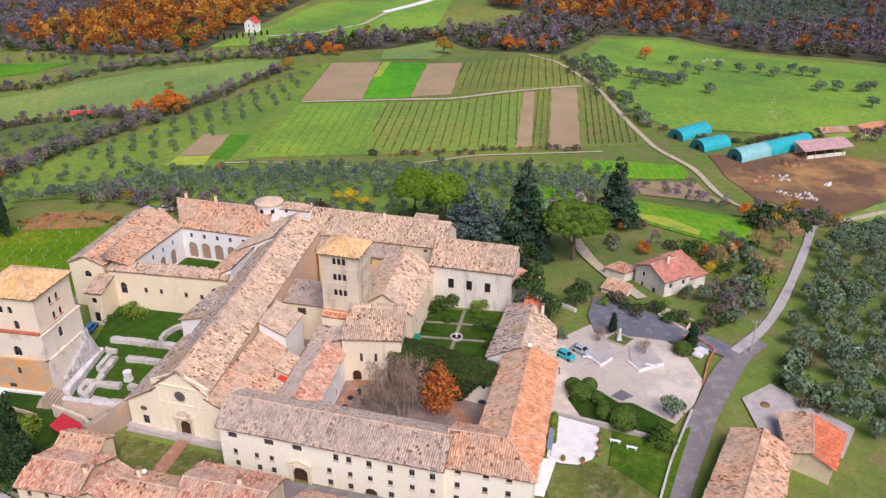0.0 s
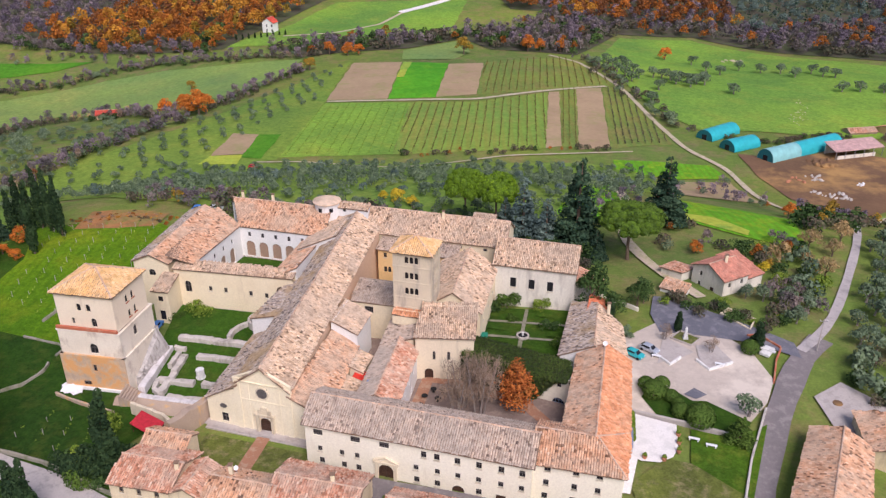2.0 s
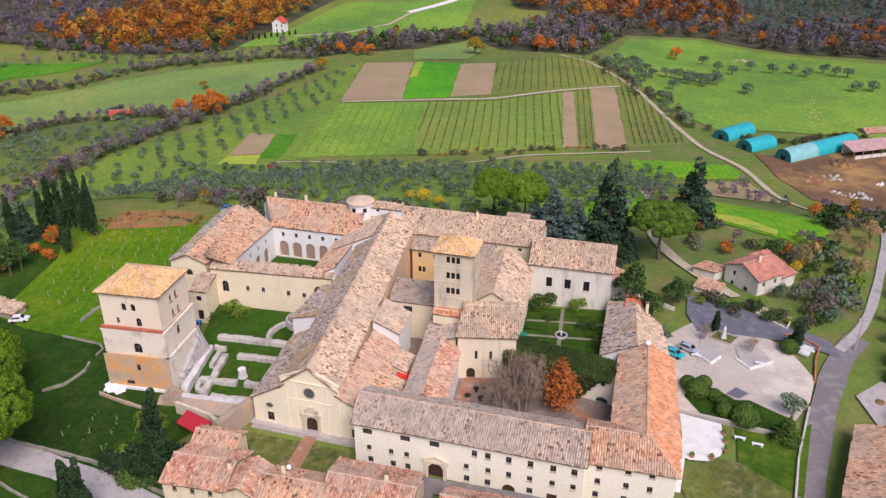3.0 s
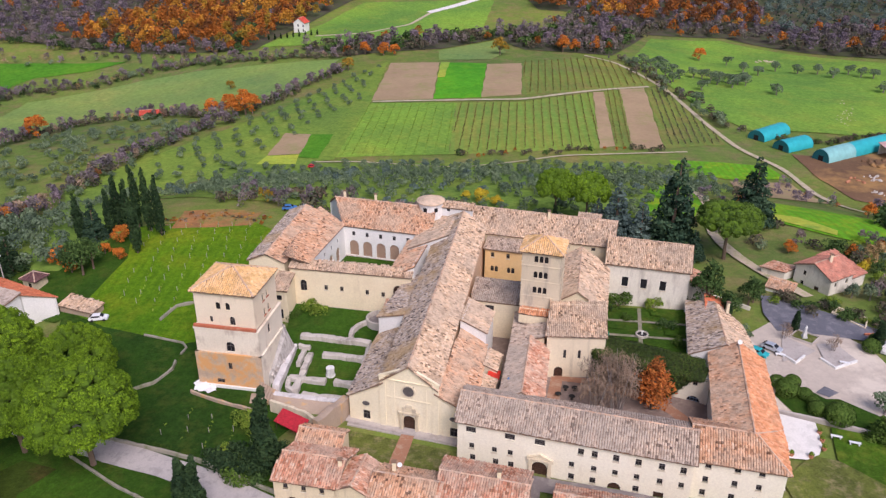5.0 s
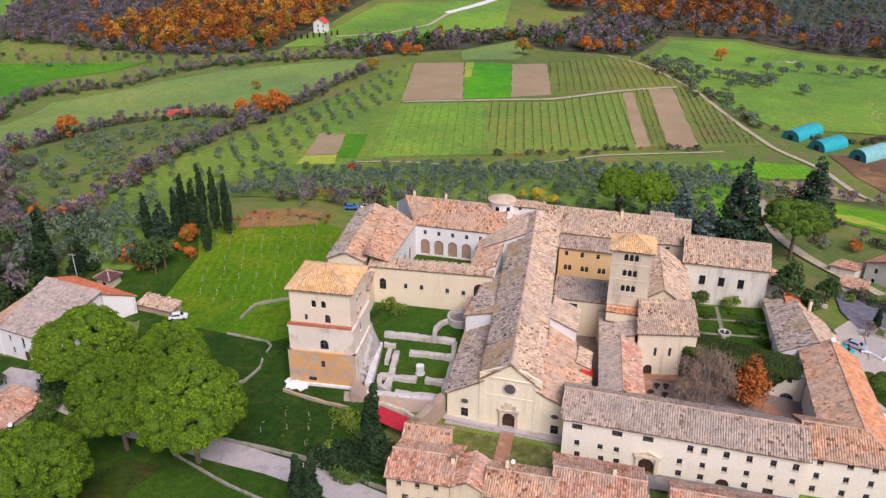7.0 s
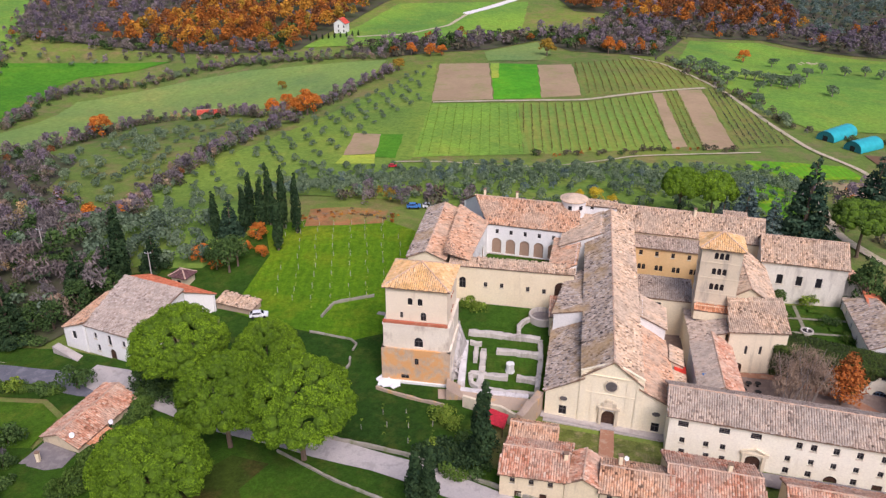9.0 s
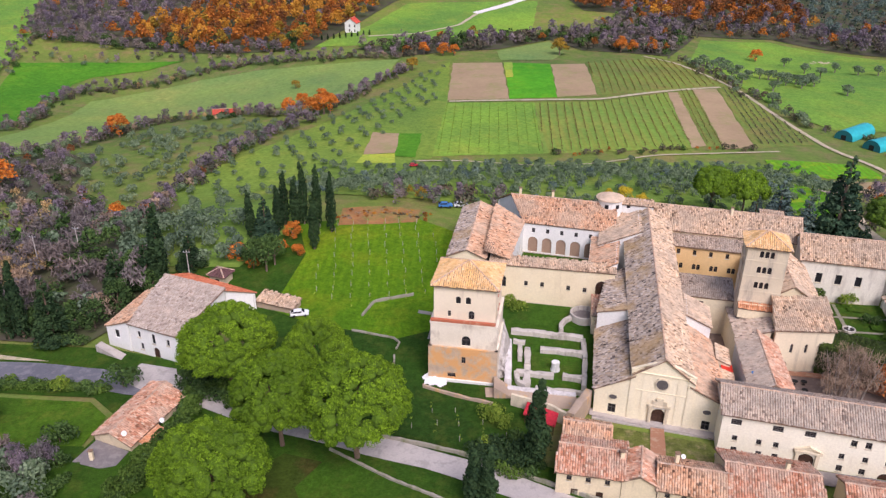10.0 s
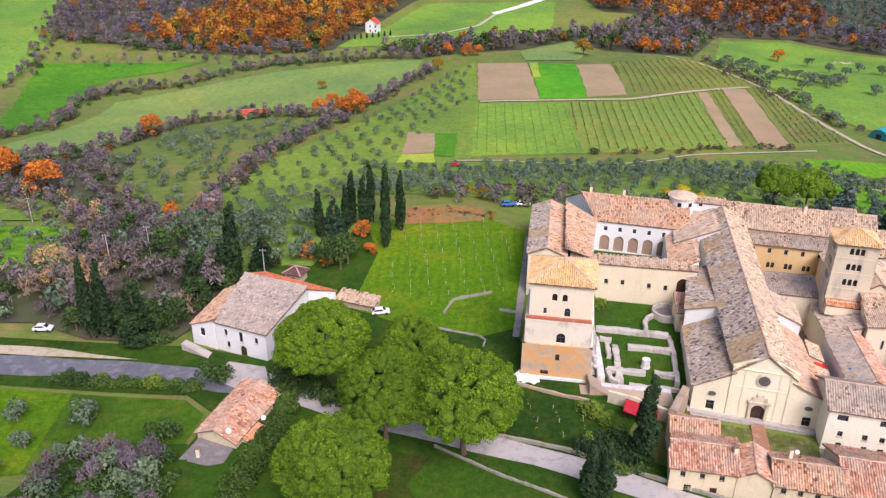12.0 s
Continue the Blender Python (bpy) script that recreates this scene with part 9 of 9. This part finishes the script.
def pole(x, y, h, label="concrete power pole with a crossbar"):
    p = thing("utility_pole", label, "utility pole", (x, y, land(x, y)))
    part("shaft", tube_bm([(-0.4, 0.16), (h, 0.1)], 10), M["pale_paving"], p)
    part("crossbar", box_bm((-0.8, -0.06, h - 0.6, 0.8, 0.06, h - 0.45), bevel=0.02), M["metal"], p)
    for s in (-0.7, 0, 0.7):
        part("insulator", tube_bm([(s, 0, h - 0.45, 0.05), (s, 0, h - 0.3, 0.08), (s, 0, h - 0.2, 0.04)], 8), M["whitepaint"], p)


for x, y, h in ((-150.3, 158.2, 9), (-182.9, 171, 9), (-191.3, 166, 9), (-254.8, 242, 10), (58, 137, 8)):
    pole(x, y, h)
lamp = thing("street_lamp", "grey street lamp with a bent arm", "street lamp", (74.4, 131.4, land(74.4, 131.4)))
part("pole", tube_bm([(-0.4, 0.1), (6.5, 0.07)], 10), M["metal"], lamp)
part("arm", box_bm((-0.05, -0.05, 6.4, 1.4, 0.05, 6.5), bevel=0.01), M["metal"], lamp)
part("head", box_bm((1.2, -0.12, 6.3, 1.8, 0.12, 6.45), bevel=0.03), M["whitepaint"], lamp)

# house by the road: terrace, new roof, pots
drape("pavement", [(51.5, 121.5), (58.5, 126.5), (69.5, 114.5), (64, 106.5), (52, 111)], M["pale_paving"], "pale gravel terrace behind the roadside house", "terrace", lift=0.4)
for x, y in ((55.2, 119.8), (61.4, 117.6)):
    bd = thing("tree_pit", "round dark planting bed on the terrace", "planter", (x, y, land(x, y) + 0.42))
    part("soil", tube_bm([(0, 0.9), (0.18, 0.85), (0.2, 0.5)], 16), M["mud"], bd)
# vine posts on the lawns
for poly, turn, name in (([(-126, 184), (-100, 188), (-90, 178), (-91.5, 152), (-107, 144), (-122, 152), (-120, 168)], 0.12, "vine_posts"), ([(-91, 115), (-75, 107.5), (-78, 101), (-97, 106)], 0.12, "vine_posts")):
    bm = bmesh.new()
    for x, y, _ in fill(poly, 4.2, 61, 0.1, turn=turn):
        h = random.uniform(1.1, 1.6)
        z = land(x, y) + 0.2
        bmesh.ops.create_cube(bm, size=1, matrix=Matrix.Translation((x, y, z + h / 2)) @ Matrix.Diagonal((0.075, 0.075, h, 1)))
    me = bpy.data.meshes.new(name)
    bm.to_mesh(me)
    bm.free()
    me.materials.append(M["pale_paving"])
    tagged(new(name, me), "pale vine stakes in rows on the lawn", "vine stakes", kind="stuff")
    vine_rows("young_vines", poly, turn, 4.2, 1.4, "l_bush", "rows of young vines on the lawn", 62, 0.28, 3, 0.5)
